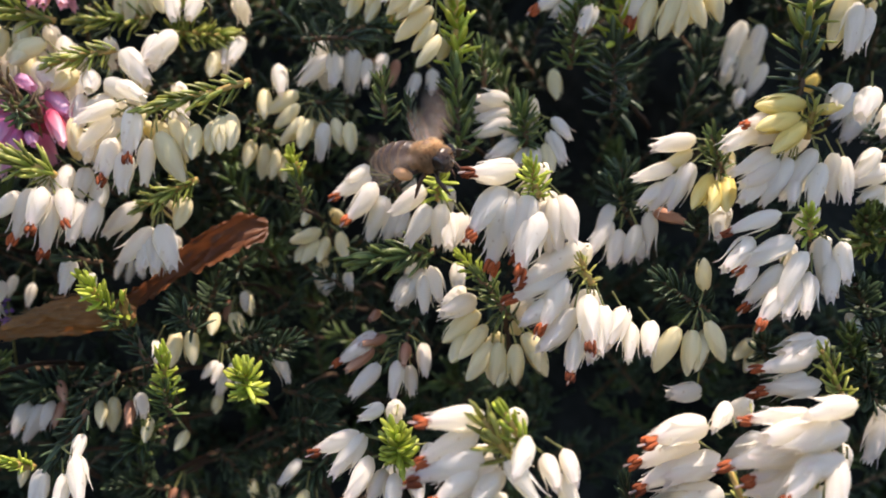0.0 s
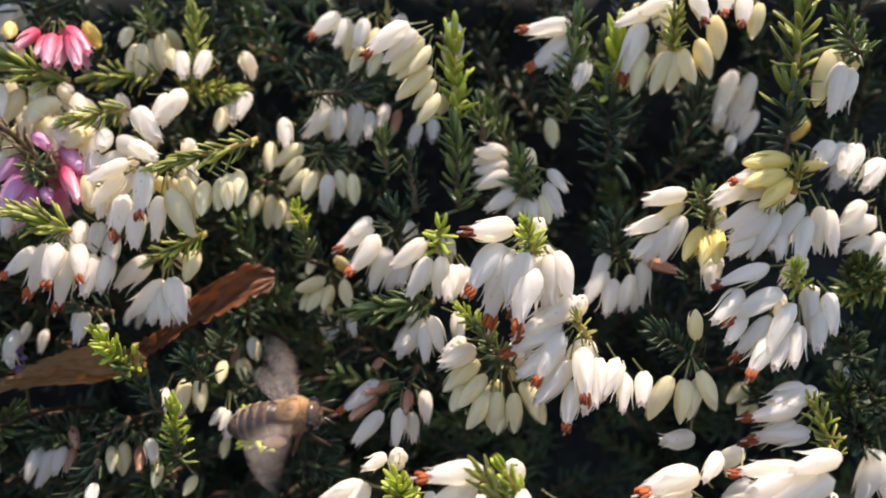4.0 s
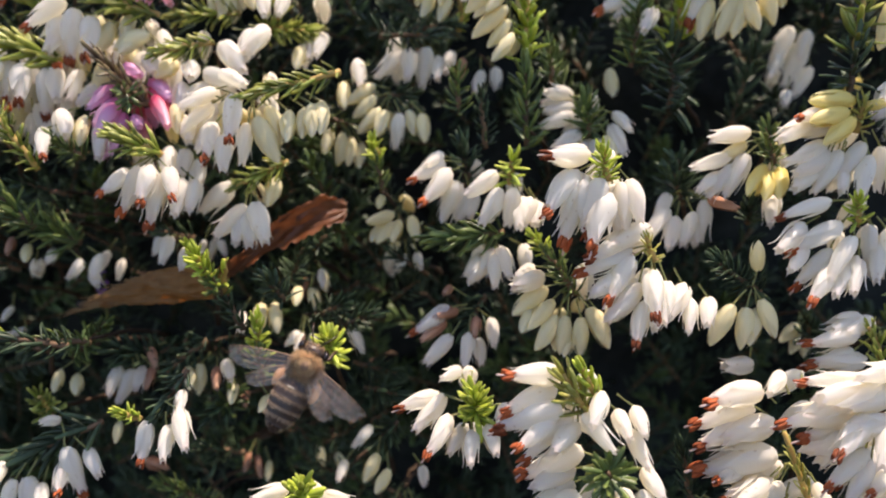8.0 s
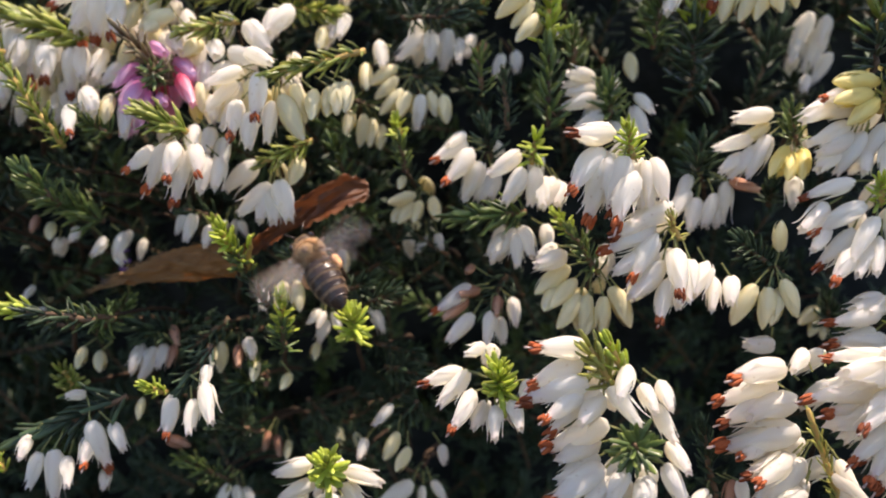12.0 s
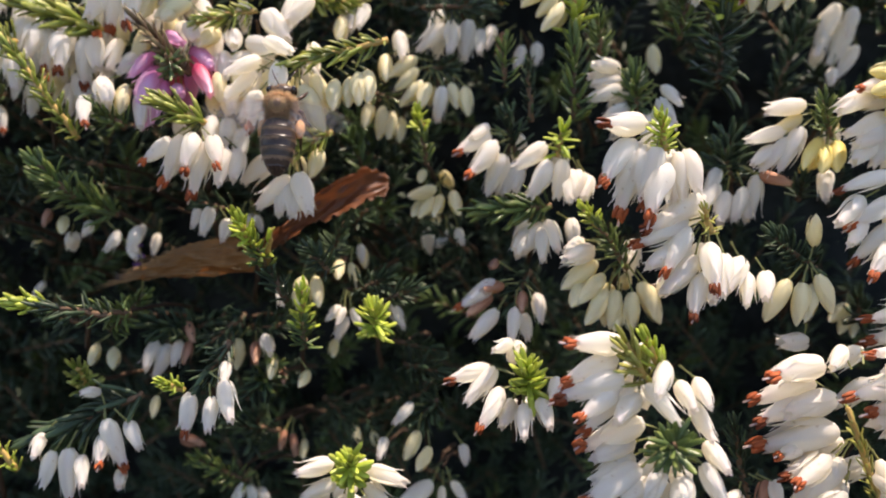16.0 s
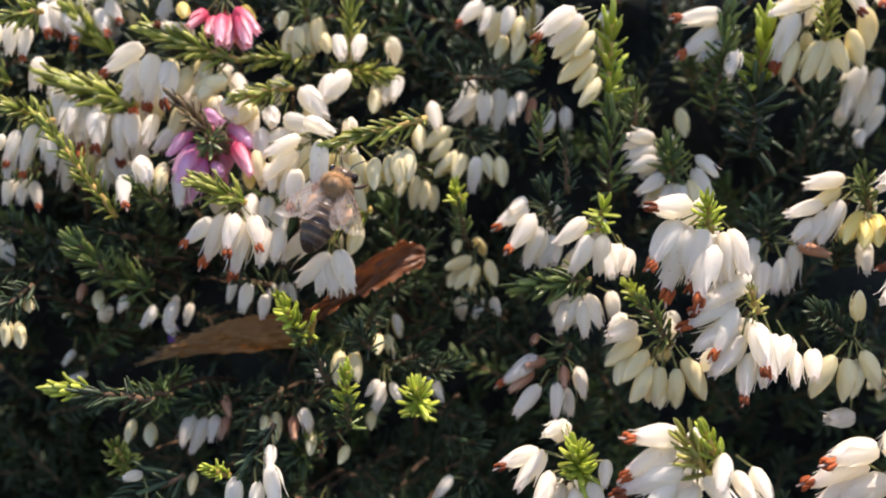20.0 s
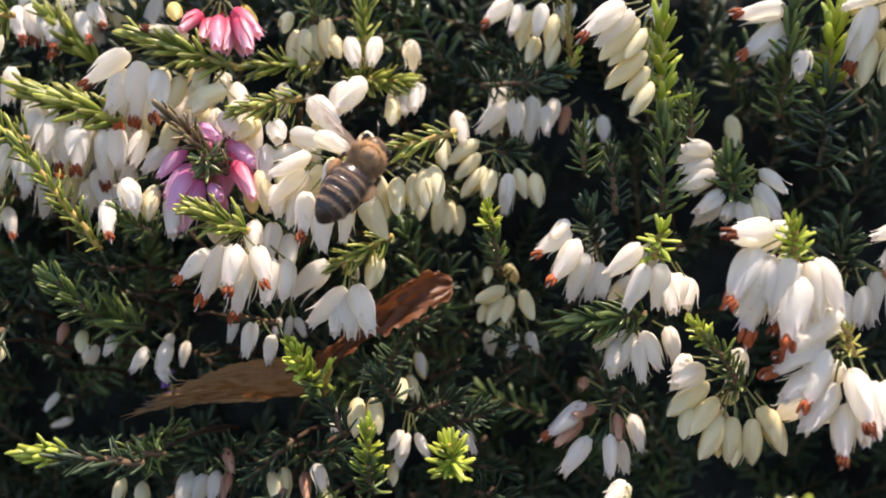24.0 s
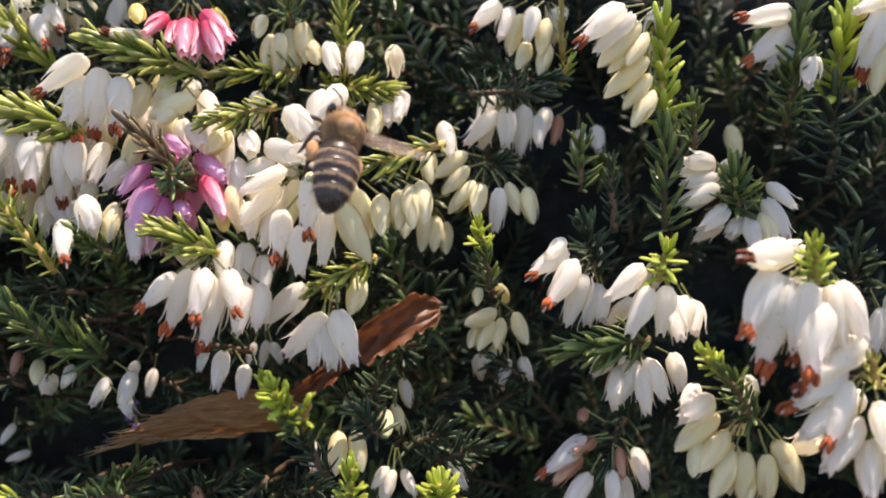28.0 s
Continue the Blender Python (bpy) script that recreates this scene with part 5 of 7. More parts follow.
root(s, -45.8, 111.8, 192.9)
s = sprig(-34.0, 90.8, 198.8, "bright green needled heather shoot growing upright")
shoot(s, -33.7, 89.9, 198.4, -33.7, 89.8, 204.1, 30, 2.2, 55, "fresh")
shoot(s, -33.5, 89.1, 195.9, -33.4, 88.4, 200.0, 16, 2.1, 60, "green")
shoot(s, -31.1, 95.5, 204.3, -33.2, 94.5, 207.8, 26, 2.2, 60, "dark")
root(s, -38.1, 108.6, 181.3)
s = sprig(-35.4, 105.5, 202.6, "heather sprig with closed cream flower buds hanging in shade")
bell(s, -39.6, 104.0, 198.5, -38.8, 99.6, 197.4, "w")
bell(s, -36.6, 104.0, 200.0, -36.7, 100.2, 196.7, "c")
bell(s, -34.6, 104.0, 200.1, -33.7, 100.3, 197.1, "c")
bell(s, -31.0, 104.0, 202.9, -30.6, 100.3, 201.4, "c")
root(s, -33.4, 127.5, 190.6)
s = sprig(-24.6, 93.2, 196.3, "bright green needled heather shoot growing upright")
shoot(s, -24.6, 92.6, 196.4, -24.7, 91.8, 200.5, 34, 2.8, 75, "fresh")
root(s, -26.2, 113.0, 181.2)
s = sprig(-29.1, 108.5, 194.2, "heather sprig with pale hanging bells in shade")
bell(s, -23.9, 107.0, 195.0, -21.6, 103.4, 192.6, "w")
bell(s, -30.9, 107.0, 192.5, -31.4, 103.0, 190.7, "w")
bell(s, -32.4, 107.0, 188.6, -32.4, 103.6, 187.5, "c")
root(s, -27.1, 130.5, 182.2)
s = sprig(-18.7, 106.8, 216.7, "bright green needled heather shoot growing upright")
shoot(s, -19.5, 109.7, 220.5, -20.2, 108.7, 223.9, 18, 2.1, 45, "fresh")
shoot(s, -18.7, 108.2, 216.3, -19.5, 107.7, 221.0, 16, 2.1, 50, "green")
root(s, -17.5, 127.9, 205.5)
s = sprig(-72.8, 82.8, 183.3, "bright green needled heather shoot growing upright")
shoot(s, -70.9, 83.1, 179.6, -75.9, 83.3, 186.7, 30, 1.9, 45, "fresh")
root(s, -86.5, 102.7, 160.4)
s = sprig(-17.1, 116.2, 210.9, "heather sprig with closed cream flower buds and dark green needles")
bell(s, -14.0, 115.2, 204.3, -13.4, 111.1, 203.4, "w")
bell(s, -15.8, 114.7, 204.1, -17.0, 110.6, 203.2, "w")
bell(s, -17.0, 115.0, 206.1, -18.7, 111.8, 205.6, "c")
bell(s, -19.5, 117.1, 213.3, -20.2, 113.8, 212.2, "c")
bell(s, -15.0, 115.8, 210.3, -13.8, 111.7, 207.9, "c")
bell(s, -19.6, 114.7, 208.9, -21.0, 111.3, 207.7, "c")
bell(s, -17.0, 114.8, 209.9, -17.6, 111.2, 207.6, "c")
bell(s, -18.2, 114.3, 210.0, -19.8, 110.4, 207.6, "c")
bell(s, -17.8, 114.4, 211.2, -21.4, 111.1, 210.6, "c")
bell(s, -19.2, 120.8, 201.9, -19.0, 124.3, 197.3, "w")
bell(s, -17.0, 122.5, 211.7, -15.3, 125.0, 208.2, "c")
bell(s, -17.8, 120.4, 207.9, -19.1, 123.0, 204.4, "c")
shoot(s, -16.5, 117.7, 207.7, -20.1, 118.5, 216.2, 30, 2.5, 55, "dark")
root(s, -20.7, 142.5, 197.9)
s = sprig(-57.6, 105.5, 190.1, "heather sprig with hanging white bell flowers and dark green needles")
bell(s, -60.1, 105.9, 187.9, -60.3, 101.5, 185.1, "w")
bell(s, -57.6, 105.3, 187.8, -59.3, 101.6, 183.9, "w")
bell(s, -56.0, 104.9, 188.5, -55.6, 100.3, 186.8, "w")
bell(s, -54.3, 104.4, 188.8, -54.2, 101.1, 186.7, "b")
bell(s, -68.2, 103.3, 188.4, -67.6, 99.7, 186.7, "c")
bell(s, -65.3, 102.6, 188.1, -63.9, 98.7, 186.8, "c")
shoot(s, -51.4, 107.7, 188.3, -64.0, 106.3, 191.5, 46, 3.5, 60, "dark")
root(s, -65.4, 125.5, 174.3)
s = sprig(-43.6, 103.2, 191.6, "heather sprig with closed cream flower buds and dark green needles")
bell(s, -46.4, 103.8, 189.9, -46.8, 102.2, 185.5, "c")
bell(s, -48.1, 103.0, 189.7, -47.1, 99.5, 187.7, "c")
bell(s, -43.6, 102.6, 190.0, -42.8, 98.7, 188.3, "b")
bell(s, -42.1, 102.4, 191.1, -40.5, 98.3, 190.2, "w")
bell(s, -40.5, 100.8, 188.2, -40.3, 97.1, 186.9, "c")
bell(s, -35.2, 99.8, 186.8, -36.1, 96.4, 186.2, "c")
shoot(s, -40.7, 103.8, 185.7, -44.4, 100.5, 182.5, 20, 2.9, 60, "dark")
root(s, -50.5, 124.3, 174.5)
s = sprig(-18.5, 99.8, 181.0, "heather sprig with hanging white bell flowers and dark green needles")
bell(s, -12.3, 99.3, 175.6, -11.8, 95.2, 175.1, "w")
bell(s, -20.1, 100.4, 181.7, -22.6, 96.9, 180.4, "w")
bell(s, -23.9, 97.9, 177.2, -24.3, 93.9, 176.3, "w")
bell(s, -19.0, 97.8, 178.7, -20.7, 94.4, 176.1, "c")
bell(s, -17.2, 96.4, 176.8, -18.7, 92.6, 175.4, "c")
shoot(s, -16.2, 102.6, 181.4, -19.4, 99.6, 179.1, 22, 2.9, 60, "dark")
shoot(s, -21.5, 104.2, 186.2, -16.2, 102.3, 186.4, 20, 2.7, 60, "dark")
root(s, -18.4, 118.2, 161.8)
s = sprig(-71.3, 111.1, 206.3, "heather sprig with hanging white bell flowers and green needles")
bell(s, -77.1, 112.3, 206.5, -76.7, 108.8, 205.2, "b")
bell(s, -74.6, 111.5, 205.9, -73.4, 107.9, 204.3, "c")
bell(s, -70.3, 110.8, 205.3, -69.7, 107.0, 204.5, "w")
bell(s, -65.6, 109.8, 204.1, -66.1, 105.9, 202.5, "w")
bell(s, -62.4, 109.6, 205.0, -62.2, 104.9, 203.0, "w")
bell(s, -63.4, 108.0, 202.5, -60.9, 104.3, 202.0, "w")
bell(s, -75.5, 114.5, 201.9, -77.4, 118.3, 197.9, "w")
shoot(s, -65.8, 110.6, 206.6, -76.2, 110.1, 211.9, 50, 3.5, 50, "green")
root(s, -81.1, 133.5, 191.3)
s = sprig(-48.7, 104.9, 209.7, "heather sprig with hanging white bell flowers and dark green needles")
bell(s, -49.7, 104.9, 209.9, -49.5, 100.4, 207.3, "w")
bell(s, -47.1, 104.4, 208.3, -46.9, 100.0, 206.7, "w")
shoot(s, -47.0, 107.3, 209.0, -51.3, 105.5, 210.3, 14, 2.3, 60, "dark")
root(s, -55.1, 123.6, 197.1)
s = sprig(-58.4, 119.4, 238.0, "heather sprig with hanging white bell flowers")
bell(s, -69.7, 120.3, 237.3, -68.0, 115.5, 232.9, "o")
bell(s, -65.6, 119.6, 236.2, -65.3, 117.9, 230.9, "c")
bell(s, -63.2, 119.6, 237.3, -62.4, 114.8, 234.1, "w")
bell(s, -60.6, 118.9, 236.3, -58.8, 114.6, 231.9, "w")
bell(s, -57.9, 118.5, 236.0, -56.9, 115.9, 231.8, "c")
bell(s, -55.7, 117.7, 234.7, -55.0, 113.4, 230.6, "w")
bell(s, -52.7, 117.7, 235.8, -52.6, 113.7, 231.2, "w")
bell(s, -50.8, 116.7, 233.8, -49.8, 112.5, 229.1, "w")
bell(s, -60.6, 116.2, 233.9, -62.3, 114.6, 228.9, "c")
bell(s, -55.7, 126.4, 236.3, -54.0, 130.0, 231.2, "w")
bell(s, -58.8, 124.2, 235.4, -60.4, 127.7, 231.1, "w")
bell(s, -62.3, 124.1, 234.7, -61.6, 127.5, 230.0, "w")
root(s, -67.0, 145.7, 228.4)
s = sprig(-76.2, 122.9, 231.0, "heather sprig with hanging white bell flowers")
bell(s, -84.4, 124.4, 232.3, -85.1, 121.4, 227.4, "w")
bell(s, -80.4, 123.6, 230.9, -82.2, 121.8, 225.1, "w")
bell(s, -75.6, 123.1, 230.2, -76.5, 120.1, 224.7, "w")
bell(s, -73.9, 123.1, 231.3, -72.4, 120.5, 227.1, "c")
bell(s, -69.6, 122.3, 229.9, -69.6, 120.6, 224.5, "w")
bell(s, -77.7, 120.8, 226.8, -77.5, 119.1, 221.2, "c")
bell(s, -83.2, 120.4, 226.9, -82.9, 117.1, 222.9, "w")
bell(s, -80.0, 119.6, 225.5, -81.1, 117.8, 220.0, "w")
bell(s, -74.6, 119.1, 224.9, -73.1, 114.5, 221.3, "w")
bell(s, -74.9, 127.9, 231.4, -73.3, 131.3, 227.0, "w")
bell(s, -79.3, 128.4, 230.2, -80.2, 131.3, 226.7, "c")
bell(s, -75.3, 127.1, 225.2, -73.8, 130.8, 221.0, "w")
root(s, -86.6, 143.4, 220.6)
s = sprig(-44.6, 108.9, 228.6, "heather sprig with closed cream flower buds")
bell(s, -47.9, 110.9, 231.2, -46.9, 106.4, 227.5, "w")
bell(s, -46.1, 110.1, 229.7, -45.2, 106.9, 226.2, "c")
bell(s, -44.7, 109.1, 227.8, -45.7, 106.7, 223.5, "c")
bell(s, -42.6, 109.0, 228.6, -43.4, 104.0, 224.9, "w")
bell(s, -40.9, 108.9, 229.3, -41.6, 107.3, 224.3, "c")
bell(s, -46.4, 107.6, 226.8, -45.2, 103.1, 224.3, "w")
bell(s, -48.0, 107.8, 228.8, -47.1, 105.0, 225.2, "c")
bell(s, -43.3, 106.6, 226.0, -43.7, 102.0, 223.5, "w")
bell(s, -39.0, 107.6, 230.2, -39.6, 103.9, 227.2, "c")
bell(s, -44.6, 114.4, 230.3, -45.5, 117.8, 225.7, "w")
bell(s, -47.1, 114.8, 227.0, -45.3, 118.3, 222.8, "w")
bell(s, -44.3, 115.7, 226.8, -43.2, 118.8, 223.6, "c")
root(s, -48.7, 131.4, 218.3)
s = sprig(-52.4, 106.6, 223.6, "heather sprig with hanging white bell flowers and green needles")
bell(s, -61.5, 108.6, 226.6, -61.3, 104.9, 223.2, "c")
bell(s, -63.1, 107.9, 225.7, -62.7, 104.6, 222.4, "c")
bell(s, -59.2, 107.4, 225.5, -57.7, 103.0, 221.7, "w")
bell(s, -64.4, 107.5, 227.5, -61.9, 102.5, 225.1, "w")
bell(s, -46.3, 105.8, 222.5, -45.8, 101.2, 219.8, "w")
bell(s, -44.3, 105.0, 221.4, -44.3, 100.4, 217.6, "o")
bell(s, -48.1, 105.0, 223.1, -47.9, 100.0, 220.0, "w")
bell(s, -66.3, 105.0, 225.4, -64.0, 99.7, 222.8, "o")
bell(s, -50.5, 112.0, 225.5, -51.1, 114.4, 221.6, "c")
bell(s, -48.6, 112.7, 226.1, -49.6, 116.2, 221.5, "w")
bell(s, -55.8, 111.7, 220.9, -55.2, 115.5, 216.5, "w")
shoot(s, -60.8, 105.0, 221.3, -64.6, 103.8, 224.4, 26, 2.3, 60, "green")
root(s, -60.6, 128.4, 208.9)
s = sprig(-72.8, 134.2, 245.2, "heather sprig with closed cream flower buds")
bell(s, -74.9, 136.6, 249.0, -74.0, 133.4, 244.6, "c")
bell(s, -72.2, 135.8, 248.3, -74.2, 134.3, 243.7, "c")
bell(s, -87.2, 135.6, 250.6, -87.2, 132.7, 245.5, "w")
bell(s, -81.3, 134.9, 249.8, -81.7, 131.9, 244.3, "w")
bell(s, -68.3, 134.4, 249.8, -67.9, 129.9, 244.9, "w")
bell(s, -76.0, 133.9, 250.6, -76.0, 132.0, 244.6, "c")
bell(s, -75.1, 141.5, 248.7, -75.3, 144.6, 245.4, "c")
bell(s, -71.0, 141.3, 249.5, -71.4, 145.0, 245.1, "w")
root(s, -84.0, 159.3, 237.8)
s = sprig(-4.4, 138.3, 232.7, "heather sprig with hanging white bell flowers")
bell(s, -1.8, 139.0, 230.5, -1.8, 134.8, 227.8, "w")
bell(s, -4.4, 137.8, 230.2, -5.3, 133.1, 227.0, "w")
bell(s, -7.5, 137.4, 232.4, -8.4, 134.5, 228.9, "b")
bell(s, -9.3, 136.6, 233.3, -10.5, 131.8, 230.7, "w")
root(s, -0.4, 162.0, 224.2)
s = sprig(-32.1, 123.9, 237.5, "heather sprig with hanging white bell flowers")
bell(s, -31.0, 125.0, 236.7, -31.0, 120.3, 233.7, "w")
bell(s, -29.3, 124.6, 237.3, -29.8, 119.6, 234.3, "w")
bell(s, -32.8, 123.2, 235.3, -32.8, 119.0, 232.7, "c")
bell(s, -35.0, 125.1, 243.3, -35.3, 120.2, 240.4, "w")
bell(s, -38.7, 124.4, 243.3, -37.3, 119.7, 240.2, "w")
bell(s, -40.0, 121.8, 237.1, -40.1, 116.5, 234.1, "w")
bell(s, -32.9, 129.8, 235.8, -34.2, 133.1, 231.3, "w")
bell(s, -30.8, 130.7, 242.7, -30.7, 134.5, 238.3, "w")
root(s, -32.7, 146.6, 226.5)
s = sprig(-73.5, 122.2, 235.3, "heather sprig with hanging white bell flowers")
bell(s, -75.6, 123.1, 234.4, -74.5, 119.1, 229.6, "w")
bell(s, -72.3, 122.7, 233.6, -71.7, 118.9, 228.9, "w")
bell(s, -68.3, 122.7, 234.4, -67.9, 119.2, 229.4, "o")
bell(s, -79.9, 122.2, 234.5, -80.3, 120.5, 229.2, "w")
bell(s, -78.2, 120.8, 230.8, -77.2, 116.6, 226.2, "o")
bell(s, -71.1, 120.4, 230.1, -70.2, 117.8, 225.2, "w")
bell(s, -81.8, 122.2, 237.6, -81.7, 119.1, 233.0, "w")
bell(s, -64.0, 123.1, 239.7, -64.4, 121.4, 234.6, "c")
bell(s, -60.1, 122.4, 238.3, -59.1, 119.2, 233.8, "w")
bell(s, -66.1, 122.0, 238.3, -65.9, 119.0, 233.8, "c")
bell(s, -53.8, 121.8, 237.6, -52.2, 117.3, 233.3, "w")
bell(s, -84.1, 121.5, 239.9, -84.0, 118.5, 235.4, "w")
bell(s, -74.9, 127.5, 233.4, -76.3, 130.7, 228.8, "w")
bell(s, -74.0, 127.8, 233.4, -74.5, 131.8, 229.2, "w")
bell(s, -71.7, 127.5, 236.6, -72.1, 131.1, 232.1, "w")
bell(s, -79.0, 128.2, 237.4, -79.8, 131.2, 234.0, "c")
root(s, -84.2, 142.8, 226.7)

# shoots in shade between the flowering sprigs, the dark kind coloured for that shade
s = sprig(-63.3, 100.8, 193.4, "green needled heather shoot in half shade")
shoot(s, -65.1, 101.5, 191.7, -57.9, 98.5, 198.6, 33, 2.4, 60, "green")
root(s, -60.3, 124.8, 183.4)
s = sprig(-69.2, 99.8, 193.9, "heather shoot with shade put into its dark green needles")
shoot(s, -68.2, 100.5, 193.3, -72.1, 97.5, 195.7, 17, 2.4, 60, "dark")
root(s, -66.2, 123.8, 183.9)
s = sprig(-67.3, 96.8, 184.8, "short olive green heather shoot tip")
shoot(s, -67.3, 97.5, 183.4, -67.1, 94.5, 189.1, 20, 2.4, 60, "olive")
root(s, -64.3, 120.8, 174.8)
s = sprig(-55.3, 106.8, 189.2, "heather shoot with shade put into its dark green needles")
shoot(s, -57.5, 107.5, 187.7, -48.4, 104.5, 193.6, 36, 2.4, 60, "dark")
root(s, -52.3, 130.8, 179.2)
s = sprig(-46.8, 103.8, 192.7, "heather shoot with shade put into its dark green needles")
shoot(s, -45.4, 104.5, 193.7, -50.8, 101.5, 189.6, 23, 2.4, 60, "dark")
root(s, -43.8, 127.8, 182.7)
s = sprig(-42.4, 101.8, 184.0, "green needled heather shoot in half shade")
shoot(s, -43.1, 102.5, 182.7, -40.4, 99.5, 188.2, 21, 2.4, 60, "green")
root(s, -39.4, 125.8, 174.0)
s = sprig(-44.1, 107.8, 172.0, "heather shoot with shade put into its dark green needles")
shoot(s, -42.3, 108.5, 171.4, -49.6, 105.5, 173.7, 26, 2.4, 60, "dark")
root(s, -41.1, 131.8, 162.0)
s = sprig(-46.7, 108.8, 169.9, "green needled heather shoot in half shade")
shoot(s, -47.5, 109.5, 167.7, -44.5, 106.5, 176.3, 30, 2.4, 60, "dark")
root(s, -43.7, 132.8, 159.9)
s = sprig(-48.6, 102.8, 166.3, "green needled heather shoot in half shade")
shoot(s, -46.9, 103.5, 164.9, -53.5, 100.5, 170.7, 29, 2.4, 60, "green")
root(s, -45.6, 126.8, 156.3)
s = sprig(-34.5, 112.8, 174.0, "heather shoot with shade put into its dark green needles")
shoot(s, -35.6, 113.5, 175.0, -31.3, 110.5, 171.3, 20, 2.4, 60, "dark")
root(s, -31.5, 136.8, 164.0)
s = sprig(-28.4, 113.8, 171.1, "heather shoot with shade put into its dark green needles")
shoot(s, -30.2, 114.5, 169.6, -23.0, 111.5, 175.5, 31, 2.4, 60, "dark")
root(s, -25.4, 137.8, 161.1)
s = sprig(-17.0, 106.8, 165.3, "heather shoot with shade put into its dark green needles")
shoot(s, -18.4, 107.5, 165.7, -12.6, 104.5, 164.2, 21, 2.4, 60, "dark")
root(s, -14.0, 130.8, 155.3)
s = sprig(-25.9, 109.8, 166.7, "heather shoot with shade put into its dark green needles")
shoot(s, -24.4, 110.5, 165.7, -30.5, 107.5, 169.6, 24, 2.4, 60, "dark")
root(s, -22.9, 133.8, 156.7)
s = sprig(-22.1, 109.8, 187.2, "heather shoot with shade put into its dark green needles")
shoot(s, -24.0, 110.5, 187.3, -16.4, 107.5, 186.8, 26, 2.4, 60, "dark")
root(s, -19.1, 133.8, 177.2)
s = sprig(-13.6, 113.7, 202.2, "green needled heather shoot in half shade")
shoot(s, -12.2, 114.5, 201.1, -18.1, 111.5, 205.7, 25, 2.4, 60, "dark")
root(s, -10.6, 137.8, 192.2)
s = sprig(-29.7, 112.8, 205.7, "short heather shoot tip, olive darkened for shade")
# an olive tip in dimness; dark needles put that shade into its colour
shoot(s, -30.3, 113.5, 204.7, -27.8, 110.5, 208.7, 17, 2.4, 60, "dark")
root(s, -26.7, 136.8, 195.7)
s = sprig(-26.2, 117.7, 196.8, "heather shoot with shade put into its dark green needles")
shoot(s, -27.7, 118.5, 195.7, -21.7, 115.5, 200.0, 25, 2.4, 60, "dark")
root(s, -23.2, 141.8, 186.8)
s = sprig(-25.1, 115.8, 191.3, "heather shoot with shade put into its dark green needles")
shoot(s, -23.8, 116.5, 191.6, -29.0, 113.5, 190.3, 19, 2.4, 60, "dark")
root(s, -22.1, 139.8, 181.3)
s = sprig(-17.3, 118.7, 195.8, "heather shoot with shade put into its dark green needles")
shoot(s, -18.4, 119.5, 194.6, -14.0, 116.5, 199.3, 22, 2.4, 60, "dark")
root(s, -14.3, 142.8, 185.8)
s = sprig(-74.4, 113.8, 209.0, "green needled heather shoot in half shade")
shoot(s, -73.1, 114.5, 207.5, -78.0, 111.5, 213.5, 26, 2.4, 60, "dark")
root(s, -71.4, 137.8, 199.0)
s = sprig(-68.7, 115.8, 209.7, "heather shoot with shade put into its dark green needles")
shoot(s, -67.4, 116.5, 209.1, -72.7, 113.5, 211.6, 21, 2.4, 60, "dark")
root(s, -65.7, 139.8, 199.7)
s = sprig(-71.8, 116.8, 213.0, "heather shoot with shade put into its dark green needles")
shoot(s, -70.3, 117.5, 212.3, -76.3, 114.5, 215.0, 23, 2.4, 60, "dark")
root(s, -68.8, 140.8, 203.0)
s = sprig(-33.9, 109.8, 200.3, "green needled heather shoot in half shade")
shoot(s, -34.9, 110.5, 197.8, -30.8, 107.5, 207.7, 35, 2.4, 60, "dark")
root(s, -30.9, 133.8, 190.3)
s = sprig(-34.9, 111.8, 199.5, "heather shoot with shade put into its dark green needles")
shoot(s, -34.0, 112.5, 198.5, -37.6, 109.5, 202.6, 19, 2.4, 60, "dark")
root(s, -31.9, 135.8, 189.5)
s = sprig(-59.0, 92.8, 198.6, "green needled heather shoot in half shade")
shoot(s, -58.0, 93.5, 198.2, -61.9, 90.5, 199.9, 16, 2.4, 60, "green")
root(s, -56.0, 116.8, 188.6)
s = sprig(-26.8, 112.8, 193.8, "heather shoot with shade put into its dark green needles")
shoot(s, -25.6, 113.5, 193.1, -30.3, 110.5, 196.0, 19, 2.4, 60, "dark")
root(s, -23.8, 136.8, 183.8)
s = sprig(-81.8, 118.8, 199.1, "heather shoot with shade put into its dark green needles")
shoot(s, -81.1, 119.5, 198.3, -83.8, 116.5, 201.4, 16, 2.4, 60, "dark")
root(s, -78.8, 142.8, 189.1)
s = sprig(-62.4, 122.8, 196.8, "heather shoot with shade put into its dark green needles")
shoot(s, -63.7, 123.5, 197.3, -58.2, 120.5, 195.3, 21, 2.4, 60, "dark")
root(s, -59.4, 146.8, 186.8)
s = sprig(25.7, 112.8, 216.4, "green needled heather shoot in half shade")
shoot(s, 26.1, 113.5, 214.7, 24.2, 110.5, 221.3, 24, 3.4, 60, "dark")
root(s, 28.7, 136.8, 206.4)
s = sprig(-40.2, 111.2, 172.1, "heather sprig with withered brown flowers in shade")
bell(s, -41.5, 109.0, 171.0, -41.8, 106.5, 168.8, "b")
bell(s, -40.6, 110.0, 169.8, -39.6, 107.5, 167.1, "b")
bell(s, -38.5, 110.0, 168.8, -38.5, 107.5, 166.6, "c")
root(s, -38.2, 133.2, 160.1)
s = sprig(-57.4, 103.0, 179.5, "heather sprig with a withered flower in shade")
bell(s, -56.8, 104.0, 172.2, -52.6, 101.5, 172.7, "b")
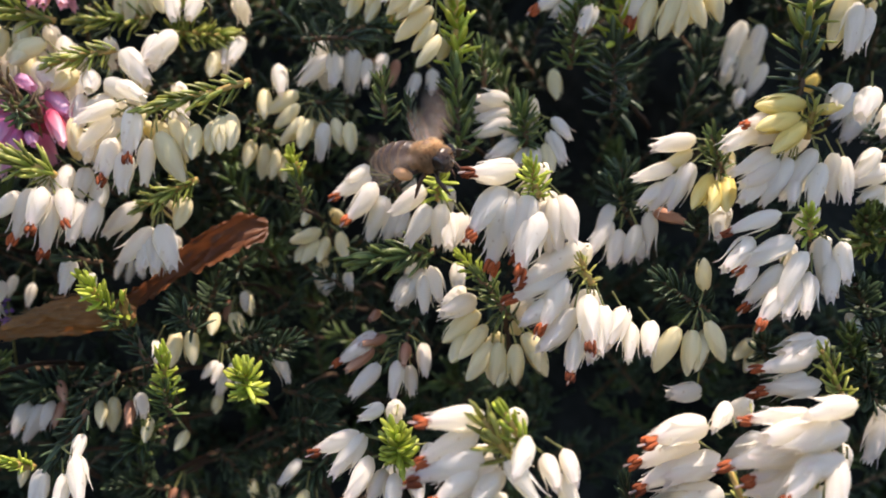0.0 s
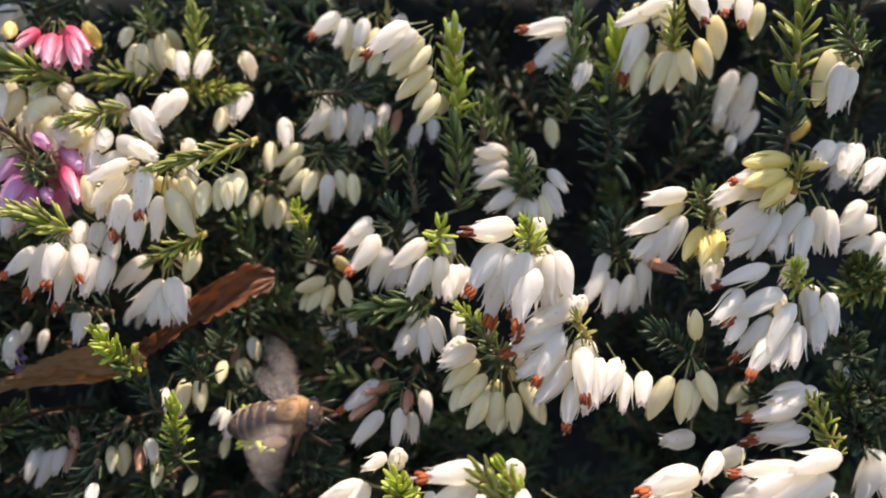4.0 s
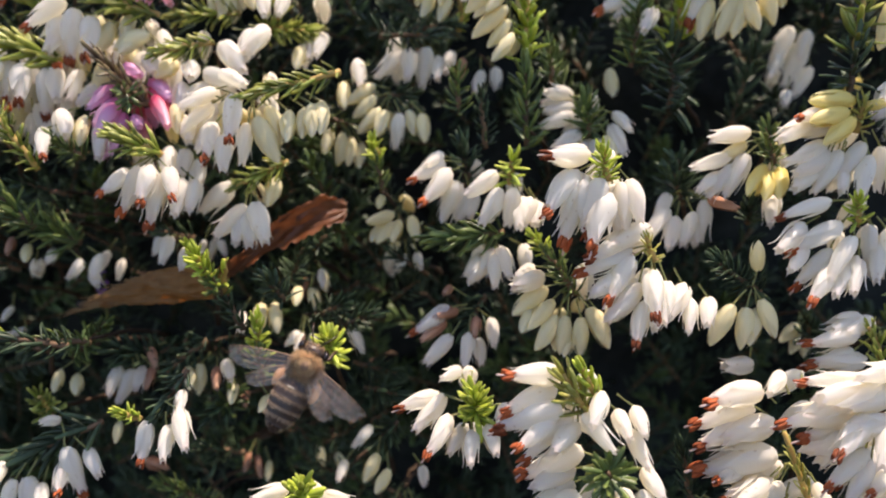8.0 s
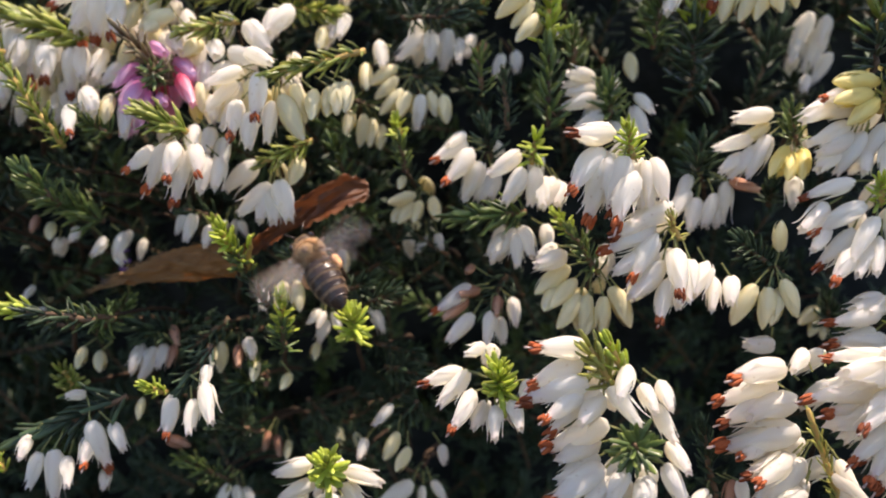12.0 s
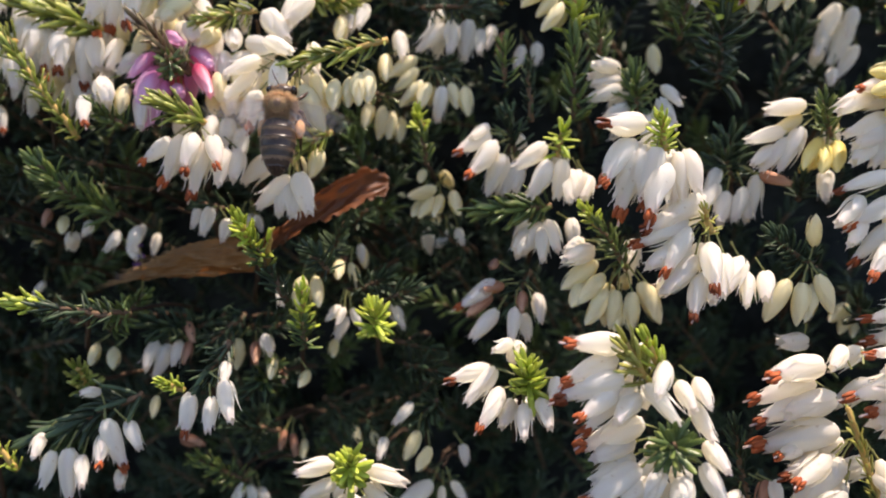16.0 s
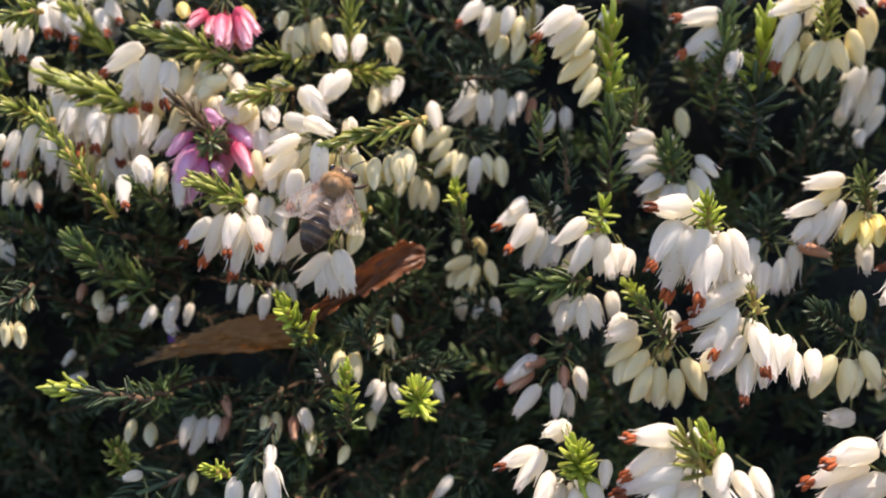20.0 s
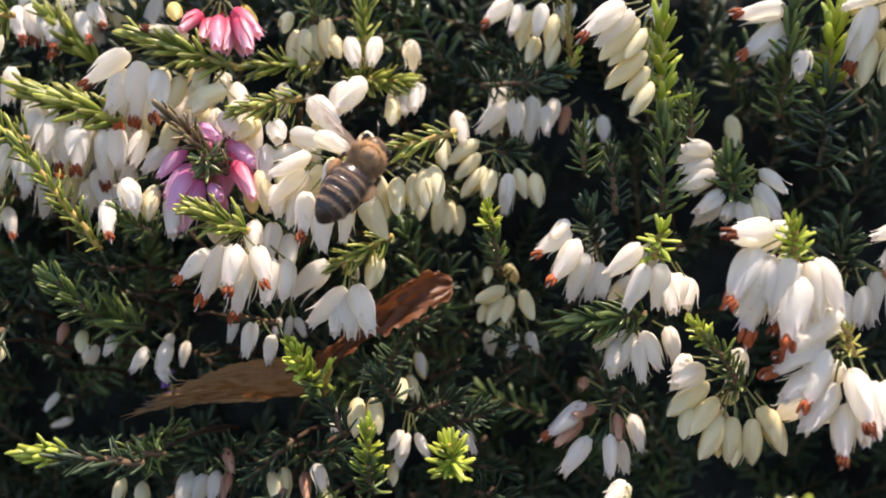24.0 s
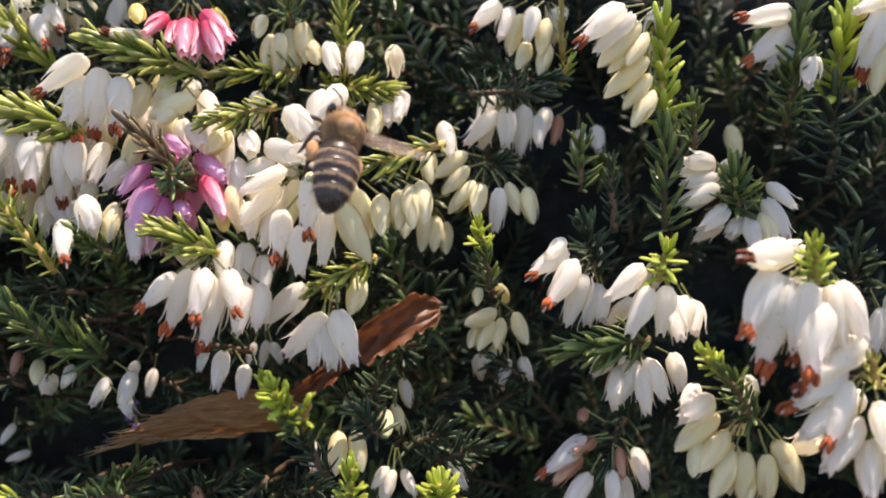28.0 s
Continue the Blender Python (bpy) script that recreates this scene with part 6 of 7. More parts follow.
bell(s, -58.0, 99.0, 182.4, -57.8, 96.5, 180.2, "c")
root(s, -55.4, 125.0, 167.5)
s = sprig(-46.9, 107.8, 164.2, "heather sprig with small white bells deep in shade")
bell(s, -48.1, 106.0, 162.7, -49.5, 103.5, 159.6, "w")
bell(s, -46.8, 106.0, 162.3, -45.8, 103.5, 159.0, "w")
bell(s, -45.7, 107.0, 161.2, -43.6, 104.5, 159.3, "w")
root(s, -44.9, 129.8, 152.2)
s = sprig(-29.0, 114.5, 171.5, "heather sprig with cream buds deep in shade")
bell(s, -30.4, 113.0, 169.8, -29.8, 110.5, 166.5, "c")
bell(s, -27.6, 113.0, 168.8, -26.1, 110.5, 166.2, "c")
root(s, -27.0, 136.5, 159.5)
s = sprig(-15.4, 103.8, 168.7, "heather sprig with small white bells deep in shade")
bell(s, -16.9, 101.0, 167.6, -22.0, 98.5, 165.0, "w")
bell(s, -13.9, 103.0, 166.5, -11.7, 100.5, 164.7, "w")
bell(s, -15.3, 103.0, 165.6, -15.5, 100.5, 162.7, "w")
root(s, -13.4, 125.8, 156.7)
s = sprig(-48.9, 123.8, 205.7, "heather sprig with dim white bells in deep shade")
bell(s, -50.2, 122.0, 203.6, -50.6, 119.5, 201.6, "w")
bell(s, -48.8, 123.0, 203.4, -49.1, 120.5, 200.6, "w")
bell(s, -47.7, 122.0, 203.5, -46.2, 119.5, 201.8, "w")
root(s, -46.9, 145.8, 193.7)
s = sprig(-86.2, 126.8, 192.5, "heather sprig with dim white bells in deep shade")
bell(s, -87.3, 126.0, 188.9, -88.4, 123.5, 187.1, "w")
bell(s, -85.5, 126.0, 184.2, -87.9, 123.5, 184.5, "w")
bell(s, -85.8, 124.0, 197.9, -86.0, 121.5, 196.9, "c")
root(s, -84.2, 148.8, 180.5)
s = sprig(-29.6, 112.5, 203.5, "heather sprig with a pale bud in shade")
bell(s, -29.1, 113.0, 202.2, -28.5, 110.5, 200.2, "w")
bell(s, -30.2, 109.0, 200.5, -29.2, 106.5, 198.4, "c")
root(s, -27.6, 134.5, 191.5)
s = sprig(-29.9, 103.2, 198.7, "heather sprig with white bells in shade")
bell(s, -30.0, 101.0, 196.7, -30.7, 98.5, 195.1, "w")
bell(s, -29.0, 102.0, 196.2, -27.5, 99.5, 194.2, "w")
bell(s, -30.8, 102.0, 196.5, -32.3, 99.5, 195.3, "w")
root(s, -27.9, 125.2, 186.7)
s = sprig(-30.9, 116.8, 201.9, "heather sprig with cream buds in deep shade")
bell(s, -29.7, 116.0, 201.0, -28.5, 113.5, 198.2, "c")
bell(s, -30.6, 113.0, 198.9, -29.6, 110.5, 195.7, "c")
bell(s, -32.5, 117.0, 199.1, -32.8, 114.5, 196.7, "b")
root(s, -28.9, 138.8, 189.9)
s = sprig(-47.3, 106.5, 190.4, "heather sprig with withered brown flowers in shade")
bell(s, -54.8, 106.0, 191.4, -53.5, 103.5, 189.1, "b")
bell(s, -39.8, 104.0, 185.1, -39.6, 101.5, 183.7, "b")
root(s, -45.3, 128.5, 178.4)
s = sprig(-60.8, 118.2, 205.9, "heather sprig with small white bells deep in shade")
bell(s, -53.8, 112.0, 207.9, -54.2, 109.5, 205.2, "w")
bell(s, -65.0, 118.0, 202.7, -65.8, 115.5, 200.0, "w")
bell(s, -63.6, 120.0, 200.6, -63.8, 117.5, 197.8, "w")
root(s, -58.8, 140.2, 193.9)
# more shoots, added on the sun side of pale buds to shade them
s = sprig(-23.8, 101.8, 198.0, "heather shoot with shade put into its dark green needles")
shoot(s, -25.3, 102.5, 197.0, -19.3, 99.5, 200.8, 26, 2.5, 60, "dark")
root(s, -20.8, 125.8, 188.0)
s = sprig(-27.6, 103.8, 198.8, "heather shoot with shade put into its dark green needles")
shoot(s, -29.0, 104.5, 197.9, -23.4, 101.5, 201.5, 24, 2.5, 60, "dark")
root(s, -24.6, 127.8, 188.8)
s = sprig(-43.2, 104.7, 191.2, "heather shoot with shade put into its dark green needles")
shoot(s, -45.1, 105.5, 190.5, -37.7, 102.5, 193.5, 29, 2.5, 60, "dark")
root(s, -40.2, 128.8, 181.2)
s = sprig(-20.8, 107.8, 178.5, "heather shoot with shade put into its dark green needles")
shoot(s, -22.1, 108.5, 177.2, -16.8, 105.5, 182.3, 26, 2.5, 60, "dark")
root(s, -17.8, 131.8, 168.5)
# sprigs at the far end of the bush
s = sprig(-84.4, 114.5, 231.7, "heather sprig with hanging white bell flowers and rust-brown anthers")
bell(s, -81.7, 113.0, 231.0, -82.2, 110.0, 226.6, "w")
bell(s, -84.3, 113.0, 230.2, -85.1, 110.0, 225.9, "o")
bell(s, -79.9, 113.0, 229.7, -78.7, 110.0, 225.2, "w")
bell(s, -86.7, 113.0, 229.6, -87.8, 110.0, 226.2, "o")
bell(s, -83.2, 113.0, 228.7, -83.0, 110.0, 224.4, "o")
bell(s, -89.2, 113.0, 229.4, -90.1, 110.0, 226.3, "w")
bell(s, -85.9, 113.0, 227.6, -85.3, 110.0, 223.6, "w")
shoot(s, -78.3, 112.0, 231.8, -82.0, 108.0, 234.4, 24, 2.6, 55, "olive")
root(s, -82.4, 136.5, 219.7)
s = sprig(-87.9, 118.5, 224.2, "heather sprig with hanging white bell flowers in half shade")
bell(s, -88.4, 117.0, 222.4, -88.7, 114.0, 218.7, "w")
bell(s, -86.6, 117.0, 222.1, -86.1, 114.0, 218.6, "w")
bell(s, -91.4, 117.0, 221.8, -91.1, 114.0, 218.4, "w")
bell(s, -85.2, 117.0, 221.6, -83.5, 114.0, 218.4, "o")
shoot(s, -83.6, 116.0, 223.3, -86.5, 112.0, 224.6, 20, 2.6, 55, "green")
root(s, -85.9, 140.5, 212.2)
s = sprig(-89.3, 118.5, 242.2, "heather sprig with white bells and a golden green tip")
bell(s, -84.9, 117.0, 245.3, -84.7, 114.0, 241.1, "w")
bell(s, -82.8, 117.0, 244.8, -82.6, 114.0, 240.5, "o")
bell(s, -87.2, 117.0, 245.0, -87.4, 114.0, 241.1, "w")
bell(s, -89.9, 117.0, 243.7, -90.1, 114.0, 239.9, "w")
bell(s, -93.3, 117.0, 236.3, -93.5, 114.0, 232.5, "w")
bell(s, -90.9, 117.0, 235.5, -90.7, 114.0, 231.4, "o")
bell(s, -96.2, 117.0, 229.5, -96.4, 114.0, 225.8, "w")
shoot(s, -79.8, 116.0, 247.0, -83.1, 112.0, 246.3, 20, 2.6, 55, "olive")
shoot(s, -85.9, 116.0, 236.5, -89.1, 112.0, 239.3, 23, 2.6, 55, "olive")
root(s, -87.3, 140.5, 230.2)
s = sprig(-81.0, 99.5, 209.6, "heather sprig with closed cream flower buds and dark green needles")
bell(s, -78.5, 98.0, 211.0, -76.6, 95.0, 209.2, "c")
bell(s, -81.7, 98.0, 206.7, -80.8, 95.0, 204.1, "c")
bell(s, -80.2, 98.0, 206.2, -78.6, 95.0, 203.9, "c")
bell(s, -83.7, 98.0, 205.9, -83.0, 95.0, 203.8, "c")
shoot(s, -76.6, 97.0, 212.2, -79.3, 93.0, 210.3, 20, 2.6, 55, "dark")
shoot(s, -80.1, 97.0, 209.3, -82.5, 93.0, 209.2, 18, 2.6, 55, "dark")
root(s, -79.0, 121.5, 197.6)
s = sprig(-92.9, 114.5, 209.1, "heather sprig with small white bells in shade")
bell(s, -91.3, 113.0, 213.8, -91.0, 110.0, 210.7, "w")
bell(s, -89.7, 113.0, 213.3, -88.4, 110.0, 210.3, "w")
bell(s, -88.5, 113.0, 212.9, -86.5, 110.0, 210.3, "w")
bell(s, -96.4, 113.0, 196.7, -96.0, 110.0, 194.2, "w")
bell(s, -98.5, 113.0, 197.7, -98.7, 110.0, 194.2, "w")
shoot(s, -85.4, 112.0, 215.1, -88.9, 108.0, 217.1, 22, 2.6, 55, "dark")
shoot(s, -84.5, 112.0, 209.7, -88.3, 108.0, 210.1, 22, 2.6, 55, "dark")
root(s, -90.9, 136.5, 197.1)
# sprigs at the near end of the bush
s = sprig(58.1, 106.5, 223.8, "heather sprig with hanging white bell flowers and olive green needles")
bell(s, 55.9, 105.0, 225.0, 51.8, 102.0, 222.6, "w")
bell(s, 57.8, 105.0, 222.9, 51.7, 102.0, 221.3, "w")
bell(s, 57.0, 105.0, 220.3, 53.0, 102.0, 219.2, "w")
bell(s, 59.1, 105.0, 220.7, 55.2, 102.0, 217.7, "w")
bell(s, 60.9, 105.0, 219.2, 57.5, 102.0, 217.0, "w")
shoot(s, 61.2, 104.0, 214.5, 51.0, 101.0, 212.5, 43, 2.6, 55, "olive")
shoot(s, 55.6, 104.0, 212.7, 53.7, 101.0, 217.8, 24, 2.6, 55, "green")
shoot(s, 58.2, 104.0, 213.5, 55.4, 101.0, 218.3, 25, 2.6, 55, "green")
root(s, 60.1, 128.5, 211.8)
s = sprig(65.1, 126.5, 229.6, "heather sprig with dim white bells in deep shade")
bell(s, 64.2, 125.0, 228.8, 59.5, 122.0, 222.8, "w")
bell(s, 62.1, 125.0, 228.8, 57.2, 122.0, 226.0, "w")
bell(s, 66.3, 125.0, 225.6, 62.5, 122.0, 222.5, "w")
bell(s, 67.9, 125.0, 226.3, 65.4, 122.0, 222.6, "w")
shoot(s, 70.0, 124.0, 222.1, 63.1, 121.0, 224.2, 31, 2.6, 55, "dark")
root(s, 67.1, 148.5, 217.6)
s = sprig(56.4, 98.5, 199.1, "heather sprig with large white bells and dark green needles in shade")
bell(s, 59.5, 97.0, 192.3, 55.7, 94.0, 185.9, "w")
bell(s, 58.3, 97.0, 192.6, 59.7, 94.0, 186.8, "w")
bell(s, 51.4, 97.0, 205.9, 52.0, 94.0, 204.5, "w")
shoot(s, 53.5, 96.0, 206.1, 49.7, 93.0, 211.7, 29, 2.6, 55, "dark")
shoot(s, 58.5, 96.0, 198.3, 52.8, 93.0, 205.2, 37, 2.6, 55, "dark")
shoot(s, 53.4, 96.0, 197.7, 50.0, 93.0, 205.2, 35, 2.6, 55, "green")
shoot(s, 56.7, 96.0, 193.6, 52.0, 93.0, 200.4, 35, 2.6, 55, "dark")
root(s, 58.4, 120.5, 187.1)
s = sprig(45.4, 110.5, 197.6, "heather sprig with small greenish cream buds in shade")
bell(s, 44.8, 109.0, 196.3, 41.3, 106.0, 194.7, "c")
bell(s, 45.3, 109.0, 195.1, 43.0, 106.0, 192.9, "c")
bell(s, 46.3, 109.0, 194.8, 45.1, 106.0, 192.3, "c")
shoot(s, 46.8, 108.0, 192.9, 44.5, 105.0, 199.0, 28, 2.6, 55, "dark")
root(s, 47.4, 132.5, 185.6)

# ---- the dry leaf caught in the heather ----
LEAF = material("dry_leaf", (0.25, 0.095, 0.038), 0.38, 0.25, 0.4, 900.0, 0.9, 0.5, streak=(0.5, 0.6, 1.6))
HUSK = material("fibrous_husk", (0.46, 0.225, 0.075), 0.6, 0.12, 0.24, 2600.0, 0.35, 0.35, streak=(0.14, 0.8, 1.2))
CHARRED = material("weathered_tip", (0.06, 0.045, 0.04), 0.8, 0.0, 0.3)
FIBRE = material("husk_fibre", (0.42, 0.24, 0.10), 0.6, 0.2, 0.3)


def bezier(p, u):
    a, b, c, d = (Vector(q) * MM for q in p)
    v = 1 - u
    return a * v ** 3 + b * 3 * v * v * u + c * 3 * v * u * u + d * u ** 3


UPWARD, TOWARD = Vector((-0.03, 0.33, 0.94)), Vector((0.03, -0.94, 0.33))
leaf = new("dry_leaf")
leaf.location = (-0.042, 0.101, 0.205)
tagged(leaf, "curled dry brown leaf with a frayed tan husk caught on twigs", "dead leaf")


def leaf_sheet(name, curve, width, fold, lean, mat, ragged, seed, label, hollow=1):
    """A folded sheet along a curve: width(u) across, fold(u) how far it is rolled up."""
    rnd = random.Random(seed)
    bm = bmesh.new()
    rows = []
    for i in range(41):
        u = i / 40
        p = bezier(curve, u)
        row = []
        for j in range(17):
            s = j / 8 - 1
            a = s * fold(u)
            w = width(u) * MM
            r = w / max(0.25, fold(u))
            side = UPWARD * math.cos(lean(u)) + TOWARD * math.sin(lean(u))
            out = TOWARD * math.cos(lean(u)) - UPWARD * math.sin(lean(u))
            q = p + side * (r * math.sin(a)) - out * (hollow * r * (1 - math.cos(a)))
            crumple = 0.0011 * noise.noise(Vector((u * 9, s * 2.5, seed))) + 0.0003 * noise.noise(Vector((u * 34, s * 9, seed)))
            q += out * crumple + side * (abs(s) > 0.95) * rnd.uniform(-1, 0.6) * ragged * MM
            row.append(bm.verts.new(q - leaf.location))
        rows.append(row)
    for a, b in zip(rows, rows[1:]):
        for j in range(16):
            bm.faces.new((a[j], a[j + 1], b[j + 1], b[j]))
    bmesh.ops.solidify(bm, geom=bm.faces[:], thickness=0.00012)
    return part(name, bm, mat, leaf, label)


HUSK_LINE = ((-62.9, 102.1, 199.5), (-57, 102.4, 201.6), (-48.0, 98.9, 205.2), (-40.5, 100.6, 203.6))
BLADE_LINE = ((-45.0, 101.0, 203.8), (-36.5, 103.6, 207.2), (-33.0, 106.5, 213.6), (-24.6, 111.5, 212.6))
leaf_sheet("husk", HUSK_LINE, lambda u: 0.45 + 2.95 * math.sin(math.pi * min(1, 0.03 + 0.62 * u + 0.16 * u ** 3)) ** 1.35, lambda u: 1.15, lambda u: 0.25, HUSK, 0.25, 3, "tan fibrous husk with frayed edges")
leaf_sheet("blade", BLADE_LINE, lambda u: (1.7 + 1.5 * math.sin(math.pi * max(0, u - 0.3) / 0.8) ** 1.2) * (1 if u < 0.9 else math.sqrt(max(0.12, 1 - ((u - 0.9) / 0.11) ** 2))), lambda u: 0.75 + 0.6 * math.sin(3.0 * u), lambda u: 0.35 - 0.5 * u + 0.15 * math.sin(11 * u), LEAF, 0.7, 5, "reddish brown rolled leaf blade", -1)
bm = bmesh.new()
rnd = random.Random(31)
for _ in range(90):
    u = rnd.uniform(0.0, 0.85)
    w = (0.45 + 2.95 * math.sin(math.pi * min(1, 0.03 + 0.62 * u + 0.16 * u ** 3)) ** 1.35) * MM
    s = rnd.uniform(-0.7, 0.98)
    p = bezier(HUSK_LINE, u) + UPWARD * (w * s * 0.9) + TOWARD * (w * (0.35 - 0.55 * s * s) + 0.0003) - leaf.location
    along = (bezier(HUSK_LINE, max(0, u - 0.04)) - bezier(HUSK_LINE, u + 0.04)).normalized()
    far = rnd.uniform(1.5, 4.5) * MM
    lift = UPWARD * rnd.uniform(-0.1, 0.35) + TOWARD * rnd.uniform(-0.1, 0.2)
    tube(bm, (p, p + along * far * 0.5 + lift * far * 0.15, p + along * far + lift * far * 0.5), (0.00006, 0.00005, 0.00002), 4)
part("fibre_fringe", bm, FIBRE, leaf, "pale loose fibres")
bm = bmesh.new()
for k in range(16):
    p = bezier(HUSK_LINE, rnd.uniform(0.0, 0.06)) - leaf.location + UPWARD * rnd.uniform(-0.0004, 0.0004)
    way = Vector((-1, 0, 0.2)) + UPWARD * rnd.uniform(-0.5, 0.5) + TOWARD * rnd.uniform(-0.4, 0.4)
    far = rnd.uniform(0.7, 1.7) * MM
    tube(bm, (p, p + way * far * 0.5, p + way * far + UPWARD * rnd.uniform(-0.3, 0.3) * far), (0.00016, 0.00012, 0.00004), 5)
part("frayed_tip", bm, CHARRED, leaf, "dark frayed tip")

# a tiny violet wildflower spike behind the leaf
VIOLET = material("violet_petal", (0.22, 0.10, 0.42), 0.5, 0.3, 0.3)
wild = new("violet_flower_spike")
wild.location = (-0.0639, 0.1116, 0.1986)
tagged(wild, "tiny violet flower spike behind the dry leaf", "flower")
part("stalk", (lambda b: (tube(b, ((0, 0, -0.008), (0.0004, 0, -0.002), (0.0006, 0, 0.004)), (0.0002, 0.00018, 0.0001), 5), b)[1])(bmesh.new()), PEDICEL, wild)
for k in range(6):
    bm = bmesh.new()
    for j in range(4):
        a = j * 1.57 + k
        ball(bm, (0.0004 * math.cos(a), 0.0004 * math.sin(a), 0), (0.0004, 0.0003, 0.0002), Matrix.Rotation(a, 4, "Z"), 6, 4)
    f = part("floret", bm, VIOLET, wild)
    f.location = (0.0005 * math.cos(2.4 * k), 0.0005 * math.sin(2.4 * k), -0.002 + 0.001 * k)

# ---- the bee: forward is +y, its back is +z, the waist is the origin; millimetres ----
CHITIN = material("bee_dark_chitin", (0.052, 0.033, 0.024), 0.32, 0.0, 0.3, 1500.0, 0.3, 0.4)
BAND = material("bee_pale_band", (0.21, 0.145, 0.095), 0.7, 0.0, 0.3, 5000.0, 0.8, 0.2)
BAND_FUR = material("bee_band_fur", (0.42, 0.30, 0.20), 0.75, 0.3, 0.3)
FUR = material("bee_tawny_fur", (0.97, 0.70, 0.42), 0.7, 0.55, 0.35, 4000.0, 0.3, 0.2)
PILE = material("bee_brown_pile", (0.32, 0.19, 0.09), 0.85, 0.0, 0.4, 5000.0, 1.0, 0.2)
BACK = material("bee_back", (0.19, 0.105, 0.055), 0.5, 0.0, 0.4, 4000.0, 0.8, 0.4)
EYE_DARK = material("bee_eye", (0.02, 0.012, 0.009), 0.12, 0.0, 0.2, 3000.0, 0.2, 0.6)
LEG = material("bee_leg", (0.075, 0.038, 0.02), 0.4, 0.0, 0.3, 3000.0, 0.4, 0.4)
POLLEN = material("orange_pollen", (0.74, 0.40, 0.19), 0.85, 0.15, 0.2, 3000.0, 1.0, 0.1)
VEIN = material("wing_vein", (0.34, 0.20, 0.12), 0.5, 0.1, 0.2)
FILM = bpy.data.materials.new("wing_film")
FILM.use_nodes = True
_n, _l = FILM.node_tree.nodes, FILM.node_tree.links
_tp, _mx = _n.new("ShaderNodeBsdfTransparent"), _n.new("ShaderNodeMixShader")
_p = _n["Principled BSDF"]
_p.inputs["Base Color"].default_value, _p.inputs["Roughness"].default_value = (0.80, 0.70, 0.62, 1), 0.35
_tr, _mt = _n.new("ShaderNodeBsdfTranslucent"), _n.new("ShaderNodeMixShader")
_tr.inputs[0].default_value = (0.85, 0.74, 0.64, 1)
_wn = _n.new("ShaderNodeTexNoise")
_wn.inputs["Scale"].default_value = 900
_rm = _n.new("ShaderNodeMapRange")
_rm.inputs["To Min"].default_value, _rm.inputs["To Max"].default_value = 0.15, 0.38
_l.new(_wn.outputs["Fac"], _rm.inputs["Value"])
_mt.inputs[0].default_value = 0.4
_l.new(_p.outputs[0], _mt.inputs[1])
_l.new(_tr.outputs[0], _mt.inputs[2])
_l.new(_rm.outputs[0], _mx.inputs[0])
_l.new(_tp.outputs[0], _mx.inputs[1])
_l.new(_mt.outputs[0], _mx.inputs[2])
_l.new(_mx.outputs[0], _n["Material Output"].inputs[0])

bee = new("honey_bee")
bee.empty_display_size = 0.003
tagged(bee, "honey bee with tawny furry thorax and dark banded abdomen", "bee")


BEE = 1.0 * MM


def mm_mesh(bm):
    bmesh.ops.scale(bm, vec=(BEE, BEE, BEE), verts=bm.verts[:])
    return bm


def hairs(bm, centre, radii, count, length, seed, lean=(0, 0, 0), low=-1.0, high=2.0):
    """Fine tapered hairs standing off an egg-shaped body."""
    rnd = random.Random(seed)
    for _ in range(count):
        d = Vector((rnd.gauss(0, 1), rnd.gauss(0, 1), rnd.gauss(0, 1))).normalized()
        if d.z < low or d.z > high:
            continue
        p = Vector(centre) + Vector((d.x * radii[0], d.y * radii[1], d.z * radii[2]))
        way = (d + Vector(lean) + Vector((rnd.uniform(-0.4, 0.4), rnd.uniform(-0.4, 0.4), rnd.uniform(-0.4, 0.4)))).normalized()
        tipp = p + way * length * rnd.uniform(0.6, 1.2)
        side = way.orthogonal().normalized() * 0.035
        oth = way.cross(side.normalized()) * 0.035
        v = [bm.verts.new(c) for c in (p + side, p - side * 0.5 + oth * 0.87, p - side * 0.5 - oth * 0.87, tipp)]
        bm.faces.new((v[0], v[1], v[3]))
        bm.faces.new((v[1], v[2], v[3]))
        bm.faces.new((v[2], v[0], v[3]))


# thorax
bm = bmesh.new()
ball(bm, (0, 1.5, 0.1), (1.85, 1.6, 1.65), None, 18, 12)
thorax = part("thorax", mm_mesh(bm), PILE, bee)
bm = bmesh.new()
hairs(bm, (0, 1.5, 0.1), (1.8, 1.55, 1.6), 3400, 0.6, 1, (0, -0.15, 0), -1.0, 0.78)
hairs(bm, (0, 0.1, 0.05), (1.6, 0.5, 1.35), 900, 0.55, 5, (0, -0.5, 0))
part("thorax_fur", mm_mesh(bm), FUR, thorax, "tawny thorax fur")
bm = bmesh.new()
ball(bm, (0, 1.5, 0.85), (1.1, 1.0, 0.95), None, 14, 10)
part("bald_patch", mm_mesh(bm), BACK, thorax, "dark brown bald patch on the back")
# abdomen, one hard plate after another
ABD = ((0.0, 1.0), (-0.3, 1.65), (-1.2, 2.1), (-2.4, 2.25), (-3.5, 2.2), (-4.8, 1.92), (-6.0, 1.4), (-6.8, 0.75), (-7.1, 0.25))


def girth(y):
    for (y0, r0), (y1, r1) in zip(ABD, ABD[1:]):
        if y0 >= y >= y1:
            return r0 + (r1 - r0) * (y0 - y) / (y0 - y1)
    return 0.2


def sag(y):
    return -0.024 * y * y * 0.5


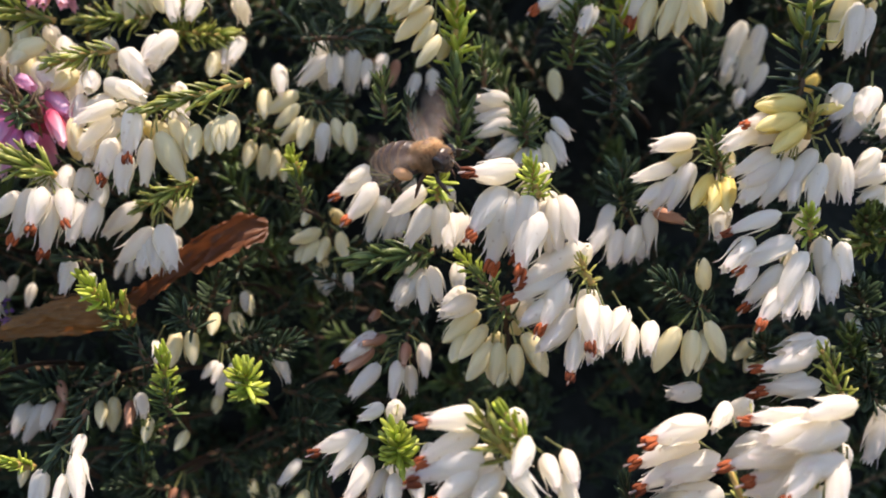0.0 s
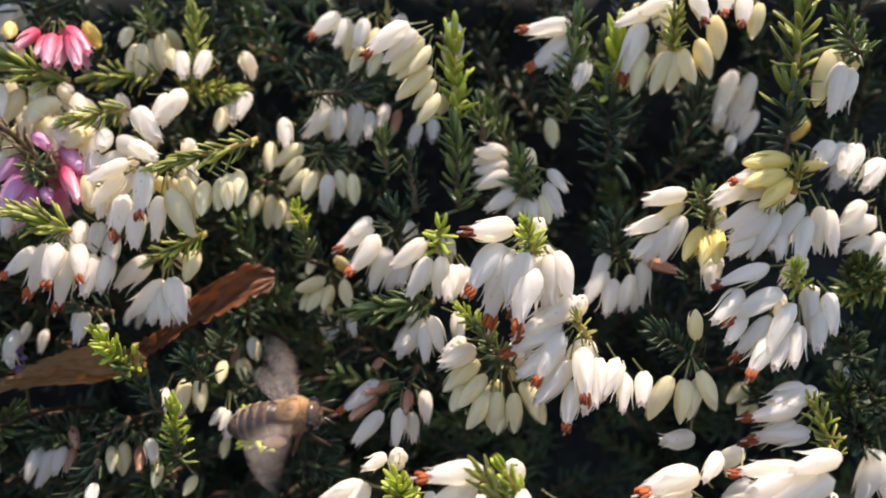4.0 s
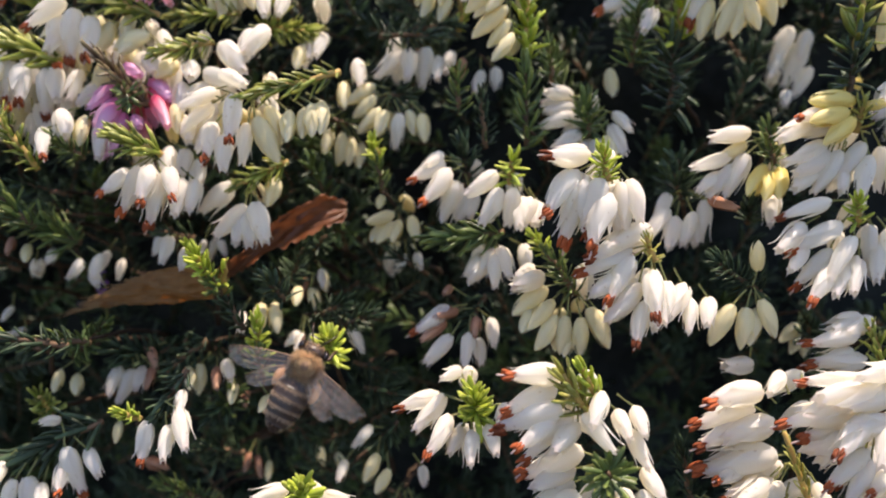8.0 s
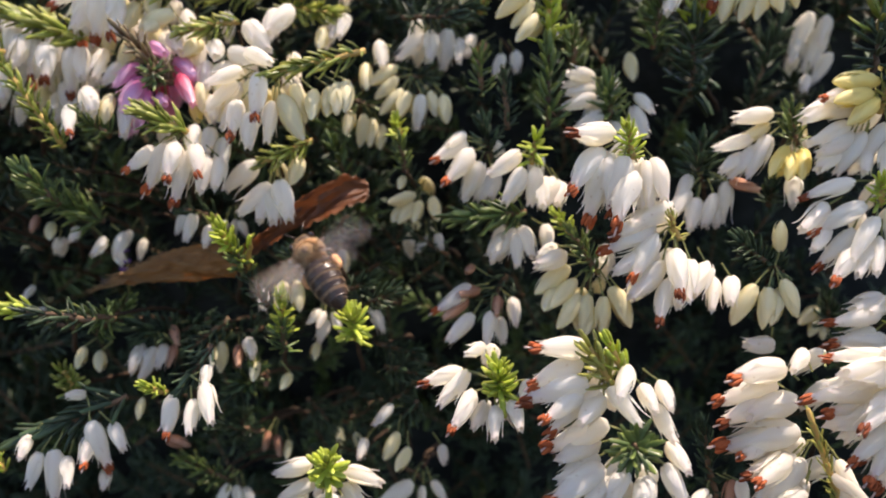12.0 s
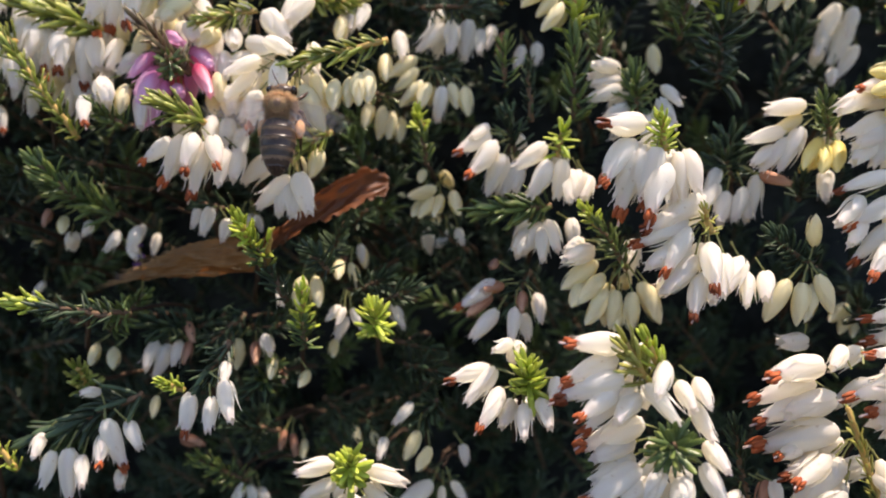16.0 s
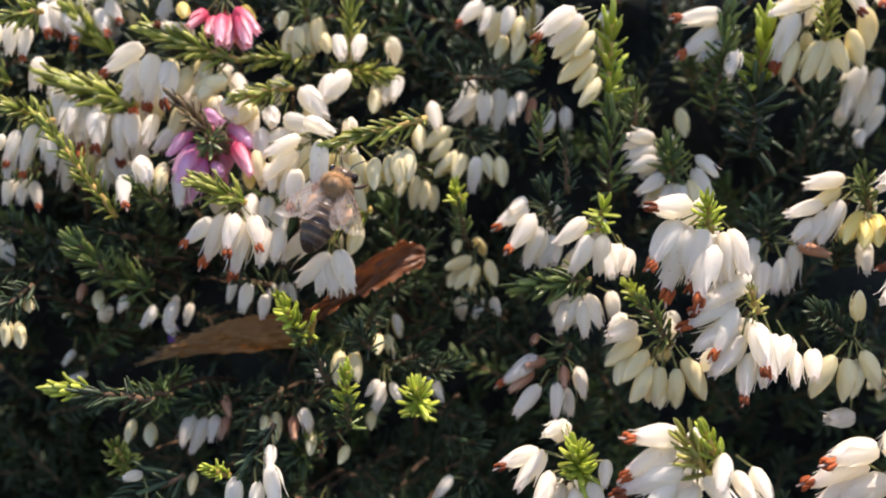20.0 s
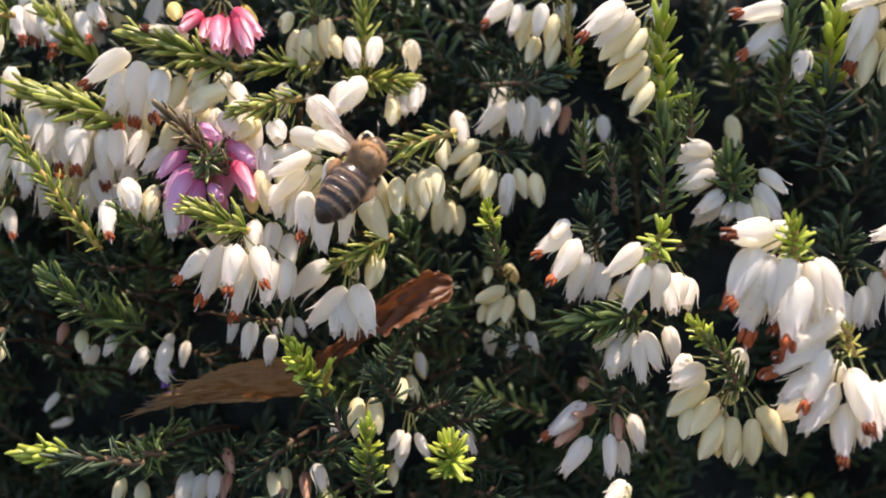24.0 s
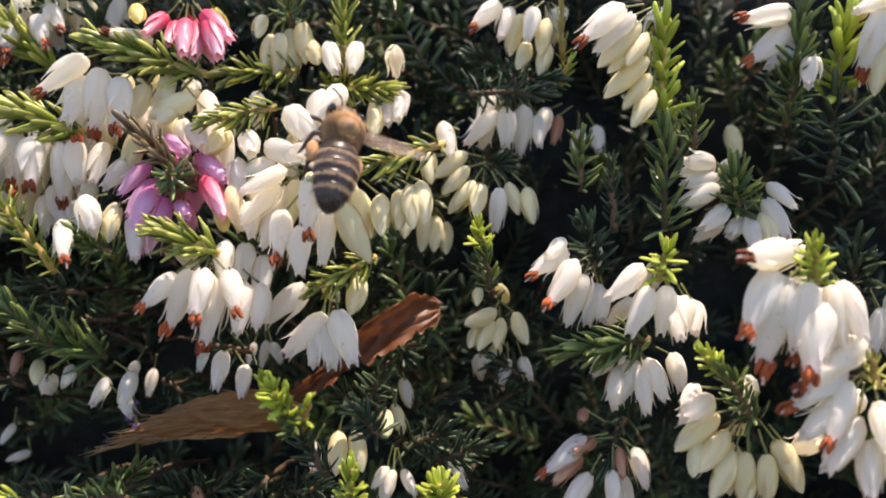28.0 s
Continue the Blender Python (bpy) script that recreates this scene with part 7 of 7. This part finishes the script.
for k, (y0, y1) in enumerate(((0.0, -1.3), (-1.2, -2.5), (-2.4, -3.7), (-3.6, -4.8), (-4.7, -6.0), (-5.9, -7.1))):
    bm = bmesh.new()
    rings = []
    for i in range(7):
        y = y0 + (y1 - y0) * i / 6
        r = 0.94 * girth(y) * (1.0 + 0.035 * i / 6) - (0.05 if i == 0 else 0)
        rings.append([bm.verts.new((r * math.cos(a), y, r * 0.86 * math.sin(a) + sag(y))) for a in (2 * math.pi * j / 20 for j in range(20))])
    for i, (a, b) in enumerate(zip(rings, rings[1:])):
        for j in range(20):
            f = bm.faces.new((a[j], b[j], b[(j + 1) % 20], a[(j + 1) % 20]))
            f.material_index = 1 if (i < 2 and k < 5) else 0
    bm.faces.new(rings[-1])
    bm.faces.new(rings[0][::-1])
    ob = part("abdomen_segment", mm_mesh(bm), CHITIN, bee)
    ob.data.materials.append(BAND)
    bm = bmesh.new()
    rnd = random.Random(40 + k)
    for _ in range(520 if k < 5 else 60):
        a = rnd.uniform(0, 2 * math.pi)
        y = y0 + (y1 - y0) * rnd.uniform(0.1, 0.35 if k else 0.7)
        r = 0.94 * girth(y) * 1.01
        p = Vector((r * math.cos(a), y, r * 0.86 * math.sin(a) + sag(y)))
        way = Vector((math.cos(a) * 0.4, -1, math.sin(a) * 0.4)).normalized()
        v = [bm.verts.new(c) for c in (p + Vector((0.016, 0, 0.016)), p - Vector((0.016, 0, 0.016)), p + way * rnd.uniform(0.25, 0.55))]
        bm.faces.new(v)
    part("band_fur", mm_mesh(bm), BAND_FUR, ob)
# head
bm = bmesh.new()
ball(bm, (0, 3.35, -0.5), (1.6, 0.85, 1.4), None, 16, 10)
head = part("head", mm_mesh(bm), CHITIN, bee)
bm = bmesh.new()
hairs(bm, (0, 3.3, -0.45), (1.45, 0.82, 1.32), 600, 0.35, 9)
part("face_fur", mm_mesh(bm), FUR, head)
for sx in (-1, 1):
    bm = bmesh.new()
    ball(bm, (sx * 1.38, 3.45, -0.35), (0.48, 0.66, 1.1), Matrix.Rotation(radians(12 * sx), 4, "Y"), 12, 10)
    part("eye", mm_mesh(bm), EYE_DARK, head, "glossy dark compound eye")
    bm = bmesh.new()
    tube(bm, ((sx * 0.35, 4.0, -0.2), (sx * 0.7, 4.6, 0.3), (sx * 0.9, 4.9, 0.35), (sx * 1.4, 5.8, -0.2), (sx * 1.6, 6.2, -0.7)), (0.08, 0.07, 0.09, 0.09, 0.07), 6)
    part("antenna", mm_mesh(bm), CHITIN, head)
bm = bmesh.new()
tube(bm, ((0, 3.8, -1.6), (0, 4.1, -2.5), (0, 4.0, -3.2)), (0.22, 0.14, 0.05), 6)
part("proboscis", mm_mesh(bm), LEG, head)
# legs
for sx in (-1, 1):
    for pos, knee, ankle, foot in (((0.8, 2.4), (1.9, 3.1, -1.9), (2.0, 3.8, -3.1), (2.2, 4.4, -3.8)), ((0.9, 1.5), (2.3, 1.2, -1.7), (2.5, 0.3, -3.0), (2.7, -0.2, -3.9)), ((0.9, 0.8), (2.1, -0.4, -1.2), (2.25, -1.9, -1.9), (2.1, -3.4, -2.9))):
        bm = bmesh.new()
        tube(bm, ((sx * pos[0], pos[1], -1.2), (sx * knee[0], knee[1], knee[2]), (sx * ankle[0], ankle[1], ankle[2]), (sx * foot[0], foot[1], foot[2])), (0.24, 0.25, 0.24, 0.09), 7)
        leg = part("leg", mm_mesh(bm), LEG, bee)
        if pos[1] < 1.5:
            bm = bmesh.new()
            ball(bm, (sx * 2.3, -1.1, -1.0), (0.62, 1.3, 0.75), Matrix.Rotation(radians(-20), 4, "X"), 12, 8)
            for v in bm.verts:
                v.co += Vector((noise.noise(v.co * 2.0), noise.noise(v.co * 2.0 + Vector((5, 0, 0))), 0)) * 0.12
            part("pollen_load", mm_mesh(bm), POLLEN, leg, "peach orange pollen packed on the hind leg")


def wing_mesh(sx, length, chord, tail):
    bm = bmesh.new()
    rows = []
    for i in range(15):
        u = i / 14
        lead = 0.12 * math.sin(math.pi * u) * chord
        wide = chord * (0.22 + 0.78 * math.sin(math.pi * (0.08 + 0.8 * u)) ** 0.9) * (1 if u < 0.86 else math.sqrt(max(0.02, 1 - ((u - 0.86) / 0.14) ** 2)))
        rows.append([bm.verts.new((sx * u * length, lead - wide * j / 6 - tail * u, 0.06 * math.sin(9 * u + j))) for j in range(7)])
    for a, b in zip(rows, rows[1:]):
        for j in range(6):
            bm.faces.new((a[j], a[j + 1], b[j + 1], b[j]))
    return mm_mesh(bm)


def veins_mesh(sx, length, chord, tail):
    bm = bmesh.new()
    for frac, end in ((0.0, 0.96), (0.16, 0.9), (0.42, 0.85), (0.72, 0.75)):
        pts = []
        for i in range(7):
            u = end * i / 6
            lead = 0.12 * math.sin(math.pi * u) * chord
            wide = chord * (0.22 + 0.78 * math.sin(math.pi * (0.08 + 0.8 * u)) ** 0.9)
            pts.append((sx * u * length, lead - wide * frac - tail * u, 0.06))
        tube(bm, pts, [0.07 - 0.006 * i if frac == 0 else 0.026 for i in range(7)], 4)
    for u in (0.35, 0.55, 0.72):
        lead = 0.12 * math.sin(math.pi * u) * chord
        wide = chord * (0.22 + 0.78 * math.sin(math.pi * (0.08 + 0.8 * u)) ** 0.9)
        tube(bm, ((sx * u * length, lead - tail * u, 0.06), (sx * (u + 0.05) * length, lead - wide * 0.45 - tail * u, 0.06), (sx * (u - 0.02) * length, lead - wide * 0.74 - tail * u, 0.06)), (0.022, 0.022, 0.022), 4)
    return mm_mesh(bm)


WINGS = []
for sx in (-1, 1):
    for name, length, chord, tail, at in (("fore_wing", 7.8, 2.6, 0.7, (1.3, 1.9, 0.9)), ("hind_wing", 5.4, 2.0, 1.4, (1.3, 1.1, 0.8))):
        w = part(name, wing_mesh(sx, length, chord, tail), FILM, bee, "clear brownish wing with fine veins")
        part("vein_net", veins_mesh(sx, length, chord, tail), VEIN, w)
        WINGS.append((w, sx, Vector((sx * at[0], at[1], at[2])) * BEE, name == "hind_wing"))


# ---- what moves ----
# at rest: time, then lift, sweep and twist of the bee's left and right wings
REST = (
    (17.3, (30, 34, 0), (30, 26, 0)),
    (17.5, (22, 48, 0), (22, 32, 0)),
    (18.0, (20, 52, 0), (20, 33, 0)),
    (19.0, (20, 55, 0), (20, 35, 0)),
    (20.0, (20, 60, 0), (20, 38, 0)),
    (21.0, (22, 66, 0), (20, 42, 0)),
    (21.5, (22, 64, 0), (20, 40, 0)),
    (22.5, (22, 30, 50), (-20, 30, 0)),
    (23.5, (22, 6, 90), (-62, 20, 0)),
    (24.4, (22, -4, 90), (-74, 10, 0)),
    (25.0, (22, -8, 90), (-76, 10, 0)),
    (26.35, (22, -8, 90), (-76, 10, 0)),
    (26.5, (-24, 0, 55), (-30, 20, 50)),
    (26.65, (-72, 10, 0), (14, 34, 98)),
    (27.0, (-74, 10, 0), (14, 32, 98)),
    (27.4, (-74, 10, 0), (14, 16, 98)),
    (28.0, (-76, 10, 0), (16, 6, 98)),
)


def motions():
    walk(bee, [
        (0.0, pose(-0.00276, 0.09274, 0.22744, 9.2, 16.5, -121.3)),
        (0.5, pose(-0.00199, 0.09299, 0.22820, 12.7, 23.0, -125.1)),
        (1.0, pose(-0.00151, 0.09337, 0.22935, 14.4, 28.4, -129.9)),
        (1.5, pose(-0.00251, 0.09331, 0.22928, 5.1, 19.3, -134.3)),
        (2.0, pose(-0.00489, 0.09080, 0.22518, -2.1, 14.5, -128.6)),
        (2.5, pose(-0.00460, 0.08751, 0.22148, 12.7, 25.7, -112.5)),
        (3.5, pose(-0.01286, 0.08175, 0.21070, 18.1, 28.0, -91.5)),
        (4.5, pose(-0.01971, 0.07776, 0.20461, 14.2, 30.0, -86.2)),
        (4.7, pose(-0.01870, 0.07702, 0.20242, 19.0, 29.8, -80.4)),
        (4.9, pose(-0.01743, 0.07639, 0.20056, 20.2, 30.3, -79.3)),
        (5.0, pose(-0.01697, 0.07647, 0.19929, 21.9, 30.3, -77.8)),
        (5.1, pose(-0.01660, 0.07649, 0.19789, 22.3, 31.3, -76.4)),
        (5.5, pose(-0.01653, 0.07583, 0.19306, 45.6, 25.8, -52.6)),
        (6.0, pose(-0.01559, 0.07627, 0.19143, 65.7, 5.8, -29.0)),
        (6.3, pose(-0.01447, 0.07584, 0.19016, 69.9, -5.6, -20.1)),
        (6.6, pose(-0.01916, 0.07492, 0.19078, 56.2, 16.6, -24.6)),
        (6.8, pose(-0.02134, 0.07450, 0.19270, 45.4, 28.0, -27.7)),
        (7.0, pose(-0.02353, 0.07423, 0.19404, 38.4, 31.0, -25.5)),
        (7.1, pose(-0.02440, 0.07414, 0.19481, 39.4, 32.4, -25.0)),
        (7.4, pose(-0.02708, 0.07349, 0.19609, 49.0, 29.3, -18.7)),
        (7.7, pose(-0.02677, 0.07462, 0.19937, 56.0, 29.3, -14.4)),
        (8.0, pose(-0.02538, 0.07591, 0.20297, 62.9, 25.0, -8.0)),
        (8.3, pose(-0.02525, 0.07708, 0.20631, 63.9, 17.9, -5.1)),
        (8.6, pose(-0.02642, 0.07844, 0.21023, 64.8, 3.8, 0.1)),
        (8.9, pose(-0.02689, 0.07989, 0.21146, 64.8, -3.1, 2.5)),
        (9.0, pose(-0.02805, 0.08163, 0.21146, 64.7, -2.8, 2.5)),
        (9.2, pose(-0.03042, 0.08512, 0.21145, 64.7, -1.8, 2.1)),
        (9.5, pose(-0.03246, 0.08595, 0.21389, 64.6, 2.8, 0.4)),
        (9.8, pose(-0.03524, 0.08648, 0.21559, 64.5, 4.5, -0.2)),
        (10.0, pose(-0.03555, 0.08636, 0.21525, 64.3, 6.2, -0.9)),
        (10.1, pose(-0.03572, 0.08625, 0.21496, 64.3, 6.7, -1.1)),
        (10.5, pose(-0.03407, 0.08658, 0.21578, 56.9, 2.7, 0.5)),
        (11.0, pose(-0.03392, 0.08647, 0.21553, 51.5, 2.9, 0.6)),
        (11.5, pose(-0.03234, 0.08573, 0.21346, 46.2, -2.6, 2.6)),
        (11.7, pose(-0.03002, 0.08541, 0.21233, 44.4, -8.6, 4.8)),
        (11.9, pose(-0.02912, 0.08716, 0.21006, 43.3, -31.0, 14.0)),
        (12.0, pose(-0.02854, 0.08705, 0.20969, 42.6, -33.4, 15.3)),
        (12.1, pose(-0.02795, 0.08696, 0.20939, 42.6, -34.3, 15.5)),
        (12.3, pose(-0.02741, 0.08703, 0.20953, 42.4, -20.2, 8.5)),
        (12.5, pose(-0.02795, 0.08707, 0.20967, 42.9, -15.0, 5.9)),
        (13.3, pose(-0.03050, 0.08876, 0.21453, 46.6, -16.0, 4.1)),
        (14.0, pose(-0.03230, 0.08934, 0.22205, 49.4, -17.9, 2.8)),
        (14.5, pose(-0.03381, 0.09062, 0.22573, 65.9, -17.8, 1.0)),
        (14.7, pose(-0.03645, 0.09040, 0.22532, 65.0, -3.4, -4.6)),
        (15.0, pose(-0.03828, 0.09072, 0.22636, 61.8, 13.9, -12.0)),
        (15.5, pose(-0.03610, 0.09086, 0.22653, 62.8, 11.2, -9.3)),
        (16.0, pose(-0.03569, 0.09066, 0.22597, 64.6, 0.1, -3.6)),
        (16.5, pose(-0.03721, 0.09060, 0.22599, 63.7, 12.7, -5.5)),
        (17.0, pose(-0.03435, 0.09015, 0.22739, 64.1, 17.9, -4.8)),
        (17.5, pose(-0.03459, 0.08990, 0.22671, 62.6, 19.2, -9.7)),
        (18.0, pose(-0.03442, 0.09007, 0.22717, 60.2, 22.1, -15.5)),
        (18.5, pose(-0.03457, 0.09008, 0.22724, 56.7, 30.6, -20.6)),
        (19.0, pose(-0.03463, 0.08999, 0.22695, 59.9, 22.4, -16.7)),
        (19.5, pose(-0.03511, 0.08981, 0.22648, 60.0, 18.9, -15.7)),
        (20.0, pose(-0.03483, 0.08992, 0.22670, 54.4, 17.4, -15.3)),
        (20.5, pose(-0.03546, 0.09030, 0.22783, 57.9, 24.7, -21.4)),
        (21.0, pose(-0.03468, 0.09065, 0.22868, 55.6, 19.4, -20.9)),
        (21.5, pose(-0.03404, 0.09078, 0.22888, 54.0, 20.7, -17.3)),
        (22.5, pose(-0.03480, 0.09231, 0.22987, 52.8, 22.6, -9.5)),
        (23.5, pose(-0.03406, 0.09412, 0.23160, 52.4, 30.9, -4.2)),
        (23.8, pose(-0.03458, 0.09448, 0.23168, 52.5, 33.2, -2.7)),
        (24.0, pose(-0.03427, 0.09472, 0.23170, 52.5, 37.9, -2.8)),
        (24.1, pose(-0.03415, 0.09482, 0.23168, 52.1, 39.3, -4.3)),
        (24.4, pose(-0.03407, 0.09515, 0.23164, 50.4, 42.6, -9.1)),
        (24.7, pose(-0.03392, 0.09537, 0.23134, 47.0, 47.5, -15.3)),
        (25.0, pose(-0.03240, 0.09607, 0.23248, 44.0, 49.5, -20.6)),
        (25.6, pose(-0.03226, 0.09596, 0.23223, 45.0, 55.6, -13.4)),
        (26.0, pose(-0.03245, 0.09613, 0.23283, 48.1, 55.0, -5.5)),
        (26.2, pose(-0.03268, 0.09614, 0.23297, 50.1, 53.2, -5.7)),
        (26.5, pose(-0.03244, 0.09516, 0.23306, 53.3, 43.9, -3.4)),
        (26.8, pose(-0.03276, 0.09519, 0.23323, 54.4, 35.2, -1.8)),
        (27.0, pose(-0.03294, 0.09458, 0.23346, 55.3, 33.2, -2.0)),
        (27.1, pose(-0.03299, 0.09425, 0.23354, 56.5, 33.3, 0.5)),
        (27.4, pose(-0.03340, 0.09436, 0.23394, 57.2, 29.7, 8.6)),
        (27.7, pose(-0.03382, 0.09460, 0.23480, 56.3, 26.4, 15.9)),
        (28.0, pose(-0.03402, 0.09487, 0.23575, 54.6, 24.5, 22.4)),
    ])
    # quick beats in flight, then wings half folded on the flower
    for w, sx, at, hind in WINGS:
        rows = []
        for k in range(0, 17 * 30 + 5):
            up = (14, 84, 14, -52)[k % 4]
            rows.append((k / 30, pose(*at, 0, -sx * up, -sx * (10 + (14 if hind else 0)))))
        for t, left, right in REST:
            lift, sweep, feather = left if sx < 0 else right
            rows.append((t, pose(*at, feather, -sx * lift, -sx * (sweep + (0 if not hind else -9 if feather > 60 else 8)))))
        walk(w, rows)


motions()
